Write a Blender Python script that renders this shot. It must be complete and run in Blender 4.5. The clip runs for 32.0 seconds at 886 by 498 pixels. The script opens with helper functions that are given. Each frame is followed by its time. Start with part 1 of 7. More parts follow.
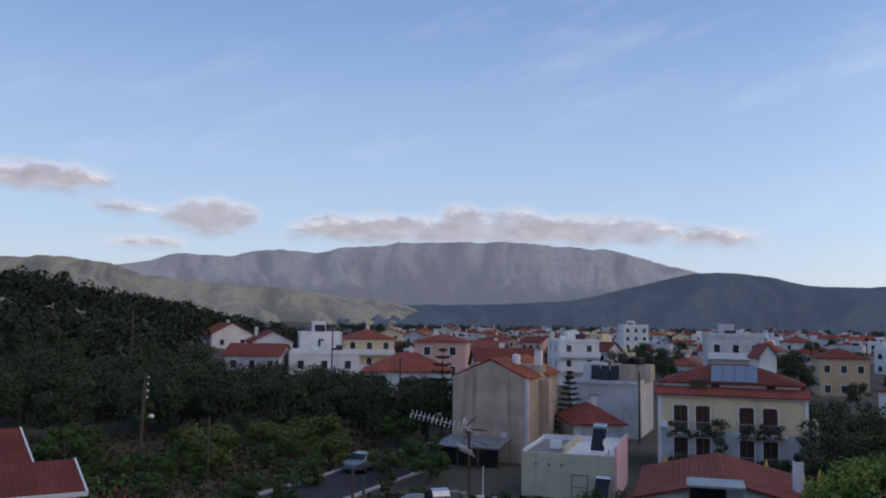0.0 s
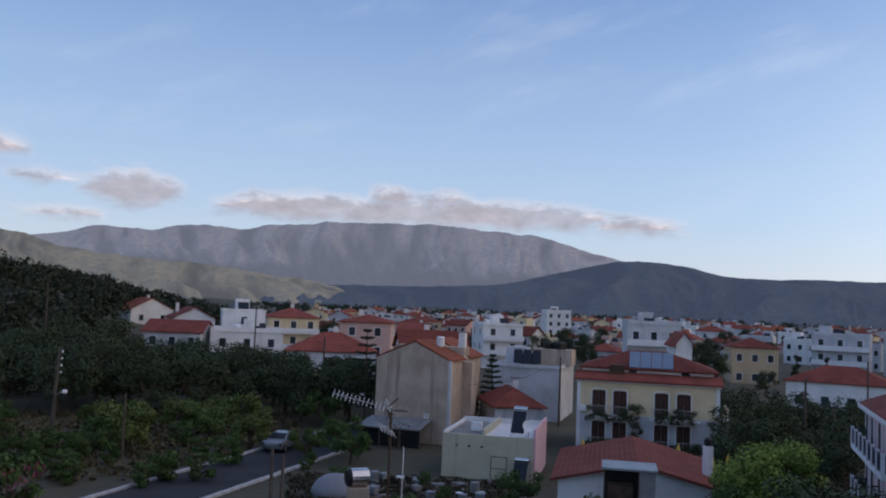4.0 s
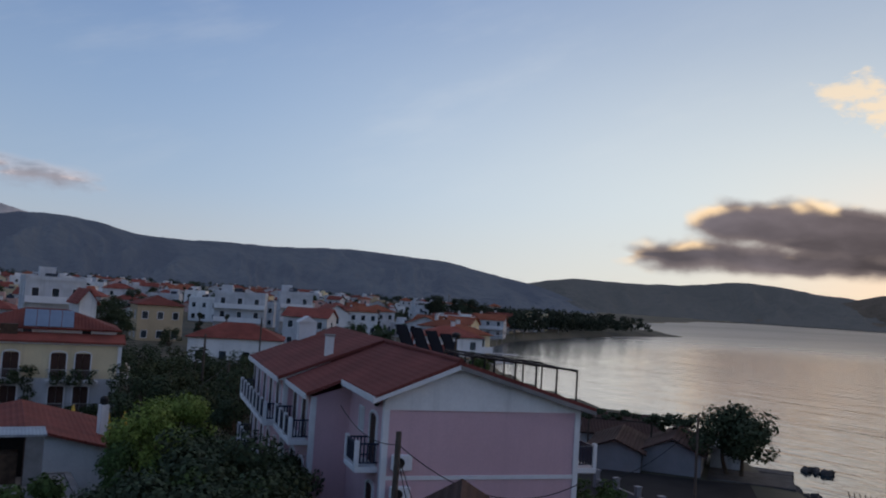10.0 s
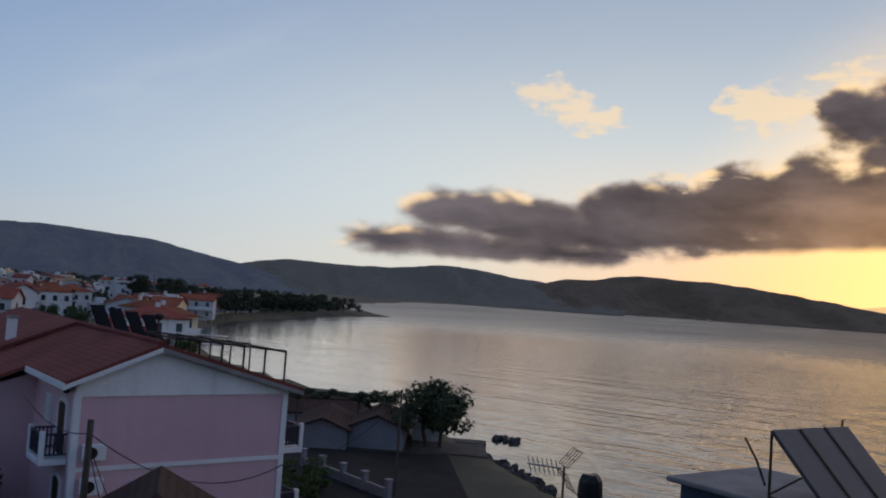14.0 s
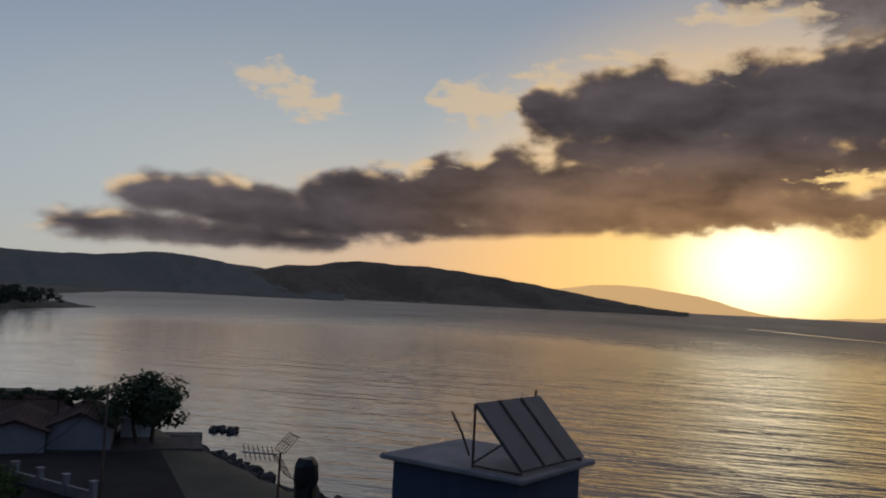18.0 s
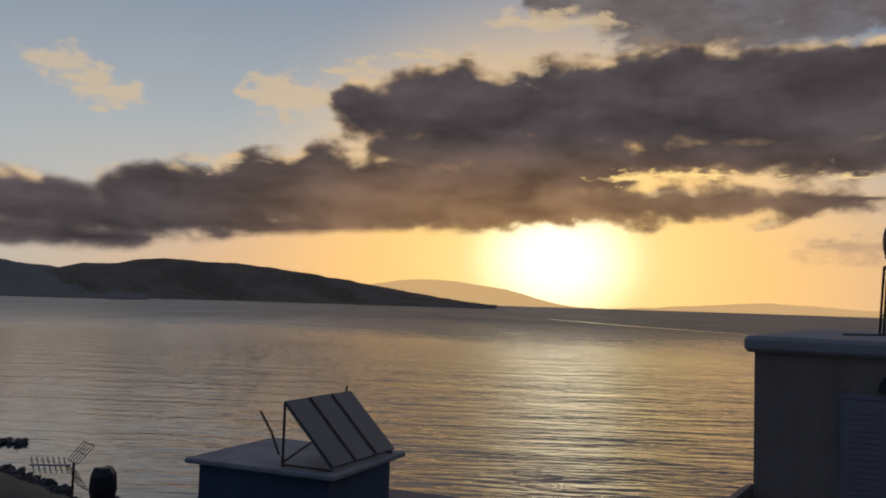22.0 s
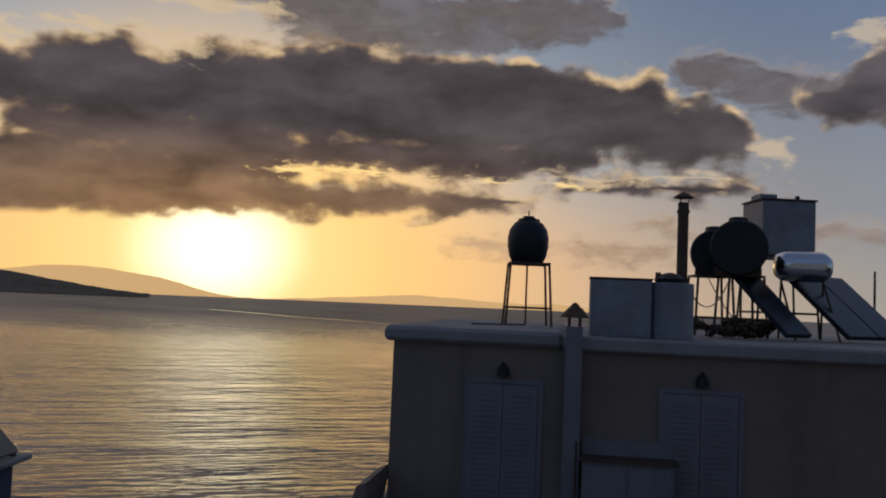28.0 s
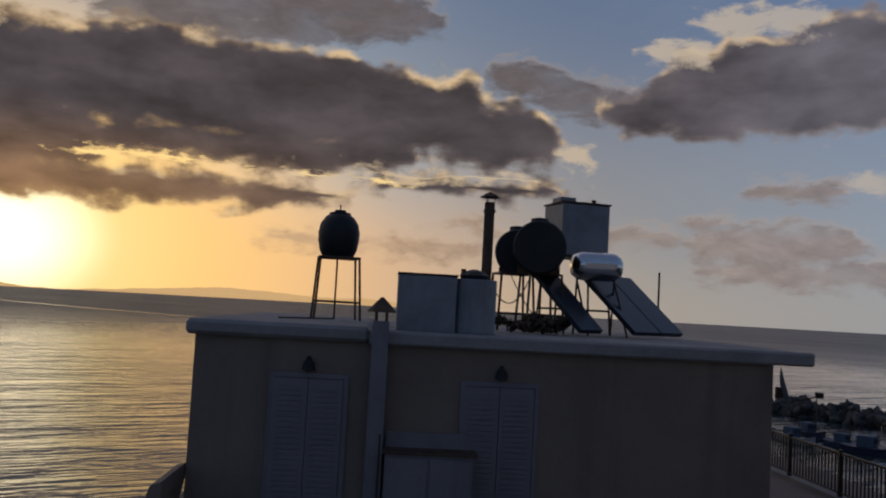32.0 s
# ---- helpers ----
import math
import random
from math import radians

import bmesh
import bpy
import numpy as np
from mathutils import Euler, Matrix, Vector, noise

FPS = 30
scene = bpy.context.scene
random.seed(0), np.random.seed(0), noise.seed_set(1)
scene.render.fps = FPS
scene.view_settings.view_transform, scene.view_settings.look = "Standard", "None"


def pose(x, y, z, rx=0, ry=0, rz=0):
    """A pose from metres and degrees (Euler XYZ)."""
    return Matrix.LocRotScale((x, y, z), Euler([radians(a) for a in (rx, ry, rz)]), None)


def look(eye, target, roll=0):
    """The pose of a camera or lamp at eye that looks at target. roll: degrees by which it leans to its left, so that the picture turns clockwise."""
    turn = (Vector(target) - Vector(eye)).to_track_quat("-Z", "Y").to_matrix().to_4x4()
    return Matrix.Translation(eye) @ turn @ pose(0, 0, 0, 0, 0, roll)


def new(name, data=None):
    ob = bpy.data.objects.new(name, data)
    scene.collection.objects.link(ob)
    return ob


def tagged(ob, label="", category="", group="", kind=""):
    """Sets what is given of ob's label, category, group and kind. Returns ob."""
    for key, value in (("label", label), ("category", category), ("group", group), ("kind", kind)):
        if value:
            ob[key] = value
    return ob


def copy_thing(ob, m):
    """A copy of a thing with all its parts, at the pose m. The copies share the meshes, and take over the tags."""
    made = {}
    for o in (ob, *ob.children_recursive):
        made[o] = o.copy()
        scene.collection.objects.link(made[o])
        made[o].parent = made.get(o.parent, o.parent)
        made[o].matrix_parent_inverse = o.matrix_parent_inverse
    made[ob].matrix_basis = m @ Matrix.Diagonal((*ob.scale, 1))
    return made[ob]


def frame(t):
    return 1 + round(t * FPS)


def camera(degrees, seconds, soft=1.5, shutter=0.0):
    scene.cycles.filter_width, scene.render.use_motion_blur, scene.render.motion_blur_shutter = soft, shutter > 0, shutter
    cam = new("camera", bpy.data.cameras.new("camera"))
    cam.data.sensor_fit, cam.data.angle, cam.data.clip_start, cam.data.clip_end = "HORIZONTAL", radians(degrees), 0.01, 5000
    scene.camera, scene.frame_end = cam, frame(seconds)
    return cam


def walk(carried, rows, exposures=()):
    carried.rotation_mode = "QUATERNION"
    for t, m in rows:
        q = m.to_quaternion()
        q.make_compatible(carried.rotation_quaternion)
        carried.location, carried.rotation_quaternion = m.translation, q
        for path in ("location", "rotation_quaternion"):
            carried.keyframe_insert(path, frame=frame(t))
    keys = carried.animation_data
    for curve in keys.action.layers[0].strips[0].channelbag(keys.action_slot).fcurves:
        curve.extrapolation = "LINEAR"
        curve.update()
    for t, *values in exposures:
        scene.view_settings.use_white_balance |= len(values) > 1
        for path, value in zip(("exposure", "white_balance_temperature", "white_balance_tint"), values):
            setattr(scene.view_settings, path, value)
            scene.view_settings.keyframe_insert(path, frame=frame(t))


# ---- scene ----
# Camera: an arm's length sweep from a roof terrace above a seaside town. Headings run clockwise from +y.
EYE = 13.5
ARM = 0.354
cam = camera(54.58, 32.0, soft=2.0)
ROWS = [
    (0.0, -0.18, 4.97, -0.86), (0.5, -0.28, 4.67, -1.18), (1.0, -1.10, 4.49, -1.42), (1.5, -1.77, 4.46, -1.50),
    (2.0, -1.94, 4.32, -1.57), (2.5, -2.10, 4.18, -1.55), (4.5, -7.14, 3.70, -2.67), (5.0, -9.73, 3.49, -2.92),
    (5.5, -12.65, 3.55, -2.96), (6.0, -15.67, 3.36, -3.06), (6.5, -19.49, 3.17, -2.98), (7.0, -23.65, 3.20, -2.89),
    (7.5, -26.53, 3.40, -2.93), (8.0, -29.19, 3.79, -3.32), (8.5, -32.95, 3.49, -3.82), (9.0, -36.72, 3.10, -4.04),
    (9.5, -40.02, 3.07, -3.92), (10.0, -43.04, 3.13, -3.66), (10.5, -45.34, 2.92, -3.68), (11.0, -47.50, 2.81, -3.63),
    (11.5, -49.86, 2.87, -3.45), (12.0, -51.81, 2.90, -3.17), (12.5, -53.71, 2.89, -3.22), (13.0, -57.38, 3.08, -3.34),
    (13.5, -60.03, 3.19, -3.73), (14.0, -62.03, 3.12, -4.02), (14.5, -64.72, 3.19, -3.88), (15.0, -67.64, 3.53, -3.75),
    (15.5, -70.76, 3.49, -3.83), (17.5, -79.04, 3.15, -2.98), (18.0, -80.51, 3.27, -2.91), (18.5, -81.82, 3.44, -2.88),
    (19.0, -82.90, 3.51, -2.66), (19.5, -83.87, 3.52, -2.62), (20.0, -85.08, 3.42, -2.44), (20.5, -86.69, 3.32, -2.30),
    (21.0, -88.61, 3.46, -1.91), (21.5, -90.72, 3.64, -2.02), (22.0, -92.92, 3.48, -1.83), (22.5, -95.03, 3.31, -2.11),
    (23.0, -97.39, 3.44, -2.17), (23.5, -98.83, 3.73, -2.12), (24.0, -100.21, 4.20, -2.18), (24.5, -102.52, 4.37, -2.34),
    (25.0, -104.79, 4.34, -2.28), (25.5, -106.86, 4.22, -1.99), (27.5, -114.03, 3.83, -2.36), (28.0, -115.35, 3.66, -2.42),
    (28.5, -117.19, 3.95, -2.71), (29.0, -118.82, 3.86, -3.08), (29.5, -120.78, 3.65, -3.10), (30.0, -122.36, 3.62, -2.85),
    (30.5, -124.00, 3.76, -3.04), (31.0, -125.54, 3.84, -3.31), (31.5, -126.67, 3.80, -3.23), (32.0, -127.74, 3.89, -3.15),
]


def eye_at(yaw):
    y, y0 = radians(yaw), radians(-0.18)
    return ARM * (math.sin(y0) - math.sin(y)), ARM * (math.cos(y) - math.cos(y0)), EYE


EXPOSURES = [(0.0, 0.15, 6750, 15), (4.5, 0.12, 6750, 15), (6.0, -0.05, 6750, 15), (7.0, -0.13, 6750, 15), (9.0, -0.27, 6750, 15), (11.0, -0.38, 6750, 15), (13.0, -0.36, 6750, 15), (14.0, -0.46, 6750, 15), (15.0, -0.72, 6750, 15), (17.5, -1.0, 6750, 15), (19.0, -1.08, 6750, 15), (25.0, -1.0, 6750, 15), (32.0, -1.05, 6750, 15)]
walk(cam, [(t, pose(*eye_at(yaw), 90 + pitch, roll, yaw)) for t, yaw, pitch, roll in ROWS], EXPOSURES)

# ---- sky, clouds and sun ----
SUN_HEADING, SUN_HEIGHT = 100.4, 3.0


def direction(heading, height=0.0):
    h, e = radians(heading), radians(height)
    return Vector((math.sin(h) * math.cos(e), math.cos(h) * math.cos(e), math.sin(e)))


class Nodes:
    """A thin helper to chain shader nodes."""

    def __init__(self, tree):
        self.t = tree

    def node(self, kind, inputs=(), operation=None, interpolation=None):
        n = self.t.nodes.new(kind)
        if operation:
            n.operation = operation
        if interpolation:
            n.interpolation_type = interpolation
        for i, v in enumerate(inputs):
            self.put(n.inputs[i], v)
        return n

    def put(self, socket, v):
        if v is None:
            return
        if isinstance(v, bpy.types.NodeSocket):
            self.t.links.new(v, socket)
        else:
            socket.default_value = v

    def math(self, op, a, b=None, c=None):
        return self.node("ShaderNodeMath", (a, b, c), operation=op).outputs[0]

    def vec(self, op, a, b=None):
        n = self.node("ShaderNodeVectorMath", (a, b), operation=op)
        return n.outputs["Value" if op in ("LENGTH", "DOT_PRODUCT", "DISTANCE") else "Vector"]

    def ramp(self, x, lo, hi, a=0.0, b=1.0):
        n = self.node("ShaderNodeMapRange", (x, lo, hi, a, b), interpolation="SMOOTHSTEP")
        return n.outputs[0]

    def mix(self, f, a, b, blend="MIX"):
        n = self.node("ShaderNodeMix")
        n.data_type, n.blend_type = "RGBA", blend
        self.put(n.inputs[0], f)
        for s, v in ((n.inputs[6], a), (n.inputs[7], b)):
            self.put(s, (*v, 1.0) if isinstance(v, tuple) and len(v) == 3 else v)
        return n.outputs[2]

    def noise(self, vector, scale, detail=5.0, rough=0.55):
        n = self.node("ShaderNodeTexNoise")
        n.inputs["Scale"].default_value, n.inputs["Detail"].default_value, n.inputs["Roughness"].default_value = scale, detail, rough
        self.put(n.inputs["Vector"], vector)
        return n.outputs[0]


# heading, height, half width, half height (degrees) of the thick cloud masses
CLOUDS = [
    (64.7, 5.8, 5.6, 1.1), (61.8, 3.55, 6.0, 0.65), (68.3, 3.3, 5.6, 0.5), (70.5, 4.7, 6.0, 0.9), (76.4, 6.3, 6.0, 2.0), (85.4, 7.0, 8.0, 2.7), (92.9, 7.1, 9.0, 2.5), (78.7, 4.6, 12.4, 1.0),
    (87.6, 12.5, 2.9, 1.9), (93.5, 12.9, 5.5, 2.8), (101.1, 13.0, 6.1, 3.0), (107.5, 13.4, 6.4, 3.4), (96.5, 10.1, 9.1, 1.9), (104.6, 6.6, 7.6, 1.15), (101.0, 8.6, 5.0, 1.6),
    (115.4, 13.2, 9.5, 3.4), (123.4, 12.7, 6.6, 2.9), (128.3, 13.8, 1.7, 1.7), (131.0, 11.4, 3.9, 2.2), (128.7, 8.0, 6.3, 0.5), (114.8, 9.8, 11.3, 1.4),
    (111.9, 6.8, 8.7, 0.85), (150.4, 14.3, 7.6, 2.6), (148.5, 15.2, 7.0, 2.7), (153.0, 16.0, 5.0, 2.9), (143.8, 13.3, 6.1, 1.6),
]
# thinner, softer clouds
VEILS = [
    (-25.4, 8.5, 4.2, 0.85), (-15.1, 6.7, 2.9, 1.1), (-20.2, 7.0, 2.0, 0.28), (-19.1, 4.8, 2.0, 0.3), (-4.5, 6.1, 5.6, 0.8), (17.4, 5.7, 2.7, 0.5),
    (150.2, 8.3, 3.5, 0.7), (144.6, 6.3, 1.7, 0.5), (119.1, 4.0, 3.7, 0.6), (129.5, 5.8, 1.5, 0.3), (132.6, 15.6, 2.6, 1.0),
    (109.0, 18.6, 7.0, 1.9), (119.9, 18.8, 7.0, 1.9), (101.5, 19.6, 4.0, 1.2), (112.0, 17.2, 8.0, 1.3), (137.0, 13.9, 3.5, 1.2), (133.5, 15.0, 3.2, 1.1),
    (148.5, 5.0, 5.5, 1.4), (140.5, 5.3, 2.4, 0.7), (126.5, 3.9, 4.0, 0.8), (130.5, 5.3, 1.2, 0.5), (152.0, 3.2, 8.0, 1.0), (2.5, 6.2, 12.0, 1.0), (1.3, 7.2, 1.5, 0.6), (4.9, 7.1, 1.6, 0.6), (10.0, 6.1, 6.0, 0.8),
]
# cream sunlit wisps, and bright gaps in the banks
WISPS = [
    (68.3, 13.6, 1.9, 0.85), (71.3, 12.3, 2.2, 0.9), (69.8, 12.95, 2.0, 0.8), (82.3, 13.0, 3.2, 1.3), (86.6, 15.0, 2.2, 0.5), (93.0, 16.1, 4.6, 0.4), (97.8, 15.4, 1.4, 0.8), (77.5, 8.5, 2.4, 0.3), (99.9, 18.4, 4.6, 0.7),
    (136.4, 10.3, 1.5, 0.9), (142.4, 16.9, 2.6, 1.0), (147.6, 18.7, 4.2, 1.1), (154.1, 8.8, 1.2, 0.8), (-14.8, 8.0, 2.1, 0.25), (128.0, 8.7, 6.0, 0.3),
]
HOLES = [(107.3, 8.6, 3.6, 0.30), (110.5, 8.4, 3.0, 0.12), (121.0, 8.2, 3.5, 0.25)]


def make_world():
    w = bpy.data.worlds.new("evening_sky")
    scene.world = w
    w.use_nodes = True
    t = w.node_tree
    t.nodes.clear()
    n = Nodes(t)
    d = n.node("ShaderNodeTexCoord").outputs["Generated"]
    x, y, z = n.node("ShaderNodeSeparateXYZ", (d,)).outputs
    u = n.math("MULTIPLY", n.math("ARCTAN2", x, y), 57.29578)
    v = n.math("MULTIPLY", n.math("ARCSINE", z), 57.29578)
    sky = n.node("ShaderNodeTexSky")
    sky.sky_type, sky.sun_disc, sky.sun_elevation, sky.sun_rotation = "NISHITA", False, radians(SUN_HEIGHT + 4.0), radians(SUN_HEADING)
    sky.altitude, sky.air_density, sky.dust_density, sky.ozone_density = 10.0, 1.0, 1.0, 2.0
    base = n.vec("SCALE", sky.outputs[0])
    base.node.inputs["Scale"].default_value = SKY_GAIN
    cosang = n.vec("DOT_PRODUCT", d, tuple(direction(SUN_HEADING, SUN_HEIGHT)))
    ang = n.math("MULTIPLY", n.math("ARCCOSINE", n.math("MINIMUM", cosang, 1.0)), 57.29578)
    wide = n.ramp(ang, 80.0, 28.0)
    # clear sky: pale at the horizon, deepening upwards, warm towards the sun
    clear = n.mix(n.ramp(v, 0.0, 7.0), (0.60, 0.69, 0.77), (0.46, 0.64, 0.86))
    clear = n.mix(n.ramp(v, 4.0, 13.0), clear, (0.345, 0.53, 0.81))
    clear = n.mix(n.ramp(v, 10.0, 23.0), clear, (0.195, 0.345, 0.66))
    clear = n.mix(n.ramp(v, 22.0, 70.0), clear, (0.17, 0.25, 0.47))
    clear = n.mix(0.15, clear, base)
    # faint high streaks
    streak = n.noise(n.vec("MULTIPLY", n.node("ShaderNodeCombineXYZ", (n.math("MULTIPLY_ADD", v, 0.9, u), n.math("MULTIPLY_ADD", u, -0.35, v), 0.0)).outputs[0], (0.055, 0.22, 1.0)), 1.0, 5.0, 0.6)
    clear = n.mix(n.math("MULTIPLY", n.ramp(streak, 0.48, 0.80, 0.0, 0.2), n.ramp(v, 3.0, 12.0)), clear, (0.72, 0.80, 0.88))
    clear = n.mix(1.0, clear, n.ramp(u, 5.0, 55.0, 1.0, 1.2), "MULTIPLY")
    clear = n.mix(n.math("MULTIPLY", wide, 0.8), clear, n.mix(n.ramp(v, 6.0, 22.0), n.mix(n.ramp(u, 110.0, 140.0), (1.0, 1.10, 1.04), (0.52, 0.51, 0.49)), n.mix(n.ramp(u, 100.0, 140.0), (0.52, 0.65, 0.79), (0.24, 0.33, 0.49))))
    warm = n.math("MULTIPLY", n.ramp(ang, 64.0, 22.0), n.ramp(v, 7.0, -1.0))
    clear = n.mix(n.math("MULTIPLY", warm, 0.55), clear, (1.12, 0.92, 0.62))
    gold = n.math("MULTIPLY", n.ramp(ang, 44.0, 5.0), n.ramp(v, 12.0, 2.0))
    clear = n.mix(gold, clear, (1.78, 1.02, 0.44))
    du = n.math("MULTIPLY", n.math("ADD", u, -SUN_HEADING), 0.78)
    dv = n.math("ADD", v, -SUN_HEIGHT)
    glow = n.math("SQRT", n.math("MULTIPLY_ADD", du, du, n.math("MULTIPLY", dv, dv)))
    clear = n.mix(n.ramp(glow, 20.0, 4.0), clear, (2.3, 1.46, 0.50))
    clear = n.mix(n.ramp(glow, 9.5, 1.0), clear, (2.1, 1.72, 0.72))
    clear = n.mix(n.ramp(glow, 5.4, 0.5), clear, (3.8, 3.4, 2.3))
    # clouds
    uv = n.node("ShaderNodeCombineXYZ", (u, v, 0.0)).outputs[0]

    def depth(p, masses, soft):
        """How many degrees p lies inside the nearest of the ellipses."""
        best = None
        for cu, cv, a, b in masses:
            q = n.vec("SUBTRACT", p, (cu, cv, 0.0))
            k0 = n.vec("LENGTH", n.vec("MULTIPLY", q, (1.0 / a, 1.0 / b, 0.0)))
            k1 = n.vec("LENGTH", n.vec("MULTIPLY", q, (1.0 / a / a, 1.0 / b / b, 0.0)))
            dist = n.math("DIVIDE", n.math("MULTIPLY_ADD", k0, k0, n.math("MULTIPLY", k0, -1.0)), n.math("ADD", k1, 0.001))
            best = dist if best is None else n.math("SMOOTH_MIN", best, dist, soft)
        return n.math("MULTIPLY", best, -1.0)

    stretched = n.vec("MULTIPLY", uv, (1.0, 1.6, 1.0))
    wob = n.noise(stretched, 0.22, 2.0, 0.5)
    wob2 = n.noise(n.vec("ADD", stretched, (37.0, 11.0, 0.0)), 0.25, 2.0, 0.5)
    shift = n.node("ShaderNodeCombineXYZ", (n.math("MULTIPLY_ADD", wob, 2.4, -1.2), n.math("MULTIPLY_ADD", wob2, 1.0, -0.5), 0.0)).outputs[0]

    def density(p):
        q = n.vec("ADD", p, shift)
        puff = n.noise(n.vec("MULTIPLY", p, (1.0, 1.5, 1.0)), 0.42, 5.0, 0.48)
        f = n.math("ADD", n.math("ADD", depth(q, CLOUDS, 1.0), n.ramp(u, 80.0, 70.0, 0.0, 0.35)), n.math("MULTIPLY", n.math("ADD", puff, -0.42), n.ramp(u, 69.0, 80.0, 1.1, 3.0)))
        return f, puff

    dens, puff = density(uv)
    above, _ = density(n.vec("ADD", uv, (-0.12, 0.55, 0.0)))
    hole_noise = n.noise(n.vec("MULTIPLY", uv, (1.0, 2.2, 1.0)), 0.8, 5.0, 0.55)
    hole = n.ramp(n.math("ADD", depth(n.vec("ADD", uv, shift), HOLES, 0.2), n.math("MULTIPLY_ADD", hole_noise, 2.2, -1.05)), -0.15, 0.5)
    base_line = n.ramp(u, 68.0, 90.0, 2.4, 4.55)
    flat = n.ramp(n.math("SUBTRACT", n.math("MULTIPLY_ADD", n.math("ADD", wob2, puff), 0.55, v), base_line), 0.30, 1.0)
    flat = n.math("MAXIMUM", flat, n.ramp(ang, 36.0, 48.0))
    alpha = n.math("MULTIPLY", n.ramp(dens, -0.28, 0.55), flat)
    alpha = n.math("MULTIPLY", alpha, n.math("MULTIPLY_ADD", hole, -0.9, 1.0))
    thick = n.ramp(dens, -0.2, 1.0)
    patchy = n.ramp(n.noise(n.vec("ADD", stretched, (5.0, 71.0, 0.0)), 0.3, 2.0, 0.5), 0.44, 0.60)
    rim = n.math("MULTIPLY", n.math("MULTIPLY", n.ramp(above, 0.55, -0.25), n.ramp(dens, 1.3, 0.3)), patchy)
    core = n.mix(wide, (0.30, 0.31, 0.39), (0.136, 0.118, 0.126))
    under = n.math("MULTIPLY", n.ramp(ang, 28.0, 3.0), n.ramp(v, 12.0, 4.5))
    core = n.mix(under, core, (0.54, 0.315, 0.16))
    mottle = n.noise(n.vec("MULTIPLY", n.vec("ADD", uv, shift), (0.6, 1.3, 1.0)), 0.30, 4.0, 0.5)
    core = n.mix(1.0, core, n.node("ShaderNodeMapRange", (mottle, 0.32, 0.68, 1.5, 0.70)).outputs[0], "MULTIPLY")
    edge = n.mix(wide, (0.60, 0.56, 0.58), (0.33, 0.275, 0.26))
    edge = n.mix(n.ramp(ang, 26.0, 5.0), edge, (0.95, 0.62, 0.28))
    ccol = n.mix(thick, edge, core)
    ccol = n.mix(rim, ccol, n.mix(wide, (0.78, 0.64, 0.58), (1.45, 1.08, 0.62)))
    ragged = n.noise(n.vec("MULTIPLY", n.vec("ADD", uv, shift), (0.9, 1.9, 1.0)), 0.62, 7.0, 0.58)
    lit = n.ramp(n.math("ADD", depth(n.vec("ADD", uv, shift), WISPS, 0.3), n.math("MULTIPLY_ADD", ragged, 4.0, -2.0)), -0.25, 0.75)
    lit = n.math("MULTIPLY", lit, n.ramp(ang, 110.0, 50.0, 0.3, 0.75))
    veil_depth = n.math("ADD", depth(n.vec("ADD", uv, n.vec("MULTIPLY", shift, (0.9, 0.6, 0.0))), VEILS, 0.4), n.math("MULTIPLY", n.math("ADD", ragged, -0.485), n.ramp(ang, 60.0, 85.0, 3.0, 1.3)))
    veil = n.math("MULTIPLY", n.ramp(veil_depth, -0.5, 0.75), n.ramp(mottle, 0.3, 0.6, 0.7, 0.95))
    veil_low = n.ramp(v, 12.0, 7.0)
    veil_col = n.mix(wide, (0.40, 0.40, 0.46), n.mix(veil_low, (0.25, 0.215, 0.215), n.mix(n.ramp(ang, 40.0, 16.0), (0.60, 0.49, 0.42), (1.02, 0.70, 0.42))))
    veil_above = n.math("ADD", depth(n.vec("ADD", n.vec("ADD", uv, (0.08, 0.32, 0.0)), n.vec("MULTIPLY", shift, (0.9, 0.6, 0.0))), VEILS, 0.4), n.math("MULTIPLY", n.math("ADD", ragged, -0.485), 1.9))
    veil_top = n.ramp(veil_above, 0.15, -0.5)
    veil_col = n.mix(n.math("MULTIPLY", veil_top, 0.8), veil_col, n.mix(wide, (0.92, 0.80, 0.77), (0.95, 0.74, 0.52)))
    veil_col = n.mix(1.0, veil_col, n.node("ShaderNodeMapRange", (ragged, 0.3, 0.7, 1.22, 0.85)).outputs[0], "MULTIPLY")
    full = n.mix(veil, clear, veil_col)
    full = n.mix(alpha, full, ccol)
    full = n.mix(lit, full, n.mix(wide, (0.70, 0.68, 0.70), n.mix(n.ramp(ang, 60.0, 20.0), (1.15, 1.02, 0.78), (1.30, 1.03, 0.66))))
    full = n.mix(n.math("MULTIPLY", hole, n.ramp(dens, -0.2, 0.6, 0.0, 0.8)), full, (2.2, 1.6, 0.62))
    bg = n.node("ShaderNodeBackground", (full, 1.0))
    out = n.node("ShaderNodeOutputWorld")
    t.links.new(bg.outputs[0], out.inputs[0])


SKY_GAIN = 0.12
make_world()
sun = new("sun", bpy.data.lights.new("sun", "SUN"))
sun.data.energy, sun.data.angle, sun.data.color = 0.78, radians(120.0), (1.0, 0.74, 0.53)
sun.matrix_world = look((0, 0, 0), tuple(-direction(SUN_HEADING, SUN_HEIGHT + 10.0)))

# ---- materials ----


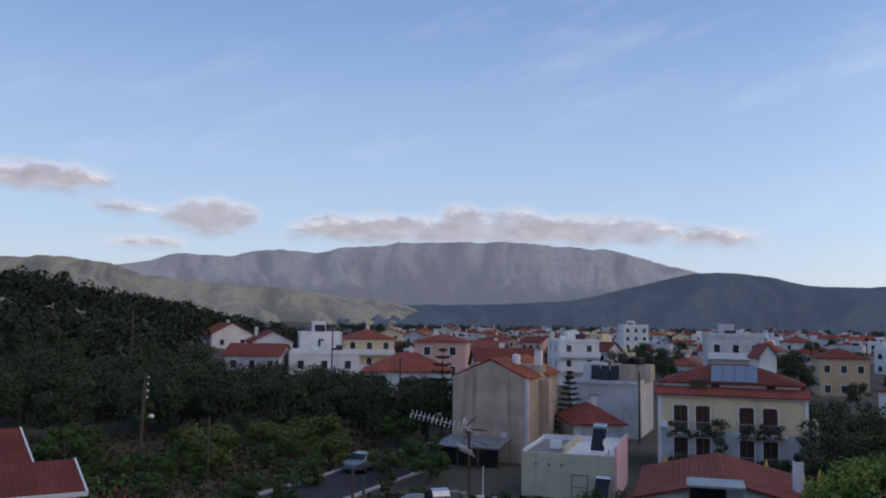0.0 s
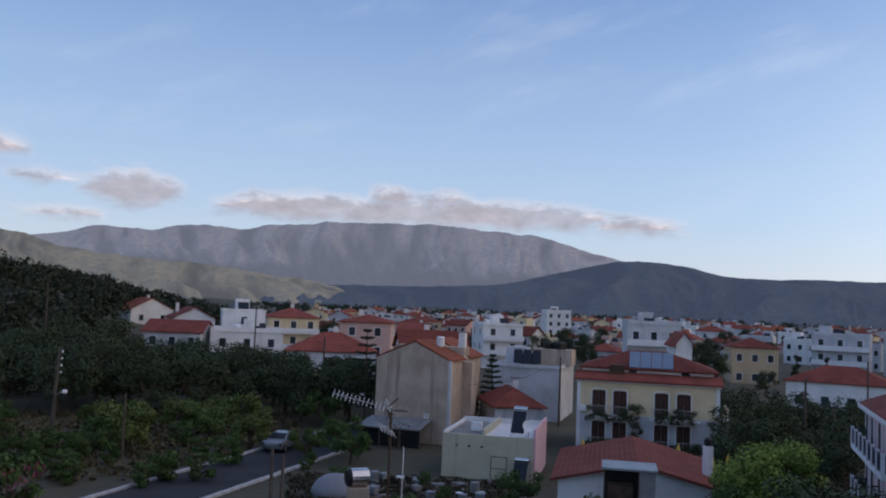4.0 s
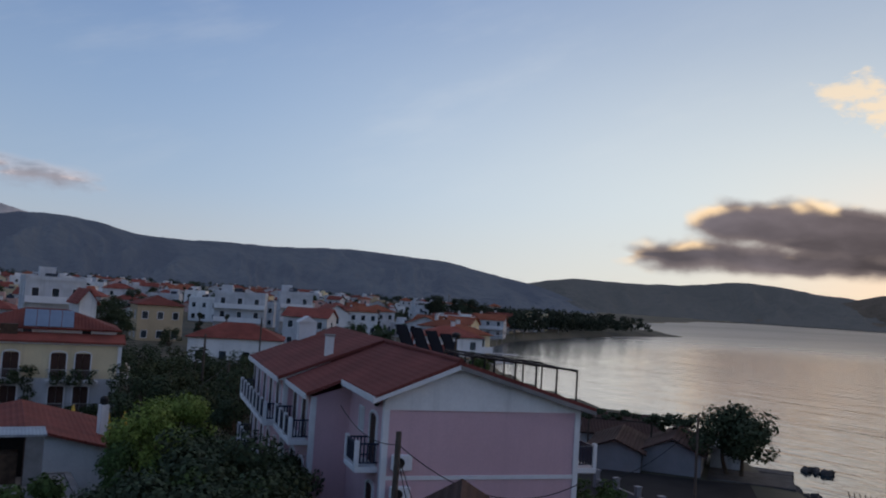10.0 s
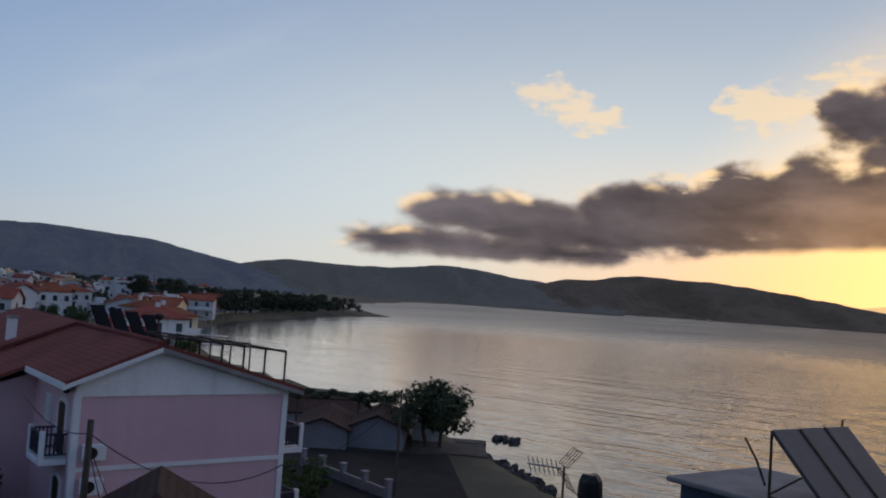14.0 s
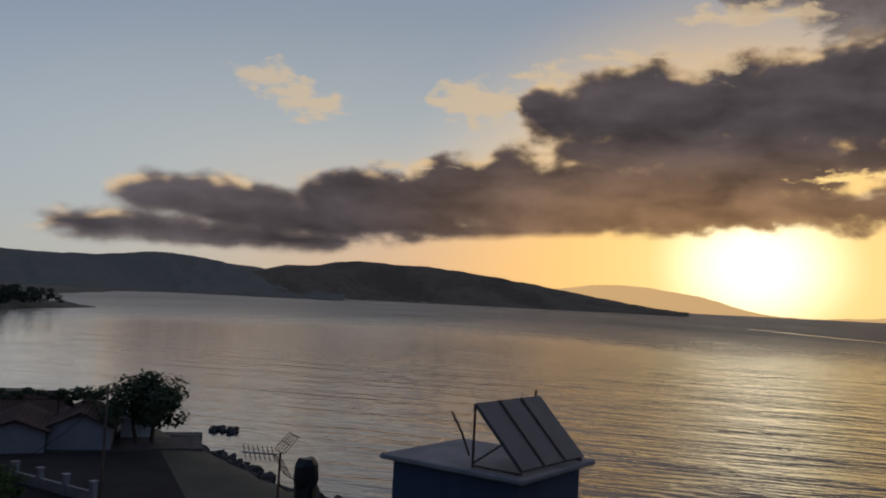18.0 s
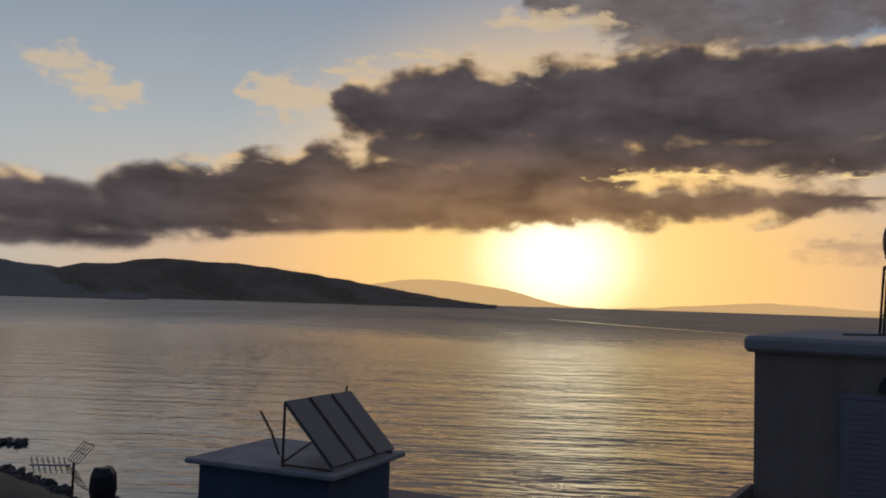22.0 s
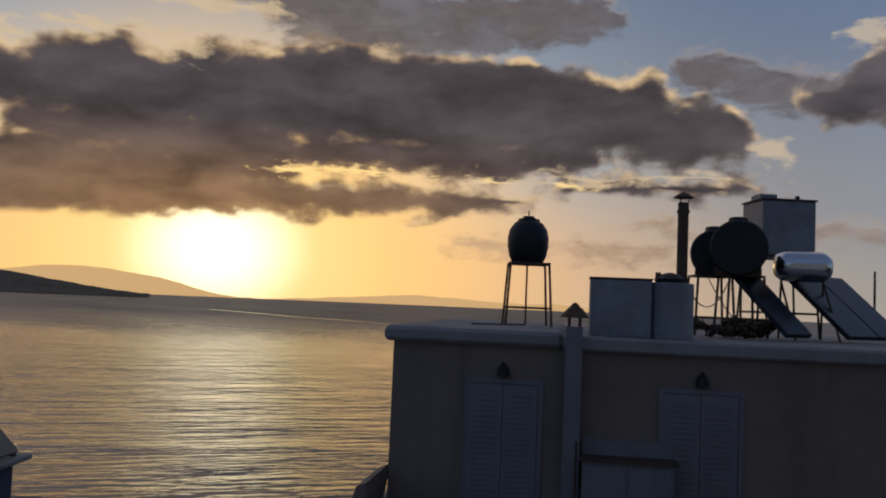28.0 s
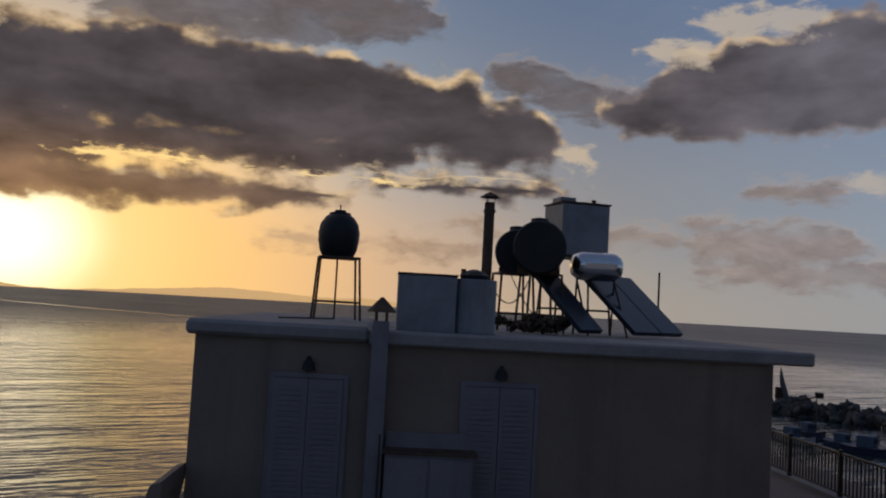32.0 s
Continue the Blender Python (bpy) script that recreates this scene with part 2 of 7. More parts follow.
def material(name, colour, rough=0.8, metal=0.0, vary=0.25, scale=0.6, fine=9.0, bump=0.15, second=None, spec=0.3, random_tint=0.0, emit=None, stripes=None, coords="Object", streaks=0.0):
    """A surface with stains at a large and grain at a small scale."""
    m = bpy.data.materials.new(name)
    m.use_nodes = True
    t = m.node_tree
    n = Nodes(t)
    b = t.nodes["Principled BSDF"]
    co = n.node("ShaderNodeTexCoord").outputs[coords] if coords == "Object" else n.node("ShaderNodeNewGeometry").outputs["Position"]
    big = n.noise(co, scale, 6.0, 0.65)
    small = n.noise(co, fine, 4.0, 0.6)
    dark = tuple(c * (1.0 - vary) for c in colour)
    light = tuple(min(1.0, c * (1.0 + vary * 0.6)) for c in colour)
    col = n.mix(n.ramp(big, 0.32, 0.68), dark, second or light)
    col = n.mix(0.35, col, n.mix(small, tuple(c * 0.6 for c in colour), light))
    if random_tint:
        r = n.node("ShaderNodeObjectInfo").outputs["Random"]
        col = n.mix(1.0, col, n.node("ShaderNodeMapRange", (r, 0.0, 1.0, 1.0 - random_tint, 1.0 + random_tint * 0.5)).outputs[0], "MULTIPLY")
    if streaks:
        # rain streaks running down the wall
        run = n.noise(n.vec("MULTIPLY", co, (1.6, 1.6, 0.09)), 1.0, 5.0, 0.65)
        col = n.mix(n.ramp(run, 0.50, 0.74, 0.0, streaks), col, tuple(c * 0.35 for c in colour))
    height = small
    if stripes:
        px, py, pz = n.node("ShaderNodeSeparateXYZ", (co,)).outputs
        wave = n.math("SINE", n.math("MULTIPLY", {"x": px, "y": py, "z": pz}[stripes[0]], 6.28318 / stripes[1]))
        col = n.mix(n.math("MULTIPLY", n.ramp(wave, 0.2, -0.9), stripes[2]), col, tuple(c * 0.45 for c in colour))
        height = n.math("MULTIPLY_ADD", wave, 0.6, small)
    n.put(b.inputs["Base Color"], col)
    b.inputs["Roughness"].default_value, b.inputs["Metallic"].default_value = rough, metal
    b.inputs["Specular IOR Level"].default_value = spec
    if emit:
        b.inputs["Emission Color"].default_value, b.inputs["Emission Strength"].default_value = (*emit, 1.0), 1.0
    if bump:
        bn = n.node("ShaderNodeBump")
        bn.inputs["Strength"].default_value, bn.inputs["Distance"].default_value = bump, 0.05
        n.put(bn.inputs["Height"], height)
        t.links.new(bn.outputs[0], b.inputs["Normal"])
    return m


def leaf_material(name, colour, vary=0.5):
    m = bpy.data.materials.new(name)
    m.use_nodes = True
    t = m.node_tree
    n = Nodes(t)
    b = t.nodes["Principled BSDF"]
    r = n.node("ShaderNodeNewGeometry").outputs["Random Per Island"]
    o = n.node("ShaderNodeObjectInfo").outputs["Random"]
    col = n.mix(r, tuple(c * (1 - vary) for c in colour), tuple(c * (1 + vary) for c in colour))
    col = n.mix(n.math("MULTIPLY", o, 0.35), col, (colour[0] * 1.2, colour[1] * 0.8, colour[2] * 0.5))
    n.put(b.inputs["Base Color"], col)
    b.inputs["Roughness"].default_value = 0.75
    b.inputs["Specular IOR Level"].default_value = 0.12
    b.inputs["Transmission Weight"].default_value = 0.0
    return m


def glass_material(name, colour=(0.02, 0.025, 0.03), rough=0.08):
    m = bpy.data.materials.new(name)
    m.use_nodes = True
    b = m.node_tree.nodes["Principled BSDF"]
    n = Nodes(m.node_tree)
    r = n.node("ShaderNodeObjectInfo").outputs["Random"]
    n.put(b.inputs["Base Color"], n.mix(r, colour, tuple(c * 2.5 for c in colour)))
    b.inputs["Roughness"].default_value = rough
    return m


def water_material():
    m = bpy.data.materials.new("sea_water")
    m.use_nodes = True
    t = m.node_tree
    n = Nodes(t)
    b = t.nodes["Principled BSDF"]
    p = n.node("ShaderNodeNewGeometry").outputs["Position"]
    calm = n.noise(n.vec("MULTIPLY", p, (0.004, 0.011, 0.0)), 1.0, 4.0, 0.6)
    n.put(b.inputs["Base Color"], n.mix(calm, (0.010, 0.020, 0.026), (0.016, 0.030, 0.036)))
    b.inputs["IOR"].default_value = 1.33
    # wavelets too small to tell apart: sheltered in the bay, wind-roughened offshore
    away = n.vec("LENGTH", p)
    lanes = n.noise(n.vec("MULTIPLY", p, (0.0022, 0.0065, 0.0)), 1.0, 3.0, 0.55)
    wind = n.math("MULTIPLY", n.ramp(away, 60.0, 700.0), n.ramp(n.math("MULTIPLY_ADD", lanes, 0.6, n.ramp(away, 100.0, 600.0, 0.0, 0.5)), 0.25, 0.65))
    n.put(b.inputs["Roughness"], n.math("ADD", n.node("ShaderNodeMapRange", (calm, 0.3, 0.7, 0.06, 0.15)).outputs[0], n.math("MULTIPLY", wind, 0.32)))
    turned = n.node("ShaderNodeVectorRotate")
    turned.rotation_type = "Z_AXIS"
    n.put(turned.inputs["Vector"], p)
    turned.inputs["Angle"].default_value = radians(6)
    w = turned.outputs[0]
    swell = n.noise(n.vec("MULTIPLY", w, (0.14, 0.035, 0.0)), 1.0, 2.0, 0.5)
    chop = n.noise(n.vec("MULTIPLY", w, (0.55, 0.10, 0.0)), 1.0, 2.0, 0.55)
    cross = n.noise(n.vec("MULTIPLY", w, (1.1, 0.6, 0.0)), 1.0, 2.0, 0.5)
    fine = n.noise(n.vec("MULTIPLY", w, (2.4, 0.7, 0.0)), 1.0, 2.0, 0.5)
    height = n.math("MULTIPLY_ADD", fine, 0.16, n.math("MULTIPLY_ADD", cross, 0.30, n.math("MULTIPLY_ADD", swell, 2.6, n.math("MULTIPLY", chop, 1.4))))
    height = n.math("MULTIPLY", height, n.ramp(calm, 0.2, 0.75, 0.5, 1.0))
    px, py, _ = n.node("ShaderNodeSeparateXYZ", (p,)).outputs
    open_sea = n.ramp(n.math("MULTIPLY_ADD", px, -0.35, py), 20.0, -110.0, 0.12, 1.45)
    height = n.math("MULTIPLY", height, open_sea)
    bn = n.node("ShaderNodeBump")
    bn.inputs["Strength"].default_value, bn.inputs["Distance"].default_value = 0.9, 0.7
    n.put(bn.inputs["Height"], height)
    t.links.new(bn.outputs[0], b.inputs["Normal"])
    return m


def hill_material(name, woods, bare, haze, amount, belt=0.0):
    """Wooded slopes with bare patches and gullies, evening haze mixed in as an even emission; below belt metres all is
    wood.
    """
    m = bpy.data.materials.new(name)
    m.use_nodes = True
    t = m.node_tree
    n = Nodes(t)
    b = t.nodes["Principled BSDF"]
    p = n.node("ShaderNodeNewGeometry").outputs["Position"]
    big = n.noise(n.vec("MULTIPLY", p, (0.0030, 0.0012, 0.006)), 1.0, 4.0, 0.55)
    gully = n.noise(n.vec("MULTIPLY", p, (0.009, 0.002, 0.004)), 1.0, 4.0, 0.6)
    small = n.noise(n.vec("MULTIPLY", p, (0.03, 0.012, 0.06)), 1.0, 5.0, 0.65)
    # woods in the gullies and bare spurs, toned to stand in for relief shading
    spurs = n.node("ShaderNodeAttribute")
    spurs.attribute_name = "crest"
    f = n.ramp(n.math("MULTIPLY_ADD", small, 0.22, n.math("MULTIPLY_ADD", gully, 0.35, n.math("MULTIPLY_ADD", big, 0.4, spurs.outputs["Fac"]))), 0.74, 1.34)
    z = n.node("ShaderNodeSeparateXYZ", (p,)).outputs[2]
    if belt:
        f = n.math("MULTIPLY", f, n.ramp(n.math("MULTIPLY_ADD", big, 120.0, z), belt + 40.0, belt + 90.0))
    col = n.mix(f, woods, bare)
    col = n.mix(n.ramp(small, 0.35, 0.7, 0.0, 0.35), col, tuple(c * 0.55 for c in woods))
    n.put(b.inputs["Base Color"], col)
    b.inputs["Roughness"].default_value, b.inputs["Specular IOR Level"].default_value = 0.95, 0.05
    bn = n.node("ShaderNodeBump")
    bn.inputs["Strength"].default_value, bn.inputs["Distance"].default_value = 0.7, 60.0
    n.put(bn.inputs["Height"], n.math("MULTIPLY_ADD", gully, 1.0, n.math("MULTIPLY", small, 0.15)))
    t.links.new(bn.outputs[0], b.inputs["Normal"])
    # distance haze is painted as an even glow over the slopes
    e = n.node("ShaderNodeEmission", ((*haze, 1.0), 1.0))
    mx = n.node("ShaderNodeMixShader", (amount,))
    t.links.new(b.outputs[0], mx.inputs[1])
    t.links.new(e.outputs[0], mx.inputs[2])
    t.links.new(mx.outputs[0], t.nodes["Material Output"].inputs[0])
    return m


M = {
    "white": material("white_plaster", (0.78, 0.77, 0.76), 0.85, vary=0.16, scale=0.35, streaks=0.25),
    "grey_white": material("weathered_white_plaster", (0.55, 0.56, 0.58), 0.88, vary=0.25, scale=0.4, streaks=0.45),
    "cream": material("cream_plaster", (0.74, 0.62, 0.40), 0.85, vary=0.14, scale=0.35, streaks=0.22),
    "yellow": material("pale_yellow_plaster", (0.54, 0.51, 0.375), 0.85, vary=0.2, scale=0.4, streaks=0.3),
    "pink": material("pink_plaster", (0.68, 0.45, 0.49), 0.85, vary=0.10, scale=0.3, streaks=0.08),
    "salmon": material("salmon_plaster", (0.66, 0.42, 0.36), 0.85, vary=0.14, scale=0.35, streaks=0.25),
    "ochre": material("ochre_plaster", (0.54, 0.42, 0.27), 0.85, vary=0.14, scale=0.35, streaks=0.25),
    # terrace walls face away from the sun; that shade is put into this beige
    "beige": material("shade_dimmed_beige_plaster", (0.20, 0.158, 0.13), 0.9, vary=0.18, scale=0.5, streaks=0.3),
    "blue_wall": material("blue_painted_wall", (0.045, 0.068, 0.11), 0.8, vary=0.18, scale=0.5, streaks=0.4),
    "concrete": material("stained_render", (0.47, 0.37, 0.29), 0.92, vary=0.34, scale=0.45, second=(0.54, 0.44, 0.36), bump=0.3, streaks=0.75),
    "slab": material("rough_concrete", (0.235, 0.225, 0.22), 0.9, vary=0.3, scale=0.7, bump=0.3),
    "roof": material("red_clay_tiles", (0.25, 0.070, 0.052), 0.85, spec=0.12, vary=0.35, scale=0.5, bump=0.4, random_tint=0.35, stripes=("x", 0.28, 0.14)),
    "roof_orange": material("orange_clay_tiles", (0.32, 0.10, 0.055), 0.85, spec=0.12, vary=0.35, scale=0.5, bump=0.5, random_tint=0.3, stripes=("x", 0.28, 0.5)),
    "roof_hotel": material("dark_red_clay_tiles", (0.19, 0.056, 0.046), 0.85, spec=0.1, vary=0.3, scale=0.35, bump=0.25, stripes=("x", 0.28, 0.06)),
    "roof_brown": material("brown_clay_tiles", (0.085, 0.05, 0.042), 0.85, spec=0.1, vary=0.35, scale=0.5, bump=0.5, random_tint=0.3, stripes=("x", 0.28, 0.5)),
    "trodden": material("trodden_dark_earth", (0.034, 0.031, 0.029), 0.95, spec=0.08, vary=0.4, scale=0.3, fine=12.0, coords="World"),
    "wood": material("dark_brown_shutter", (0.055, 0.025, 0.018), 0.6, vary=0.3, scale=2.0),
    "navy": material("navy_painted_rail", (0.03, 0.035, 0.06), 0.5, vary=0.2, scale=3.0),
    "white_paint": material("white_paint", (0.78, 0.78, 0.79), 0.6, vary=0.1, scale=0.8),
    # two darkened whites: backlit shade is put into the paint colour
    "shutter_white": material("shade_dimmed_white_paint", (0.225, 0.228, 0.25), 0.6, vary=0.12, scale=1.2),
    "door_paint": material("shade_dimmed_door_paint", (0.175, 0.168, 0.185), 0.65, vary=0.16, scale=1.2, streaks=0.3),
    "steel": material("galvanised_steel", (0.38, 0.38, 0.38), 0.45, 0.8, vary=0.25, scale=2.0),
    "bright_steel": material("polished_steel", (0.62, 0.62, 0.62), 0.18, 1.0, vary=0.1, scale=2.0, bump=0.05),
    "rust": material("rusty_iron", (0.10, 0.065, 0.045), 0.8, 0.4, vary=0.5, scale=3.0),
    "black": material("black_plastic", (0.012, 0.012, 0.013), 0.5, vary=0.3, scale=2.0),
    "collector": material("solar_collector_face", (0.02, 0.024, 0.034), 0.3, vary=0.3, scale=0.8, bump=0.02, spec=0.25),
    "absorber": material("matt_black_absorber", (0.012, 0.014, 0.02), 0.85, vary=0.3, scale=0.8, bump=0.02, spec=0.05),
    "bark": material("tree_bark", (0.09, 0.065, 0.045), 0.95, vary=0.4, scale=3.0, bump=0.6),
    "pole": material("weathered_wooden_pole", (0.10, 0.08, 0.065), 0.9, vary=0.4, scale=2.0),
    "asphalt": material("asphalt", (0.055, 0.057, 0.062), 0.95, spec=0.08, vary=0.25, scale=0.4, fine=20.0, coords="World"),
    "kerb": material("whitewashed_kerb", (0.45, 0.45, 0.46), 0.9, vary=0.3, scale=1.0),
    "rock": material("shore_rock", (0.075, 0.068, 0.062), 0.9, vary=0.5, scale=0.8, bump=0.8),
    "earth": material("dry_earth_and_scrub", (0.075, 0.075, 0.05), 0.95, vary=0.5, scale=0.05, fine=1.2, second=(0.12, 0.10, 0.065), bump=0.6, coords="World"),
    "tin_flat": material("grey_sheet_metal", (0.22, 0.23, 0.25), 0.55, 0.4, vary=0.3, scale=1.2),
    "tin": material("corrugated_tin", (0.33, 0.36, 0.38), 0.5, 0.5, vary=0.35, scale=1.0, stripes=("x", 0.15, 0.3)),
    "umbrella": material("yellow_canvas", (0.70, 0.45, 0.08), 0.8, vary=0.15, scale=1.0),
    "car": material("silver_car_paint", (0.35, 0.36, 0.38), 0.25, 0.6, vary=0.08, scale=1.0, bump=0.0),
    "glass": glass_material("window_glass"),
    "leaf_dark": leaf_material("dark_leaves", (0.046, 0.066, 0.036)),
    "leaf_mid": leaf_material("green_leaves", (0.056, 0.098, 0.032)),
    "leaf_light": leaf_material("light_green_leaves", (0.16, 0.22, 0.05)),
    "leaf_sapling": leaf_material("sapling_leaves", (0.085, 0.125, 0.04)),
    "leaf_pine": leaf_material("pine_needles", (0.034, 0.046, 0.030)),
    "sea": water_material(),
}

# ---- building helpers ----


def part(name, bm, mat, parent=None, label="", smooth=False):
    """Link a bmesh as one mesh object under a thing."""
    me = bpy.data.meshes.new(name)
    bm.normal_update()
    bm.to_mesh(me)
    bm.free()
    return part_of(name, me, mat, parent, label, smooth)


def part_of(name, me, mat, parent=None, label="", smooth=False):
    mats = mat if isinstance(mat, (list, tuple)) else [mat]
    if not me.materials:
        for k in mats:
            me.materials.append(M[k])
    if smooth:
        for p in me.polygons:
            p.use_smooth = True
    ob = new(name, me)
    if parent:
        ob.parent = parent
    if label:
        ob["label"] = label
    return ob


def put(name, me, parent, m):
    """One more object on a shared mesh."""
    ob = new(name, me)
    ob.parent = parent
    ob.matrix_local = m
    return ob


def thing(name, m, label, category, group="", kind=""):
    ob = new(name)
    ob.empty_display_size = 0.2
    ob.matrix_world = m
    return tagged(ob, label, category, group, kind)


def box(bm, x0, x1, y0, y1, z0, z1, mat=0, bevel=0.0):
    vs = [bm.verts.new((x, y, z)) for x in (x0, x1) for y in (y0, y1) for z in (z0, z1)]
    fs = [bm.faces.new([vs[i] for i in f]) for f in ((0, 1, 3, 2), (4, 6, 7, 5), (0, 4, 5, 1), (2, 3, 7, 6), (0, 2, 6, 4), (1, 5, 7, 3))]
    for f in fs:
        f.material_index = mat
    if bevel:
        bmesh.ops.bevel(bm, geom=list({e for f in fs for e in f.edges}), offset=bevel, segments=1, affect="EDGES")
    return bm


def boxed(*a, **k):
    return box(bmesh.new(), *a, **k)


def tube(bm, p, q, r0, r1=None, seg=8, caps=True, mat=0):
    p, q = Vector(p), Vector(q)
    r1 = r0 if r1 is None else r1
    axis = (q - p).normalized()
    s = axis.orthogonal().normalized()
    t = axis.cross(s)
    rings = []
    for c, r in ((p, r0), (q, r1)):
        rings.append([bm.verts.new(c + (s * math.cos(a) + t * math.sin(a)) * r) for a in (i * 2 * math.pi / seg for i in range(seg))])
    for i in range(seg):
        j = (i + 1) % seg
        bm.faces.new((rings[0][i], rings[0][j], rings[1][j], rings[1][i])).material_index = mat
    if caps:
        bm.faces.new(list(reversed(rings[0]))).material_index = mat
        bm.faces.new(rings[1]).material_index = mat
    return bm


def lathe(bm, profile, seg=24, mat=0, centre=(0, 0, 0)):
    """Turn a profile of (radius, height) round the z axis."""
    rings = []
    for r, z in profile:
        rings.append([bm.verts.new((centre[0] + r * math.cos(i * 2 * math.pi / seg), centre[1] + r * math.sin(i * 2 * math.pi / seg), centre[2] + z)) for i in range(seg)])
    for a, b in zip(rings, rings[1:]):
        for i in range(seg):
            j = (i + 1) % seg
            bm.faces.new((a[i], a[j], b[j], b[i])).material_index = mat
    bm.faces.new(list(reversed(rings[0]))).material_index = mat
    bm.faces.new(rings[-1]).material_index = mat
    return bm


def prism(bm, outline, y0, y1, mat=0):
    """An outline in (x, z), pushed from y0 to y1."""
    a = [bm.verts.new((x, y0, z)) for x, z in outline]
    b = [bm.verts.new((x, y1, z)) for x, z in outline]
    k = len(outline)
    bm.faces.new(a).material_index = mat
    bm.faces.new(list(reversed(b))).material_index = mat
    for i in range(k):
        j = (i + 1) % k
        bm.faces.new((a[j], a[i], b[i], b[j])).material_index = mat
    bmesh.ops.recalc_face_normals(bm, faces=bm.faces)
    return bm


def wire(bm, p, q, sag, r=0.012, n=14, seg=4):
    p, q = Vector(p), Vector(q)
    pts = [p.lerp(q, i / n) - Vector((0, 0, sag * 4 * (i / n) * (1 - i / n))) for i in range(n + 1)]
    for a, b in zip(pts, pts[1:]):
        tube(bm, a, b, r, seg=seg, caps=False)
    return bm


def P(heading, dist, z=0.0):
    return Vector((dist * math.sin(radians(heading)), dist * math.cos(radians(heading)), z))


def smoothstep(a, b, x):
    t = min(1.0, max(0.0, (x - a) / (b - a)))
    return t * t * (3 - 2 * t)


# ---- land, sea and hills ----
SEA = [(78, 42), (66, 29), (60, 23), (55, 18), (48, 8), (42, -5), (38, -20), (30, -40), (8, -62), (-60, -90), (-300, -400), (-600, -4900), (4950, -4900), (4950, -250),
       (3300, 210), (2500, 600), (1750, 800), (1300, 690), (1120, 640), (820, 520), (560, 390), (470, 320), (400, 244), (312, 226), (226, 199), (170, 165), (125, 118), (98, 80), (88, 58)]


def sea_distance(x, y):
    """Metres to the coast, positive at sea."""
    inside, best = False, 1e9
    for (x0, y0), (x1, y1) in zip(SEA, SEA[1:] + SEA[:1]):
        if (y0 > y) != (y1 > y) and x < (x1 - x0) * (y - y0) / (y1 - y0) + x0:
            inside = not inside
        dx, dy = x1 - x0, y1 - y0
        t = min(1.0, max(0.0, ((x - x0) * dx + (y - y0) * dy) / (dx * dx + dy * dy)))
        best = min(best, math.hypot(x - x0 - t * dx, y - y0 - t * dy))
    return best if inside else -best


def ground_z(x, y):
    d, h = math.hypot(x, y), math.degrees(math.atan2(x, y))
    z = 1.5 + 0.006 * max(0.0, d - 110.0) * smoothstep(60, 20, h)
    z += 15.5 * smoothstep(-3, -30, h) * smoothstep(120, 230, d)
    s = sea_distance(x, y)
    if 110 < d < 1500:
        z += 0.25 * noise.noise((x * 0.05, y * 0.05, 0.0)) * smoothstep(-3, -12, s)
    z = z + (-2.5 - z) * smoothstep(-3.0, 4.0, s)
    return z


def make_ground():
    verts, faces = [(0.0, 0.0, 1.5)], []
    radii = [6.0 * 1.078 ** k for k in range(90)]
    radii = [r for r in radii if r < 4900] + [4900.0]
    steps = 240
    for r in radii:
        for i in range(steps):
            a = i * 2 * math.pi / steps
            x, y = r * math.sin(a), r * math.cos(a)
            verts.append((x, y, ground_z(x, y)))
    for i in range(steps):
        faces.append((0, 1 + (i + 1) % steps, 1 + i))
    for k in range(len(radii) - 1):
        for i in range(steps):
            a, b = 1 + k * steps + i, 1 + k * steps + (i + 1) % steps
            faces.append((a, b, b + steps, a + steps))
    me = bpy.data.meshes.new("ground")
    me.from_pydata(verts, [], faces)
    tagged(part_of("ground", me, "earth", smooth=True), "dark earth and dry scrub plain running down to the shore", "ground", kind="structure")
    bm = bmesh.new()
    bmesh.ops.create_circle(bm, cap_ends=True, radius=4940, segments=96)
    tagged(part("water", bm, "sea"), "calm rippled grey-blue bay reflecting a low sun", "sea", kind="structure")


make_ground()


def make_wake():
    """A lane of smooth water that a passing boat has left across the bay."""
    a, b = P(100.2, 800), P(113.5, 510)
    side = Vector((b.y - a.y, a.x - b.x, 0)).normalized()
    verts, faces, steps = [], [], 40
    for i in range(steps + 1):
        f = i / steps
        mid = a.lerp(b, f) + side * (9.0 * math.sin(f * 3.0) + 3.0 * noise.noise((f * 6.0, 0.0, 0.0)))
        half = 2.0 + 4.5 * math.sin(math.pi * min(1.0, f + 0.08)) + 2.0 * noise.noise((f * 9.0, 4.0, 0.0))
        verts += [tuple(mid - side * half + Vector((0, 0, 0.08))), tuple(mid + side * half + Vector((0, 0, 0.08)))]
        if i:
            faces.append((2 * i - 2, 2 * i, 2 * i + 1, 2 * i - 1))
    me = bpy.data.meshes.new("wake")
    me.from_pydata(verts, [], faces)
    tagged(part_of("wake", me, "smooth_water"), "smooth pale wake drawn across the bay", "water", kind="structure")


M["smooth_water"] = material("smooth_wake_water", (0.06, 0.065, 0.065), 0.25, vary=0.2, scale=0.02, fine=0.3, bump=0.0, spec=0.5, coords="World")
make_wake()


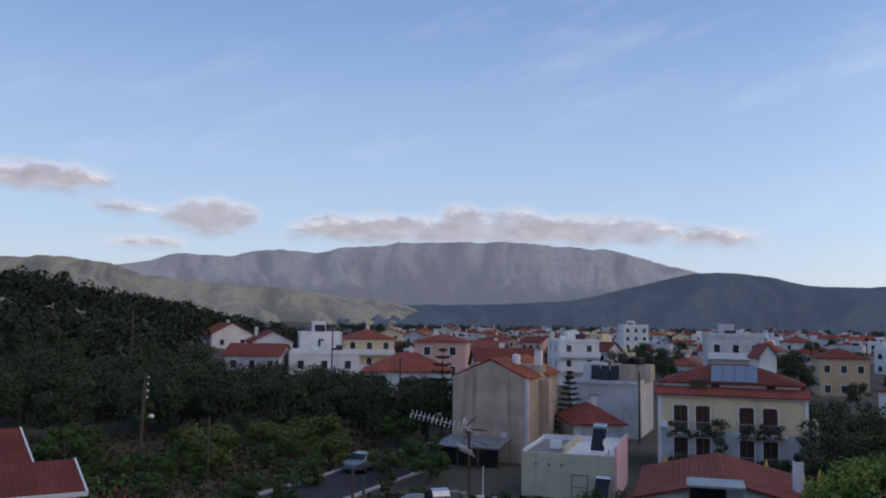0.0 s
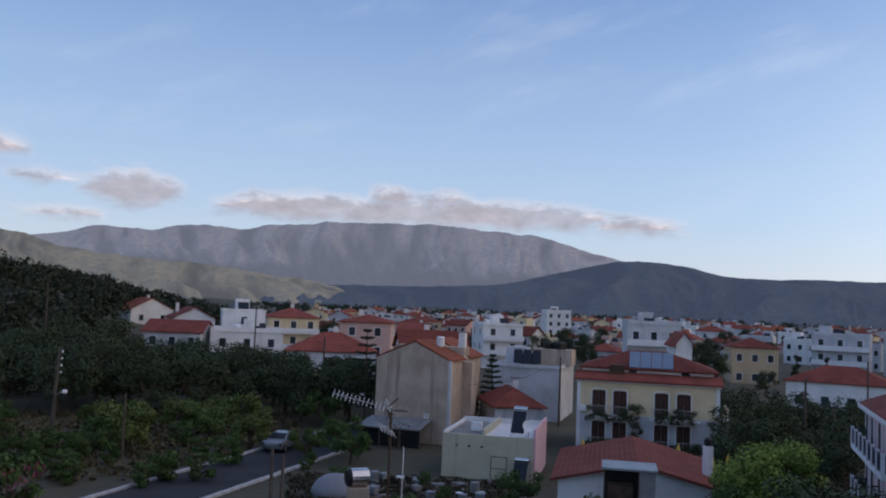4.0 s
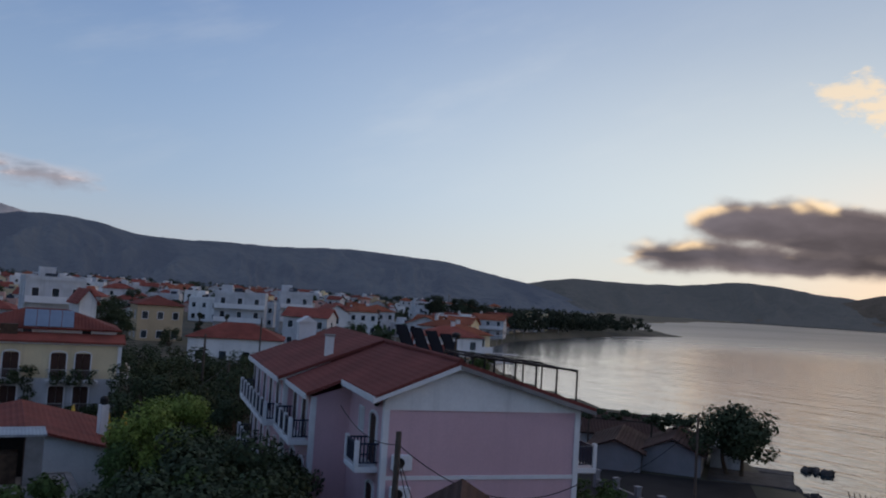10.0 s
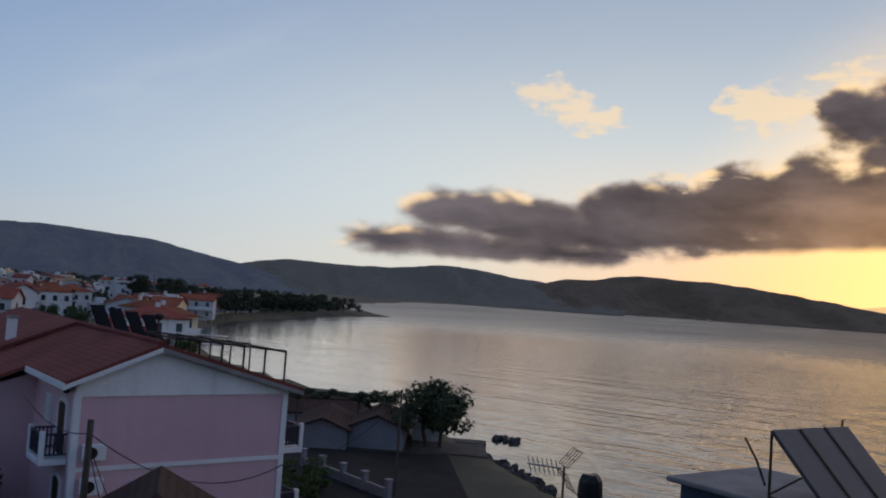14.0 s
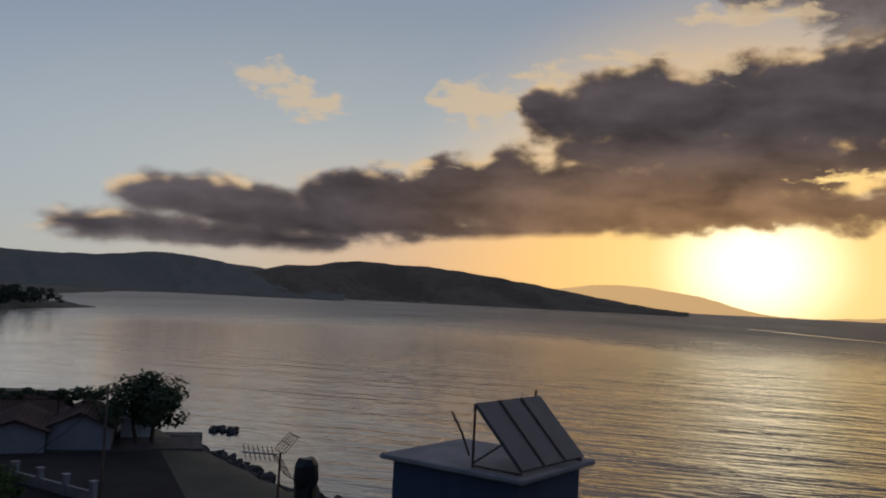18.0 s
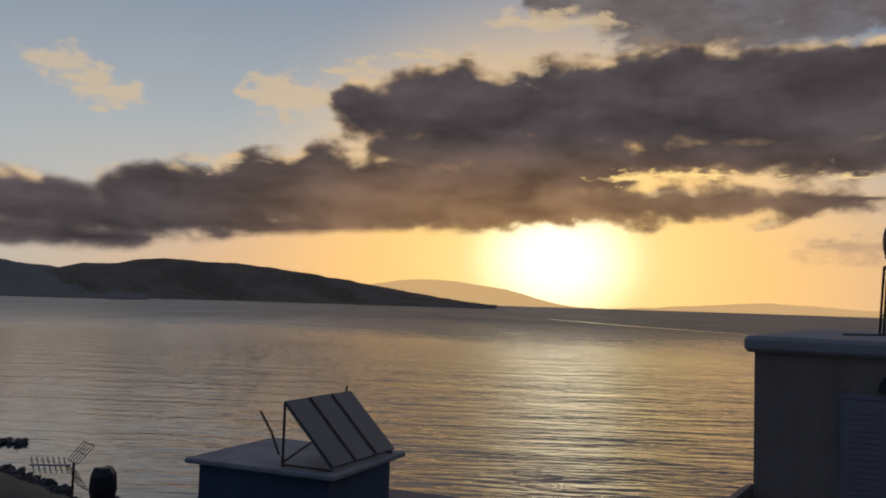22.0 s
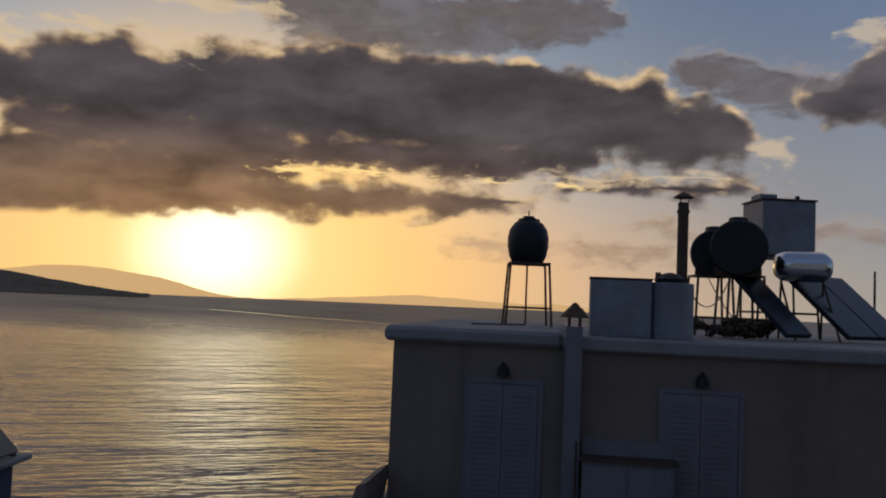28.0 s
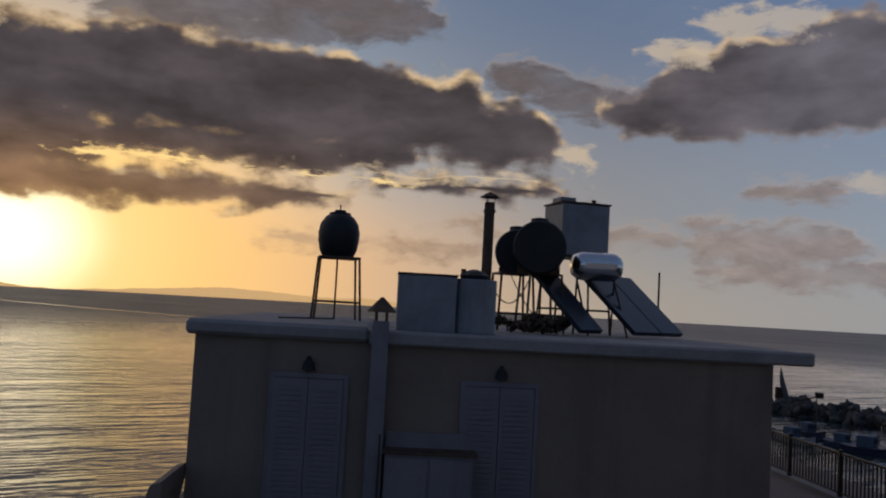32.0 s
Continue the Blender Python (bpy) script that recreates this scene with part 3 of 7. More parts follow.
def hill(name, knots, near, ridge, back, mat, label, rough=0.1, seed=0.0, foot=1.0):
    """A range of hills: knots are (heading, height in degrees) of its skyline; it rises from near to ridge and falls to back."""
    hs = [k[0] for k in knots]
    es = [k[1] for k in knots]
    cols = int((hs[-1] - hs[0]) * 10) + 1
    front, rear = 56, 6
    verts, faces, crest = [], [], []
    for i in range(cols):
        h = hs[0] + (hs[-1] - hs[0]) * i / (cols - 1)
        e = float(np.interp(h, hs, es))
        for dh in (-0.6, 0.6, -1.2, 1.2):
            e += float(np.interp(h + dh, hs, es))
        e /= 5.0
        e += rough * 0.35 * noise.fractal((h * 0.55, seed, 0.0), 0.8, 2.2, 5)
        top = EYE + ridge * math.tan(radians(e))
        for j in range(front + rear + 1):
            if j <= front:
                s = j / front
                d = near + (ridge - near) * s
                prof = s ** 1.25
                warp = 0.6 * noise.noise((h * 0.22, s * 2.0, seed + 5.0))
                spur = noise.ridged_multi_fractal((h * 0.27 + 0.5 * s + warp, s * 0.9 + seed, seed), 0.9, 2.1, 6, 1.0, 2.0)
                lump = noise.fractal((h * 0.7 + warp, s * 3.0, seed), 0.9, 2.1, 5)
                z = foot + (top - foot) * (prof - (0.42 * (1.0 - spur * 0.6) + 0.10 * lump) * s * (1 - s) * 3.6)
            else:
                s = (j - front) / rear
                d = ridge + (back - ridge) * s
                z = top + (foot - top) * s
            p = P(h, d, z)
            verts.append(tuple(p))
            crest.append(min(1.0, max(0.0, 0.5 * spur + 0.35 * lump)) if j <= front else 0.5)
    k = front + rear + 1
    for i in range(cols - 1):
        for j in range(k - 1):
            a = i * k + j
            faces.append((a, a + 1, a + k + 1, a + k))
    me = bpy.data.meshes.new(name)
    me.from_pydata(verts, [], faces)
    me.attributes.new("crest", "FLOAT", "POINT").data.foreach_set("value", crest)
    return tagged(part_of(name, me, mat, smooth=True), label, "hill" if "hill" in name else "mountain", kind="structure")


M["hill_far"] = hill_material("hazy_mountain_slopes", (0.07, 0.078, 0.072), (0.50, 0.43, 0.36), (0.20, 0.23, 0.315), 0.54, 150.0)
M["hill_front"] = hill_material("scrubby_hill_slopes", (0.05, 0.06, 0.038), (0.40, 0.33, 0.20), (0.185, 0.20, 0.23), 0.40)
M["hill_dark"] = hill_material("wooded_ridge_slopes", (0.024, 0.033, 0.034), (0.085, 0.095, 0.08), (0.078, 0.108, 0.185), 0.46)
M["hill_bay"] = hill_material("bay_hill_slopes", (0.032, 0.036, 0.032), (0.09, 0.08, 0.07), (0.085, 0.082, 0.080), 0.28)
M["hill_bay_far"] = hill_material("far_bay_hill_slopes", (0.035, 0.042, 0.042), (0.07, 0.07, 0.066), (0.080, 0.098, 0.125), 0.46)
# golden sun haze painted on the islands as nearly pure emission
M["hill_gold"] = hill_material("emissive_sun_haze_slopes", (0.04, 0.04, 0.035), (0.10, 0.09, 0.07), (1.36, 0.90, 0.42), 0.9)
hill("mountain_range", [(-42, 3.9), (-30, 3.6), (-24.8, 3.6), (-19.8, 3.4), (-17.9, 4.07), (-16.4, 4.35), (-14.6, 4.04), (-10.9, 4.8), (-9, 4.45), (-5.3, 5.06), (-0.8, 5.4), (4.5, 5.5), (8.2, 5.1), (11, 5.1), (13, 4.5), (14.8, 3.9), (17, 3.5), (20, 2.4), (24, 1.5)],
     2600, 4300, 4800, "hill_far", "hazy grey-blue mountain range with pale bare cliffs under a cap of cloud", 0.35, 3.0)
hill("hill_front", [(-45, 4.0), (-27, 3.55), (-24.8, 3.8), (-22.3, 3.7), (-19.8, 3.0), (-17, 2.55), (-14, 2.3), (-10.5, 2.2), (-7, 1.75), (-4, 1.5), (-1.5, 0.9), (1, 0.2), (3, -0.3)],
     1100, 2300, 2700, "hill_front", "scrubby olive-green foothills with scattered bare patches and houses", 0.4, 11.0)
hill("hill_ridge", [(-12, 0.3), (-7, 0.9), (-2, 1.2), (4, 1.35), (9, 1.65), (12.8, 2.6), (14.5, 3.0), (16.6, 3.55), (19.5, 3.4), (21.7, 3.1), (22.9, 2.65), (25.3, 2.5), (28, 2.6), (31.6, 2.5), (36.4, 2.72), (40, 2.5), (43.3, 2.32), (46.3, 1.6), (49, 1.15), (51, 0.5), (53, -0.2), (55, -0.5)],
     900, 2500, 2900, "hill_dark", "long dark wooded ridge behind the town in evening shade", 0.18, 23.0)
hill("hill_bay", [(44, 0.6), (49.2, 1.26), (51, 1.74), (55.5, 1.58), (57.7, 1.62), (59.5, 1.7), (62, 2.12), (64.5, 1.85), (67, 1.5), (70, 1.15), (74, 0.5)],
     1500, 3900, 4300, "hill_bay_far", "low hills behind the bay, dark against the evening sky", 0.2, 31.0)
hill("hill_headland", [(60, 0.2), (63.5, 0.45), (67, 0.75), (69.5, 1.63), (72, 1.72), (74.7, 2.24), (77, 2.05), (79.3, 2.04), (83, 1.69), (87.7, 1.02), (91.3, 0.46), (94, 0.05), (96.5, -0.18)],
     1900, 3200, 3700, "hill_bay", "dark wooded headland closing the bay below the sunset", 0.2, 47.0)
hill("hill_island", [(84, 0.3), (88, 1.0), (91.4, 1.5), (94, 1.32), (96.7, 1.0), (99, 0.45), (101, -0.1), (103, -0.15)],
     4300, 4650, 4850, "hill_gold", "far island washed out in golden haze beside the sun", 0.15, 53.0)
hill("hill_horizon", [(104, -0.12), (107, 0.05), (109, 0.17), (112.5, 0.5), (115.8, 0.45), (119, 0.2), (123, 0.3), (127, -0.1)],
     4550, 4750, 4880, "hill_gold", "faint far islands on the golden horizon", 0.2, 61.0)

# ---- trees ----


def rnd(a, b):
    return random.uniform(a, b)


def crown_mesh(name, clumps, leaves, size, mat, flat=0.75):
    """Leaf blades scattered over clumps (x, y, z, radius)."""
    verts, faces = [], []
    for cx, cy, cz, r in clumps:
        for _ in range(leaves):
            v = Vector((random.gauss(0, 1), random.gauss(0, 1), random.gauss(0, 1))).normalized()
            rr = r * (rnd(0.35, 1.0) ** 0.5) * rnd(0.85, 1.12)
            c = Vector((cx + v.x * rr, cy + v.y * rr, cz + v.z * rr * flat))
            s = size * rnd(0.6, 1.4)
            up = (v + Vector((rnd(-0.8, 0.8), rnd(-0.8, 0.8), rnd(-0.2, 0.9)))).normalized()
            a = up.orthogonal().normalized()
            a = (a * math.cos(rnd(0, 6.28)) + up.cross(a) * rnd(-1, 1)).normalized()
            b = up.cross(a)
            i = len(verts)
            verts += [tuple(c - a * s), tuple(c + b * s * 0.55), tuple(c + a * s * 0.9), tuple(c - b * s * 0.6)]
            faces.append((i, i + 1, i + 2, i + 3))
    me = bpy.data.meshes.new(name)
    me.from_pydata(verts, [], faces)
    me.materials.append(M[mat])
    return me


def make_tree(name, height, spread, mat, label, leaves=110, size=0.16, trunks=1, bare=0.16, clumps=16, kind="broad"):
    t = thing(name, Matrix(), label, "tree")
    bm = bmesh.new()
    cl = []
    for k in range(trunks):
        bx = (k - (trunks - 1) / 2) * 0.9
        top = Vector((bx * 2.0 + rnd(-0.3, 0.3), rnd(-0.3, 0.3), height * (bare + 0.15)))
        base = Vector((bx, 0, -0.3))
        mid = base.lerp(top, 0.5) + Vector((rnd(-0.2, 0.2), rnd(-0.2, 0.2), 0))
        tube(bm, base, mid, height * 0.035, height * 0.028, 8, False)
        tube(bm, mid, top, height * 0.028, height * 0.02, 8, False)
        for i in range(clumps // trunks):
            a = rnd(0, 6.28)
            f = rnd(0.25, 1.0) ** 0.6
            z = height * (bare + (1 - bare) * rnd(0.12, 0.9))
            if kind == "cone":
                f = (1.0 - (z / height - bare) / (1 - bare)) * rnd(0.6, 1.0)
            else:
                lim = math.sqrt(max(0.05, 1 - ((z / height - bare) / (1 - bare) * 2 - 0.95) ** 2))
                f *= lim
            c = Vector((bx * 2.0 + math.cos(a) * f * spread * 0.42, math.sin(a) * f * spread * 0.42, z))
            tube(bm, top.lerp(mid, rnd(0, 0.4)), c, height * 0.012, height * 0.004, 5, False)
            cl.append((c.x, c.y, c.z, spread * rnd(0.13, 0.22)))
    part("trunk", bm, "bark", t)
    put("crown", crown_mesh("crown", cl, leaves, size, mat), t, Matrix())
    return t


TREES = {
    "oak": make_tree("tree", 7.0, 6.5, "leaf_dark", "dark broad-leaved tree with a dense rounded crown", 150, 0.17),
    "oak2": make_tree("tree", 7.5, 7.5, "leaf_dark", "dark broad-leaved tree with a wide uneven crown", 150, 0.18, clumps=20),
    "mid": make_tree("tree", 5.5, 5.0, "leaf_mid", "green leafy tree with a loose crown", 150, 0.15),
    "light": make_tree("tree", 4.2, 4.2, "leaf_sapling", "light green young tree with feathery leaves", 150, 0.13, bare=0.2),
    "garden": make_tree("tree", 7.6, 6.6, "leaf_light", "light yellow-green garden tree with fine leaves", 620, 0.10, bare=0.2, clumps=26),
    "court": make_tree("tree", 4.6, 4.2, "leaf_mid", "green courtyard tree with fine dense leaves", 420, 0.085, bare=0.12, clumps=18),
    "court_dark": make_tree("tree", 4.8, 4.6, "leaf_dark", "dark courtyard tree with fine dense leaves", 420, 0.09, bare=0.12, clumps=18),
    "pine": make_tree("pine_tree", 9.0, 6.5, "leaf_pine", "dark umbrella pine with a flat-topped crown", 130, 0.2, bare=0.5),
    "cypress": make_tree("cypress_tree", 8.0, 2.6, "leaf_pine", "tall narrow dark cypress", 120, 0.16, bare=0.1, clumps=22, kind="cone"),
    "bush": make_tree("bush", 1.8, 2.4, "leaf_mid", "low green bush beside the road", 110, 0.1, bare=0.1, clumps=9),
}
for i, t in enumerate(TREES.values()):
    t.matrix_world = pose(-24 - 7 * i, -30, 1.5)


def plant(kind, x, y, s=1.0, z=None, group="trees"):
    z = ground_z(x, y) if z is None else z
    ob = copy_thing(TREES[kind], pose(x, y, z, 0, 0, rnd(0, 360)) @ Matrix.Diagonal((s * rnd(0.9, 1.1), s * rnd(0.9, 1.1), s, 1)))
    ob["group"] = group
    return ob


def grove(kinds, h0, h1, d0, d1, count, s0, s1, group, gap=2.5):
    done, tries = [], 0
    while len(done) < count and tries < count * 30:
        tries += 1
        p = P(rnd(h0, h1), rnd(d0, d1))
        if sea_distance(p.x, p.y) > -4 or any((p - q).length < gap for q in done):
            continue
        done.append(p)
        plant(random.choice(kinds), p.x, p.y, rnd(s0, s1), group=group)


def woods(name, h0, h1, d0, d1, count, t0, t1, mat, label):
    """A far wood as one crowd of leafy clumps."""
    cl = []
    for _ in range(count):
        p = P(rnd(h0, h1), rnd(d0, d1))
        if sea_distance(p.x, p.y) > -2.5:
            continue
        g, t = ground_z(p.x, p.y), rnd(t0, t1)
        for _ in range(6):
            cl.append((p.x + rnd(-2.4, 2.4), p.y + rnd(-2.4, 2.4), g + t * rnd(0.25, 0.85), rnd(1.2, 2.2)))
    ob = new(name, crown_mesh(name, cl, 26, 0.5, mat))
    tagged(ob, label, "woods", kind="stuff")


random.seed(5)
grove(["oak", "oak2"], -35, -15.5, 90, 160, 62, 0.85, 1.15, "dark thicket trees", 4.0)
grove(["oak", "oak2"], -15.5, -4.5, 90, 124, 34, 0.74, 0.95, "dark thicket trees", 3.2)
grove(["oak", "mid"], -5, 1.5, 84, 106, 16, 0.72, 0.98, "dark thicket trees", 3.0)
grove(["light"], -15.5, -6.0, 70, 82, 9, 0.85, 1.1, "roadside saplings", 2.2)
grove(["mid", "bush"], -26, -16, 64, 84, 12, 0.5, 0.8, "roadside shrubs", 2.5)
woods("hillside_wood", -38, -15.5, 150, 300, 330, 7.0, 10.0, "leaf_pine", "dark pine wood covering the hillside")
grove(["oak", "oak2"], 23.5, 31.5, 60, 100, 22, 0.5, 0.75, "garden trees", 3.6)
grove(["court", "court_dark", "court_dark"], 25, 35.5, 33, 41, 11, 0.72, 0.95, "courtyard trees", 2.2)
woods("headland_wood", 45.0, 58.2, 300, 452, 420, 5.0, 10.0, "leaf_pine", "dark trees crowding the low headland")
grove(["oak2", "pine"], 42.2, 45.4, 330, 372, 12, 0.95, 1.25, "headland trees", 5.0)
woods("plain_wood", -8, 46, 640, 1000, 420, 4.0, 8.0, "leaf_pine", "belts of dark trees on the plain beyond the town")
grove(["cypress", "oak2"], 0, 40, 560, 640, 14, 0.9, 1.3, "trees beyond the town", 12.0)
woods("hillside_edge_wood", -16, -4, 215, 300, 130, 6.0, 8.5, "leaf_pine", "dark edge of the pine wood above the houses")
grove(["court", "court_dark"], 30.3, 33.4, 30.5, 33.5, 4, 0.95, 1.15, "courtyard trees", 1.2)
grove(["oak", "cypress", "mid"], 0, 44, 140, 500, 60, 0.7, 1.1, "trees between the houses", 8.0)
plant("garden", *P(26.0, 43).xy, 0.84, 1.5)
plant("court", *P(24.4, 41.5).xy, 1.0, 1.5)
plant("court", *P(27.6, 42).xy, 1.1, 1.5)
for k, h, d, size in (("court_dark", 23.4, 33.5, 0.9), ("court", 25.4, 34.0, 1.0), ("court_dark", 27.4, 33.0, 1.12), ("court", 29.4, 32.2, 1.12), ("court_dark", 31.3, 31.6, 1.12), ("court", 33.0, 31.2, 1.08), ("court_dark", 28.4, 36.0, 1.25), ("court_dark", 30.6, 35.5, 1.25)):
    plant(k, *P(h, d).xy, size, 1.5, "courtyard trees")
plant("mid", *P(17.5, 40).xy, 0.85, 1.5)
plant("mid", *P(10.6, 52).xy, 0.6, 1.5)

# ---- houses ----
MESHES = {}


def window_mesh(w, h, style):
    """A window: a frame standing proud of the wall round a recessed pane, in one piece."""
    key = (round(w, 2), round(h, 2), style)
    if key not in MESHES:
        bm = bmesh.new()
        f = 0.09
        loops = []
        for dx, dy in ((f, 0.05), (f, -0.07), (0.0, -0.07), (0.0, -0.01)):
            loops.append([bm.verts.new(p) for p in ((-w / 2 - dx, dy, -dx), (w / 2 + dx, dy, -dx), (w / 2 + dx, dy, h + dx), (-w / 2 - dx, dy, h + dx))])
        for a, b in zip(loops, loops[1:]):
            for i in range(4):
                bm.faces.new((a[i], a[(i + 1) % 4], b[(i + 1) % 4], b[i]))
        bm.faces.new(loops[-1]).material_index = 1
        bmesh.ops.recalc_face_normals(bm, faces=bm.faces)
        me = bpy.data.meshes.new("window")
        bm.to_mesh(me)
        bm.free()
        for k in ("white_paint" if style != "brown" else "wood", "glass"):
            me.materials.append(M[k])
        MESHES[key] = me
    return MESHES[key]


def shutter_mesh(w, h):
    key = ("shutter", w, h)
    if key not in MESHES:
        bm = boxed(-w / 2, w / 2, -0.09, -0.02, 0, h)
        me = bpy.data.meshes.new("shutter")
        bm.to_mesh(me)
        bm.free()
        me.materials.append(M["wood"])
        MESHES[key] = me
    return MESHES[key]


def hip_roof(bm, w, d, ze, zr, over=0.4, thick=0.14):
    x, y = w / 2 + over, d / 2 + over
    r = max(0.05, (w - d) / 2) if w > d else 0.05
    ry = max(0.05, (d - w) / 2) if d > w else 0.05
    lo = [bm.verts.new(p) for p in ((-x, -y, ze - thick), (x, -y, ze - thick), (x, y, ze - thick), (-x, y, ze - thick))]
    ed = [bm.verts.new(p) for p in ((-x, -y, ze), (x, -y, ze), (x, y, ze), (-x, y, ze))]
    if w > d:
        a, b = bm.verts.new((-r, 0, zr)), bm.verts.new((r, 0, zr))
        for f in ((ed[0], ed[1], b, a), (ed[1], ed[2], b), (ed[2], ed[3], a, b), (ed[3], ed[0], a)):
            bm.faces.new(f)
    else:
        a, b = bm.verts.new((0, -ry, zr)), bm.verts.new((0, ry, zr))
        for f in ((ed[0], ed[1], a), (ed[1], ed[2], b, a), (ed[2], ed[3], b), (ed[3], ed[0], a, b)):
            bm.faces.new(f)
    for i in range(4):
        j = (i + 1) % 4
        bm.faces.new((lo[i], lo[j], ed[j], ed[i]))
    bm.faces.new(list(reversed(lo)))
    return bm


def house(h0, h1, dist, base, eave, ridge, depth, roof, wall, label, skew=0.0, cols=3, style="plain", roof_mat="roof", group="houses of the town", name="house", balcony=False, side=2):
    """A house whose front spans the headings h0 to h1 at that distance; heights in metres above the sea."""
    hm = (h0 + h1) / 2
    w = 2 * dist * math.tan(radians(h1 - h0) / 2)
    c = P(hm, dist + depth / 2)
    g = ground_z(c.x, c.y) - 0.3
    t = thing(name, pose(c.x, c.y, g, 0, 0, -hm + skew), label, "house", group)
    e, r = eave - g, ridge - g
    bm = bmesh.new()
    box(bm, -w / 2, w / 2, -depth / 2, depth / 2, 0, e)
    if roof == "gable_front":
        prism(bm, [(-w / 2, e), (w / 2, e), (0, r - 0.12)], -depth / 2, depth / 2)
    if roof == "gable_side":
        vs = [bm.verts.new((x, y, z)) for x in (-w / 2, w / 2) for y, z in ((-depth / 2, e), (depth / 2, e), (0, r - 0.12))]
        bm.faces.new(vs[:3]), bm.faces.new(vs[3:])
    part("wall", bm, wall, t)
    bm = bmesh.new()
    o, k = 0.4, 0.13
    if roof == "hip":
        part("roof", hip_roof(bm, w, depth, e + 0.1, r), roof_mat, t)
    elif roof == "gable_front":
        s = (r - e) / (w / 2)
        prism(bm, [(-w / 2 - o, e - s * o), (0, r), (w / 2 + o, e - s * o), (w / 2 + o, e - s * o + k), (0, r + k), (-w / 2 - o, e - s * o + k)], -depth / 2 - o, depth / 2 + o)
        part("roof", bm, roof_mat, t)
    elif roof == "gable_side":
        s = (r - e) / (depth / 2)
        prism(bm, [(-depth / 2 - o, e - s * o), (0, r), (depth / 2 + o, e - s * o), (depth / 2 + o, e - s * o + k), (0, r + k), (-depth / 2 - o, e - s * o + k)], -w / 2 - o, w / 2 + o)
        bmesh.ops.rotate(bm, verts=bm.verts, cent=(0, 0, 0), matrix=Matrix.Rotation(radians(90), 3, "Z"))
        part("roof", bm, roof_mat, t)
        if name == "cottage":
            for sx in (-1, 1):
                bm = bmesh.new()
                y0 = sx * (w / 2 + o) - (0.1 if sx < 0 else 0.0)
                prism(bm, [(-depth / 2 - o - 0.06, e - s * o - 0.1), (0, r - 0.1), (depth / 2 + o + 0.06, e - s * o - 0.1), (depth / 2 + o + 0.06, e - s * o + k + 0.04), (0, r + k + 0.06), (-depth / 2 - o - 0.06, e - s * o + k + 0.04)], y0, y0 + 0.1)
                bmesh.ops.rotate(bm, verts=bm.verts, cent=(0, 0, 0), matrix=Matrix.Rotation(radians(90), 3, "Z"))
                part("verge_board", bm, "white_paint", t)
            part("eave_board", boxed(-w / 2 - o, w / 2 + o, -depth / 2 - o - 0.08, -depth / 2 - o, e - s * o - 0.1, e - s * o + k), "white_paint", t)
    else:
        p = max(0.25, r - e)
        box(bm, -w / 2 - 0.15, w / 2 + 0.15, -depth / 2 - 0.15, depth / 2 + 0.15, e, e + 0.18)
        for a in ((-w / 2, w / 2, -depth / 2, -depth / 2 + 0.2), (-w / 2, w / 2, depth / 2 - 0.2, depth / 2), (-w / 2, -w / 2 + 0.2, -depth / 2, depth / 2), (w / 2 - 0.2, w / 2, -depth / 2, depth / 2)):
            box(bm, *a, e + 0.15, e + p)
        part("parapet", bm, wall, t)
    if roof == "flat" and name == "house":
        a, b = rnd(-w * 0.3, w * 0.3), rnd(-depth * 0.2, depth * 0.3)
        part("stair_box", boxed(a - 1.2, a + 1.2, b - 1.2, b + 1.2, e + 0.18, e + 2.1), wall, t)
        tk = part("roof_tank", lathe(bmesh.new(), [(0.5, 0), (0.55, 0.1), (0.55, 0.8), (0.35, 1.0), (0.1, 1.05)], 12), random.choice(("black", "white_paint", "tin_flat")), t)
        tk.location = (rnd(-w * 0.35, w * 0.35), rnd(-depth * 0.3, depth * 0.3), e + 0.18)
        part("collector", prism(bmesh.new(), [(-0.9, 0), (0.9, 0), (0.9, 0.1), (-0.9, 0.1)], 0, 1.8), "collector", t).matrix_local = pose(rnd(-w * 0.3, w * 0.3), -depth * 0.35, e + 0.2, 42)
    elif name == "house" and random.random() < 0.7:
        a, b = rnd(-w * 0.3, w * 0.3), rnd(0.0, depth * 0.3)
        cs = part("chimney", boxed(a - 0.3, a + 0.3, b - 0.3, b + 0.3, e, r + 0.7), "white", t)
        part("chimney_cap", boxed(a - 0.38, a + 0.38, b - 0.38, b + 0.38, r + 0.7, r + 0.8), "slab", cs)
    floors = max(1, round((e - 0.3) / 3.0))
    fh = e / floors
    for f in range(floors):
        z = f * fh + (0.95 if f or style != "door" else 0.1)
        hgt = min(1.3, fh - 1.3)
        if cols:
            me = window_mesh(1.0, hgt, style)
            for i in range(cols):
                put("window", me, t, pose(-w / 2 + w * (i + 0.5) / cols, -depth / 2, z))
                if style == "shutter":
                    for sx in (-0.32, 0.32):
                        put("shutter", shutter_mesh(0.5, hgt), t, pose(-w / 2 + w * (i + 0.5) / cols + sx * 2.6, -depth / 2, z))
            for s in (-1, 1):
                for i in range(side):
                    put("window", me, t, pose(s * w / 2, -depth / 2 + depth * (i + 0.5) / side, z, 0, 0, 90 * s))
        if balcony and f:
            bm = bmesh.new()
            box(bm, -w / 2, w / 2, -depth / 2 - 1.2, -depth / 2, f * fh - 0.12, f * fh + 0.06)
            part("balcony", bm, "white_paint", t)
            bm = bmesh.new()
            box(bm, -w / 2, w / 2, -depth / 2 - 1.2, -depth / 2 - 1.12, f * fh + 0.06, f * fh + 0.95)
            part("balcony_wall", bm, balcony if isinstance(balcony, str) else "white_paint", t)
    return t


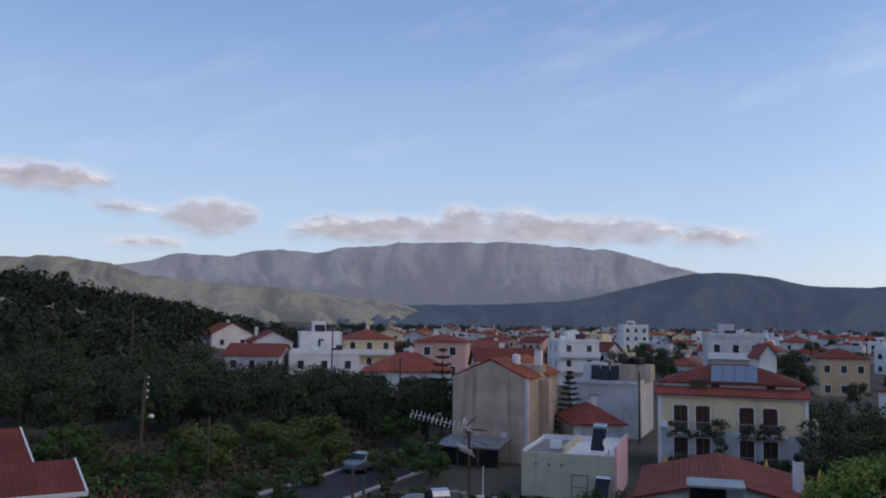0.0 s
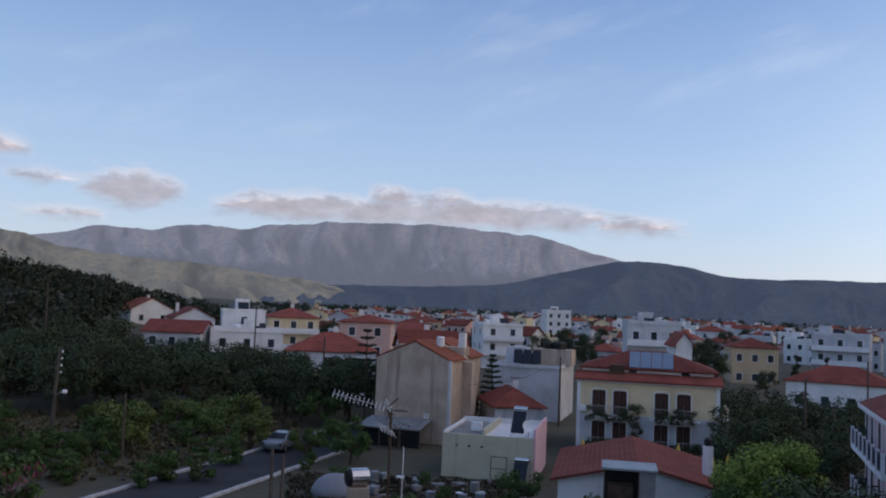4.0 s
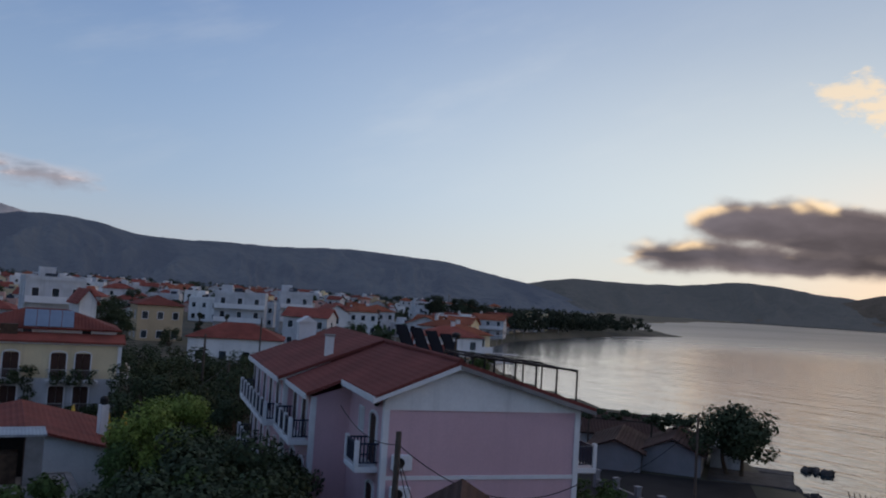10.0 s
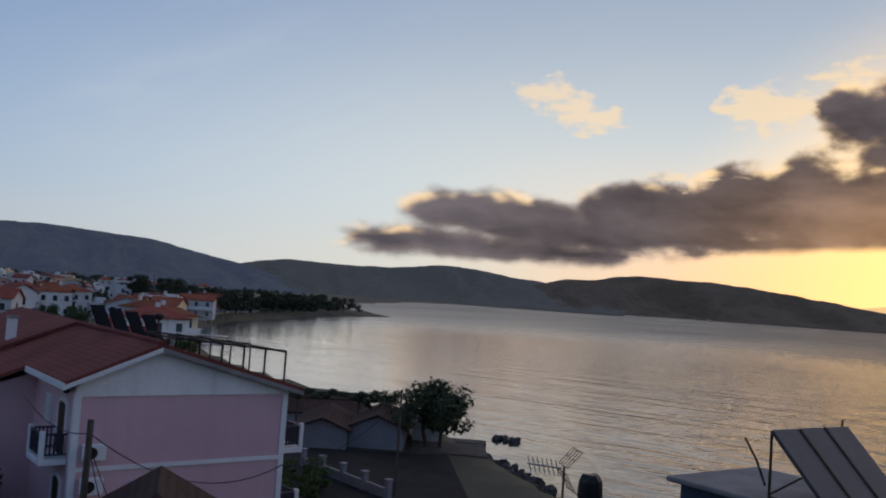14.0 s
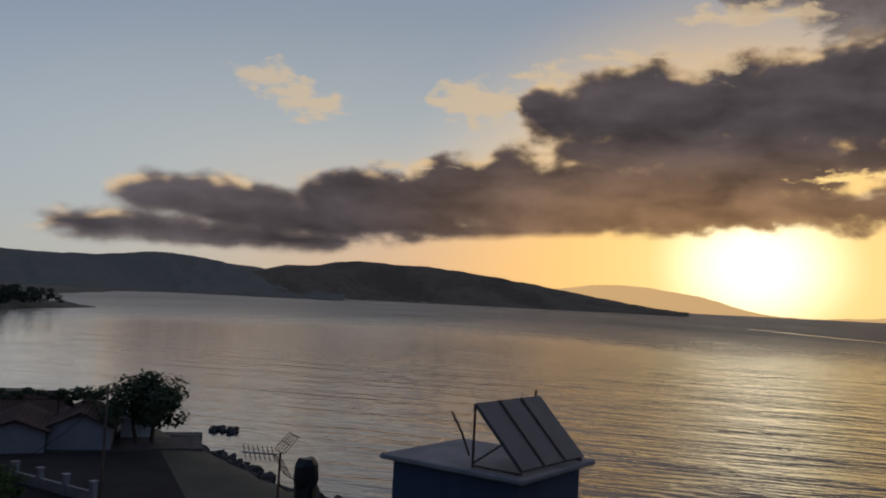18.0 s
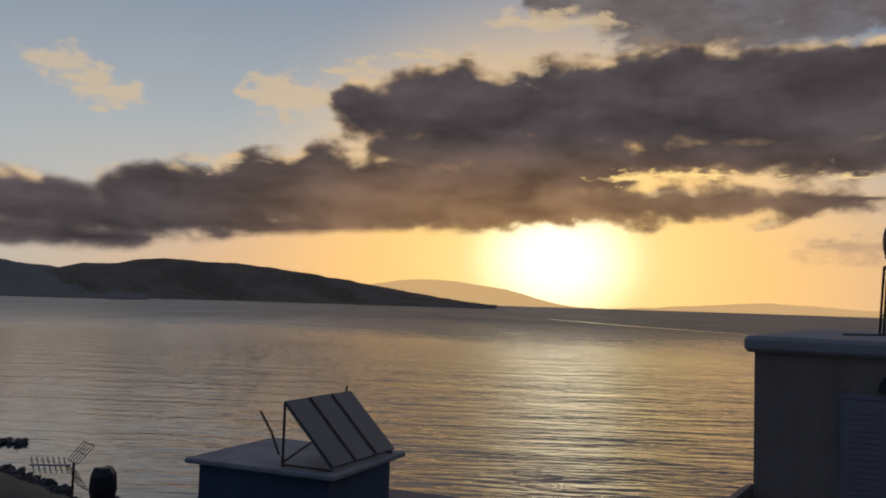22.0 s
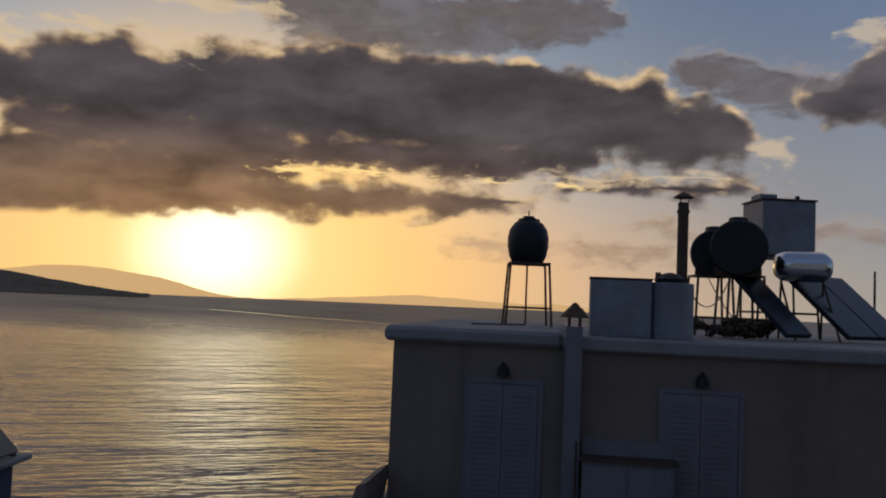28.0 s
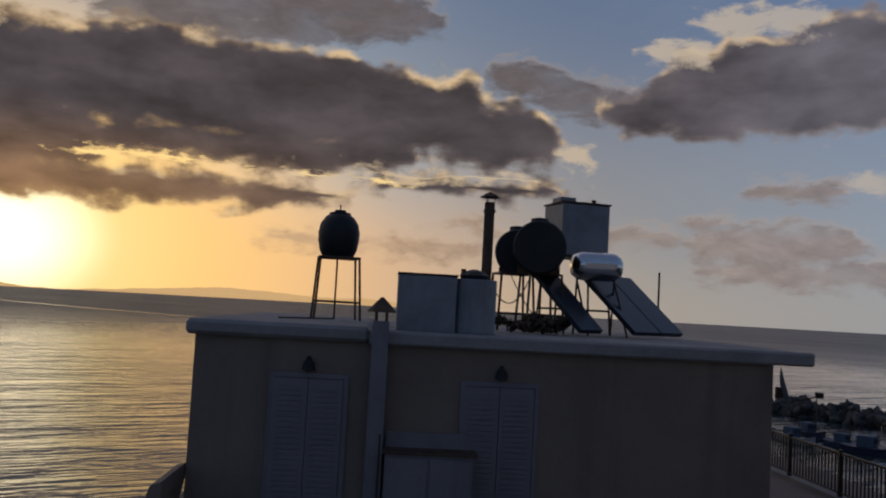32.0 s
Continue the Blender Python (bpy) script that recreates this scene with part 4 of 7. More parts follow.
random.seed(11)
NAMED = [
    (-5.0, 0.8, 112, 3, 7.2, 9.6, 9, "hip", "white", "white house with a wide red tiled hip roof", 0, 3, "shutter"),
    (-9.3, -6.6, 152, 3, 11.5, 11.8, 8, "flat", "white", "white flat-roofed modern house with an upper terrace", 4, 1, "plain"),
    (-10.0, -5.4, 143, 3, 8.2, 8.9, 8, "flat", "white", "white lower storey of a modern house with a latticed window", 4, 3, "plain"),
    (-12.5, -9.9, 168, 3, 9.6, 11.6, 9, "gable_front", "white", "white gabled house above the thicket", 10, 2, "plain"),
    (-13.6, -10.0, 142, 3, 8.0, 9.7, 9, "gable_side", "grey_white", "white house with a low red tiled roof and arched porch", -14, 3, "plain"),
    (-15.3, -12.6, 205, 4, 10.4, 12.9, 10, "gable_front", "white", "white house with an orange roof by the pine wood", 18, 2, "plain"),
    (-6.5, -3.2, 165, 3, 10.4, 12.3, 10, "hip", "cream", "cream two-storey house with a red roof and balconies", 6, 3, "plain"),
    (-1.5, 1.9, 138, 3, 10.6, 11.9, 9, "hip", "salmon", "salmon house with a red tiled roof and chimney", -6, 2, "plain"),
    (2.2, 6.6, 100, 3, 8.6, 10.6, 8, "gable_side", "white", "low house with a long red tiled roof", 8, 0, "plain"),
    (7.4, 10.1, 172, 3, 10.3, 10.8, 10, "flat", "white", "white two-storey block with blue-shaded balconies", 14, 2, "plain"),
    (11.8, 13.4, 300, 3, 13.3, 14.2, 12, "flat", "white", "tall white block standing above the roofs", 10, 3, "plain"),
    (17.0, 20.4, 150, 3, 12.0, 12.6, 11, "flat", "grey_white", "four-storey apartment block with brown awnings and balconies", 6, 3, "plain"),
    (20.0, 21.0, 132, 3, 9.6, 11.2, 7, "gable_front", "white", "narrow white gabled house", 12, 0, "plain"),
    (23.4, 26.2, 168, 3, 8.4, 10.2, 9, "hip", "ochre", "ochre two-storey house with a red tiled hip roof", 10, 3, "plain"),
    (28.4, 31.6, 200, 3, 10.8, 11.4, 12, "flat", "grey_white", "white apartment building with stacked balconies", -4, 3, "plain"),
    (32.3, 34.4, 212, 3, 11.6, 12.2, 10, "flat", "grey_white", "tall white apartment house with balconies and roof tanks", 6, 2, "plain"),
    (35.0, 36.6, 190, 3, 8.4, 10.0, 9, "gable_front", "white", "white gabled house with small windows", 16, 1, "plain"),
    (27.0, 32.9, 128, 3, 5.4, 7.6, 9, "hip", "white", "long low white house with a red tiled roof", -4, 4, "plain"),
    (9.0, 13.6, 96, 1.5, 7.2, 7.6, 11, "flat", "grey_white", "bare white house with black water tanks on its roof", -10, 0, "plain"),
]
for i, (h0, h1, d, base, e, r, depth, roof, wall, label, skew, cols, style) in enumerate(NAMED):
    house(h0, h1, d, base, e, r, depth, roof, wall, label, skew, cols, style, "roof_orange" if "orange" in label else "roof", balcony="balcon" in label)

TAKEN = [(*P((n[0] + n[1]) / 2, n[2] + n[6] / 2).xy, 9.0 + n[2] * radians(n[1] - n[0]) / 2) for n in NAMED]
count, tries = 0, 0
while count < 310 and tries < 20000:
    tries += 1
    d = 130 + 520 * random.random() ** 0.7
    h = rnd(-4, 46.5)
    p = P(h, d)
    if sea_distance(p.x, p.y) > -9 or (h > 38 and d < 215) or (d < 170 and h < 24) or any(math.hypot(p.x - a, p.y - b) < 5.0 + c for a, b, c in TAKEN):
        continue
    w = rnd(6, 10.5)
    g = ground_z(p.x, p.y)
    floors = random.choice((1, 1, 2, 2, 2)) if 8 < h < 36 else random.choice((1, 1, 2))
    if d > 420:
        floors = min(2, floors)
    e = g + floors * 3.0
    roof = random.choice(("hip", "hip", "gable_front", "gable_side", "flat", "flat"))
    wall = random.choice(("white", "grey_white", "grey_white", "grey_white", "grey_white", "white", "cream", "salmon", "grey_white", "grey_white", "grey_white", "ochre"))
    colour = {"white": "white", "grey_white": "weathered white", "cream": "cream", "ochre": "ochre", "salmon": "salmon"}[wall]
    form = {"hip": "red hipped roof", "gable_front": "red gabled roof", "gable_side": "red pitched roof", "flat": "flat roof and parapet"}[roof]
    a = math.degrees(w / 2 / d)
    house(h - a, h + a, d, g, e, e + (0.7 if roof == "flat" else rnd(1.4, 2.2)), rnd(6.5, 9.5), roof, wall, f"{colour} {('one', 'two', 'three')[floors - 1]}-storey house with a {form}", rnd(-25, 25),
          2 if d > 300 else 3, "plain", random.choice(("roof", "roof", "roof_orange")), balcony=floors > 1 and random.random() < 0.35, side=0 if d > 330 else 1)
    TAKEN.append((p.x, p.y, w * 0.62))
    count += 1

# greenery between the houses
random.seed(29)
planted = 0
for _ in range(3000):
    p = P(rnd(-3, 46), rnd(118, 520))
    if planted > 190 or sea_distance(p.x, p.y) > -6 or (p.length < 170 and p.x < 40) or any(math.hypot(p.x - a, p.y - b) < 2.2 + c * 0.8 for a, b, c in TAKEN):
        continue
    plant(random.choice(("oak", "oak2", "mid", "oak", "cypress", "mid")), p.x, p.y, rnd(0.6, 1.0), group="trees between the houses")
    TAKEN.append((p.x, p.y, 2.5))
    planted += 1

# low houses and boats along the town's waterfront
random.seed(17)
for i in range(26):
    f = i / 25
    q = Vector((96, 84, 0)).lerp(Vector((300, 240, 0)), f) + Vector((-7 - rnd(0, 6), 6 + rnd(0, 8), 0))
    if sea_distance(q.x, q.y) > -7:
        q += Vector((-7, 7, 0))
    d, h = q.length, math.degrees(math.atan2(q.x, q.y))
    a = math.degrees(rnd(3.2, 5.0) / d)
    one = random.random() < 0.6
    house(h - a, h + a, d, 1.5, 1.5 + (2.9 if one else 5.6), 1.5 + (4.3 if one else 7.2), rnd(6, 8), random.choice(("hip", "gable_front", "gable_side", "flat")), random.choice(("white", "grey_white", "cream")),
          ("low" if one else "two-storey") + " waterfront house beside the town beach", rnd(-30, 30), 3, "plain", random.choice(("roof", "roof_orange")), side=1, balcony=not one)
    if i % 2:
        s = thing("awning", pose(q.x + 5.5, q.y - 5.0, 1.2, 0, 0, -45 + rnd(-15, 15)), "pale canvas awning over a waterfront terrace", "awning", "waterfront awnings")
        part("canvas", boxed(-3.0, 3.0, -1.6, 1.6, 2.3, 2.42), "shutter_white", s)
        for x in (-2.8, 2.8):
            part("post", boxed(x - 0.05, x + 0.05, -1.5, -1.4, 0, 2.3), "steel", s)

# ---- the pink hotel by the shore: local x along its gable wall, y along its ridge ----
HOTEL = pose(21.9, 26.0, 1.5, 0, 0, -24)


def local_box(parent, name, mat, *dims, label="", bevel=0.0):
    return part(name, boxed(*dims, bevel=bevel), mat, parent, label)


def door_meshes(w=1.0, h=2.2):
    """An arched white surround and one dark louvred leaf."""
    key = ("door", w, h)
    if key not in MESHES:
        bm = bmesh.new()
        f = 0.1
        arc = [(math.cos(a), math.sin(a)) for a in (i * math.pi / 8 for i in range(9))]
        outer = [(w / 2 + f, 0)] + [((w / 2 + f) * c, h + 0.32 * s) for c, s in arc] + [(-w / 2 - f, 0)]
        inner = [(w / 2, 0)] + [(w / 2 * c, h + 0.22 * s) for c, s in arc] + [(-w / 2, 0)]
        rows = []
        for line, y in ((outer, 0.05), (outer, -0.09), (inner, -0.09), (inner, 0.0)):
            rows.append([bm.verts.new((x, y, z)) for x, z in line])
        for a, b in zip(rows, rows[1:]):
            for i in range(len(a) - 1):
                bm.faces.new((a[i], a[i + 1], b[i + 1], b[i]))
        bmesh.ops.recalc_face_normals(bm, faces=bm.faces)
        me = bpy.data.meshes.new("balcony_door")
        bm.to_mesh(me)
        bm.free()
        me.materials.append(M["white_paint"])
        bm = bmesh.new()
        box(bm, 0.01, w / 2, -0.05, 0.03, 0.02, h + 0.1)
        for k in range(12):
            z = 0.15 + k * (h - 0.3) / 12
            box(bm, 0.06, w / 2 - 0.06, -0.065, -0.045, z, z + 0.1)
        leaf = bpy.data.meshes.new("leaf")
        bm.to_mesh(leaf)
        bm.free()
        leaf.materials.append(M["wood"])
        MESHES[key] = me, leaf
    return MESHES[key]


def hang_door(parent, m, w=1.0, h=2.2):
    frame_mesh, leaf = door_meshes(w, h)
    d = put("balcony_door", frame_mesh, parent, m)
    put("leaf", leaf, d, Matrix())
    put("leaf", leaf, d, pose(0, 0.0, 0) @ Matrix.Diagonal((-1, 1, 1, 1)))
    return d


def bar_mesh(mat, w, h):
    key = ("bar", mat, w, h)
    if key not in MESHES:
        me = bpy.data.meshes.new("bar")
        bm = boxed(-w / 2, w / 2, -w / 2, w / 2, 0, h)
        bm.to_mesh(me)
        bm.free()
        me.materials.append(M[mat])
        MESHES[key] = me
    return MESHES[key]


def balcony(parent, x, y0, y1, z, out=1.15, sign=-1):
    """A white slab balcony with white posts and dark rails, reaching out from a wall along y."""
    xa, xb = sorted((x, x + sign * out))
    slab = part("balcony", boxed(xa, xb, y0, y1, z - 0.22, z, bevel=0.02), "white_paint", parent)
    edge = x + sign * (out - 0.08)
    bar = bar_mesh("navy", 0.055, 0.67)
    n = max(1, round((y1 - y0) / 1.7))
    for i in range(n + 1):
        y = y0 + 0.1 + (y1 - y0 - 0.2) * i / n
        part("post", boxed(edge - 0.09, edge + 0.09, y - 0.09, y + 0.09, z, z + 1.02, bevel=0.015), "white_paint", slab)
        if i < n:
            y2 = y0 + 0.1 + (y1 - y0 - 0.2) * (i + 1) / n
            part("handrail", boxed(edge - 0.03, edge + 0.03, y + 0.09, y2 - 0.09, z + 0.85, z + 0.92), "navy", slab)
            part("bottom_rail", boxed(edge - 0.03, edge + 0.03, y + 0.09, y2 - 0.09, z + 0.12, z + 0.18), "navy", slab)
            k = int((y2 - y) / 0.14)
            for j in range(1, k):
                yy = y + (y2 - y) * j / k
                put("bar", bar, slab, pose(edge, yy, z + 0.18))
    for y in (y0 + 0.1, y1 - 0.1):
        a, b = sorted((x, edge))
        part("handrail", boxed(a, b, y - 0.03, y + 0.03, z + 0.85, z + 0.92), "navy", slab)
        part("bottom_rail", boxed(a, b, y - 0.03, y + 0.03, z + 0.12, z + 0.18), "navy", slab)
        k = max(2, int(out / 0.14))
        for j in range(1, k):
            xx = a + (b - a) * j / k
            put("bar", bar, slab, pose(xx, y, z + 0.18))
    return slab


def slope_roof(xl, zl, xr, zr, xe, ze, y0, y1, thick=0.16):
    """A two-pitched roof sheet from eave xl over the ridge xr to the eave xe."""
    return prism(bmesh.new(), [(xl, zl - thick), (xr, zr - thick), (xe, ze - thick), (xe, ze), (xr, zr), (xl, zl)], y0, y1)


def pink_hotel():
    t = thing("hotel", HOTEL, "pink three-storey hotel with red tiled roofs, white trim and dark shutters", "hotel")
    g = 1.5  # local heights count from the ground
    ea, eb, ec, rg = 9.35 - g, 8.75 - g, 8.85 - g, 10.95 - g
    blocks = (("wall", 0.0, 8.52, 0.0, 6.0, ea), ("wall", -1.75, 8.4, 5.9, 11.3, eb), ("wall", -2.2, 8.4, 11.2, 23.4, ec))
    for name, x0, x1, y0, y1, e in blocks:
        w = part(name, boxed(x0, x1, y0, y1, 0, e - 0.1), "pink", t)
        for x, y in ((x0, y0), (x1, y0)):
            part("corner_trim", boxed(x - 0.04 if x == x0 else x - 0.2, x + 0.2 if x == x0 else x + 0.04, y - 0.05, y + 0.2, 0, e - 0.12), "white_paint", w)
    # the gable end: white field above the pink panel, and a white string course
    part("gable_field", prism(bmesh.new(), [(-0.02, 8.93 - g), (8.54, 8.93 - g), (8.54, 9.1 - g), (3.2, 10.78 - g), (2.5, 10.72 - g), (-0.02, 9.3 - g)], -0.06, 0.3), "white", t)
    part("string_course", boxed(0.2, 8.34, -0.05, 0.02, 6.2 - g, 6.36 - g), "white_paint", t)
    part("gable_field", prism(bmesh.new(), [(-1.74, eb - 0.12), (1.0, eb - 0.1), (1.0, eb + 0.75)], 5.84, 5.95), "pink", t)
    part("gable_field", prism(bmesh.new(), [(-2.6, ec - 0.1), (3.0, ec - 0.1), (3.0, rg - 0.1)], 11.12, 11.25), "white", t)
    part("roof_hotel", slope_roof(-0.55, ea + 0.16, 2.9, rg, 9.1, 9.2 - g, -0.4, 6.2), "roof_hotel", t)
    part("roof_hotel", slope_roof(-2.15, eb + 0.1, 2.9, rg - 0.05, 9.0, 9.2 - g, 5.4, 11.4), "roof_hotel", t)
    part("roof_hotel", slope_roof(-2.6, ec + 0.1, 2.9, rg + 0.12, 9.0, 9.2 - g, 11.0, 23.6), "roof_hotel", t)
    for x, z, y0, y1 in ((-0.6, ea, -0.42, 5.6), (-2.2, eb - 0.06, 5.4, 11.2), (-2.65, ec - 0.06, 11.0, 23.6)):
        part("fascia", boxed(x, x + 0.08, y0, y1, z - 0.12, z + 0.12), "white_paint", t)
    for (xa, za), (xb, zb) in (((-0.6, ea + 0.02), (2.9, rg - 0.16)), ((2.9, rg - 0.16), (9.1, 9.05 - g))):
        part("verge_board", prism(bmesh.new(), [(xa, za - 0.17), (xb, zb - 0.17), (xb, zb), (xa, za)], -0.44, -0.3), "white_paint" if xa < 0 else "slab", t)
    part("ridge_tiles", tube(bmesh.new(), (2.9, -0.4, rg), (2.9, 11.0, rg), 0.12, seg=8), "roof_hotel", t)
    # chimneys
    ch = part("chimney", boxed(0.0, 0.4, 12.2, 12.6, rg - 1.6, rg + 0.05), "white", t)
    part("chimney_cap", boxed(-0.06, 0.46, 12.14, 12.66, rg + 0.05, rg + 0.15), "slab", ch)
    tw = part("roof_tower", boxed(0.3, 1.4, 22.6, 23.5, rg - 1.2, rg + 0.3), "white", t)
    part("tower_cap", prism(bmesh.new(), [(0.2, rg + 0.3), (1.5, rg + 0.3), (0.85, rg + 0.7)], 22.5, 23.6), "white", tw)
    # doors and balconies
    for z in (6.6 - g, 3.8 - g):
        balcony(t, 0.0, 0.5, 2.4, z, 0.95)
        balcony(t, -1.75, 6.3, 11.0, z, 0.9)
        balcony(t, -2.2, 11.6, 22.8, z, 0.9)
        hang_door(t, pose(0.0, 1.4, z, 0, 0, -90), 1.0, 1.8)
        for y in (7.4, 9.9):
            hang_door(t, pose(-1.75, y, z, 0, 0, -90), 1.0, 1.62)
        for y in (12.8, 15.4, 18.0, 20.6, 22.6):
            hang_door(t, pose(-2.2, y, z, 0, 0, -90), 1.0, 1.62)
        for x in (8.52,):
            balcony(t, x, 0.1, 2.2, z, 1.0, 1)
    for y in (3.3, 3.7):
        put("window", window_mesh(0.22, 0.9, "plain"), t, pose(0.0, y, 7.6 - g, 0, 0, -90))
    # wall lamp and air-conditioning units on the gable
    lp = part("wall_lamp", lathe(bmesh.new(), [(0.03, 0.0), (0.12, 0.06), (0.1, 0.2), (0.03, 0.28)], 10), "black", t)
    lp.location = (-0.16, 0.7, 8.95 - g)
    for z in (6.62 - g, 5.4 - g):
        a = part("air_conditioner", boxed(0.35, 1.15, -0.36, -0.06, z, z + 0.6, bevel=0.03), "white_paint", t)
        f = part("fan_grille", lathe(bmesh.new(), [(0.22, 0.0), (0.2, 0.02)], 16), "black", a)
        f.matrix_local = pose(0.62, -0.37, z + 0.3, 90)
    # roof collectors
    for i in range(4):
        top = P(40.24, 45.0) + direction(95.0) * (1.0 * i + 0.42) - direction(5.0) * 1.15
        c = thing("solar_collector", pose(top.x, top.y, 10.25 - 0.14 * i, 0, 0, -5), "dark tilted solar collector on the hotel roof", "solar panel", "hotel roof collectors")
        part("panel", prism(bmesh.new(), [(-0.36, -0.02), (0.36, -0.02), (0.36, 0.06), (-0.36, 0.06)], -0.05, 1.98), "absorber", c).matrix_local = pose(0, 0, 0.0, 54)
        for x in (-0.4, 0.4):
            part("leg", tube(bmesh.new(), (x, 1.0, -0.1), (x, 1.0, 1.35), 0.025, seg=6), "steel", c)
            part("foot", tube(bmesh.new(), (x, 0.0, 0.0), (x, 1.0, 0.0), 0.025, seg=6), "steel", c)
    # pergola on the roof terrace
    pg = thing("pergola", HOTEL, "dark steel pergola frame on the hotel roof terrace", "pergola")
    front = [(3.9 + 4.9 * k / 5, 0.9, (11.08 - 0.09 * k) - g) for k in range(6)]
    for k, (x, y, z) in enumerate(front):
        part("post", tube(bmesh.new(), (x, y, 9.2 + (8.8 - x) * 0.24 - g), (x, y, z), 0.045, seg=6), "black", pg)
        part("cross_beam", boxed(x - 0.03, x + 0.03, y, y + 3.6, z - 0.08, z), "black", pg)
        part("post", tube(bmesh.new(), (x, y + 3.5, 8.6 + (8.8 - x) * 0.2 - g), (x, y + 3.5, z), 0.04, seg=6), "black", pg)
    for dy in (0.0, 3.5):
        bm = bmesh.new()
        tube(bm, (front[0][0], 0.9 + dy, front[0][2]), (front[-1][0], 0.9 + dy, front[-1][2]), 0.05, seg=6)
        part("beam", bm, "black", pg)
    lm = thing("roof_lamp", HOTEL @ pose(4.6, 5.0, rg - 0.6), "dark lamp on a short post on the hotel roof", "lamp")
    part("post", tube(bmesh.new(), (0, 0, 0), (0, 0, 1.2), 0.05, seg=8), "rust", lm)
    part("shade", lathe(bmesh.new(), [(0.08, 1.2), (0.2, 1.26), (0.22, 1.42), (0.1, 1.5)], 12), "black", lm)


pink_hotel()

# ---- the yellow guesthouse ----


def yellow_guesthouse():
    t = thing("guesthouse", pose(*P(18.6, 81, 1.2), 0, 0, -18.6), "cream guesthouse with dark shutters, planted balconies and a red tiled roof", "guesthouse")
    w, d, z0 = 5.85, 5.0, 1.2
    e = 7.55 - z0
    wall = part("wall", boxed(-w, w, -4, d, 0, e), "cream", t)
    part("cornice", boxed(-w - 0.25, w + 0.25, -4.25, d + 0.2, e, e + 0.18, bevel=0.03), "white_paint", t)
    part("wall", boxed(-w, w, -4.06, -4.0, 0, e - 2.75), "grey_white", t)
    for x in (-w, w):
        part("corner_trim", boxed(x - 0.15, x + 0.15, -4.1, -3.8, 0, e), "white_paint", t)
    part("roof", prism(bmesh.new(), [(-4.5, e + 0.15), (-2.6, e + 0.75), (-2.6, e + 0.9), (-4.5, e + 0.3)], -w - 0.4, w + 0.4), "roof", t).matrix_local = pose(0, 0, 0, 0, 0, 90) @ Matrix.Diagonal((1, -1, 1, 1))
    part("attic_wall", boxed(-w + 0.2, w - 0.3, -2.7, d, e + 0.18, e + 1.25), "white", t)
    bm = hip_roof(bmesh.new(), 2 * w - 0.4, 8.0, e + 1.25, e + 2.7, 0.3)
    bmesh.ops.translate(bm, verts=bm.verts, vec=(0, 1.2, 0))
    part("roof", bm, "roof", t)
    for x in (-1.3, 3.2):
        put("window", window_mesh(0.7, 0.35, "plain"), t, pose(x, -2.7, e + 0.75))
    part("dormer", boxed(-3.3, -2.0, -3.3, -1.0, e + 0.5, e + 1.5), "rust", t)
    for z in (e - 2.75, e - 5.45):
        for x in (-4.1, -2.3, 1.2, 3.05):
            hang_door(t, pose(x, -4.06, z, 0, 0, 0), 1.15, 1.95)
    for z in (e - 2.85, e - 5.55):
        for x0, x1 in ((-5.0, -1.4), (0.3, 4.3)):
            sl = part("balcony", boxed(x0, x1, -5.1, -4.06, z - 0.15, z), "white_paint", t)
            for i in range(int((x1 - x0) / 0.12)):
                put("bar", bar_mesh("steel", 0.02, 0.88), sl, pose(x0 + 0.05 + i * 0.12, -5.07, z))
            part("handrail", boxed(x0, x1, -5.1, -5.04, z + 0.88, z + 0.93), "steel", sl)
            cl = [(rnd(x0, x1), -5.1 + rnd(-0.2, 0.15), z + rnd(-0.15, 0.8), rnd(0.22, 0.45)) for _ in range(22)]
            put("trailing_plant", crown_mesh("trailing_plant", cl, 60, 0.09, "leaf_dark"), t, Matrix())
    cl = [(rnd(-5.6, 5.6), -5.6 + rnd(-0.4, 0.4), rnd(0.3, 1.5), rnd(0.4, 0.7)) for _ in range(34)]
    put("hedge", crown_mesh("hedge", cl, 70, 0.11, "leaf_dark"), t, Matrix())
    cl = [(-0.9 + rnd(-0.5, 0.5), -4.6 + rnd(-0.3, 0.3), rnd(0.3, e - 1.6), rnd(0.3, 0.55)) for _ in range(16)]
    put("climbing_plant", crown_mesh("climbing_plant", cl, 70, 0.1, "leaf_dark"), t, Matrix())
    sb = part("balcony", boxed(w, w + 1.0, -3.0, 1.5, e - 2.85, e - 2.7), "white_paint", t)
    part("railing", boxed(w + 0.95, w + 1.0, -3.0, 1.5, e - 2.7, e - 1.8), "white_paint", sb)
    for i in range(4):
        c = thing("solar_collector", pose(*P(18.6, 81, 1.2), 0, 0, -18.6) @ pose(-1.15 + 0.95 * i, -2.9, e + 1.32, 0, 0, 0), "solar collector with a painted pale blue sky reflection on the guesthouse roof", "solar panel", "guesthouse collectors")
        part("panel", prism(bmesh.new(), [(-0.45, 0), (0.45, 0), (0.45, 0.08), (-0.45, 0.08)], 0, 1.7), "collector_blue", c).matrix_local = pose(0, 0, 0, 52)
        part("stand", tube(bmesh.new(), (0, 1.0, -0.4), (0, 1.0, 1.3), 0.03, seg=6), "steel", c)
    part("air_conditioner", boxed(-5.8, -5.1, -4.4, -4.07, e - 2.6, e - 2.05, bevel=0.03), "white_paint", t)


# the sky's reflection is put into the base colour as pale blue
M["collector_blue"] = material("sky_tinted_collector_glass", (0.20, 0.27, 0.36), 0.15, vary=0.15, scale=0.8, bump=0.0, spec=0.6)
yellow_guesthouse()

# ---- the stained concrete house ----


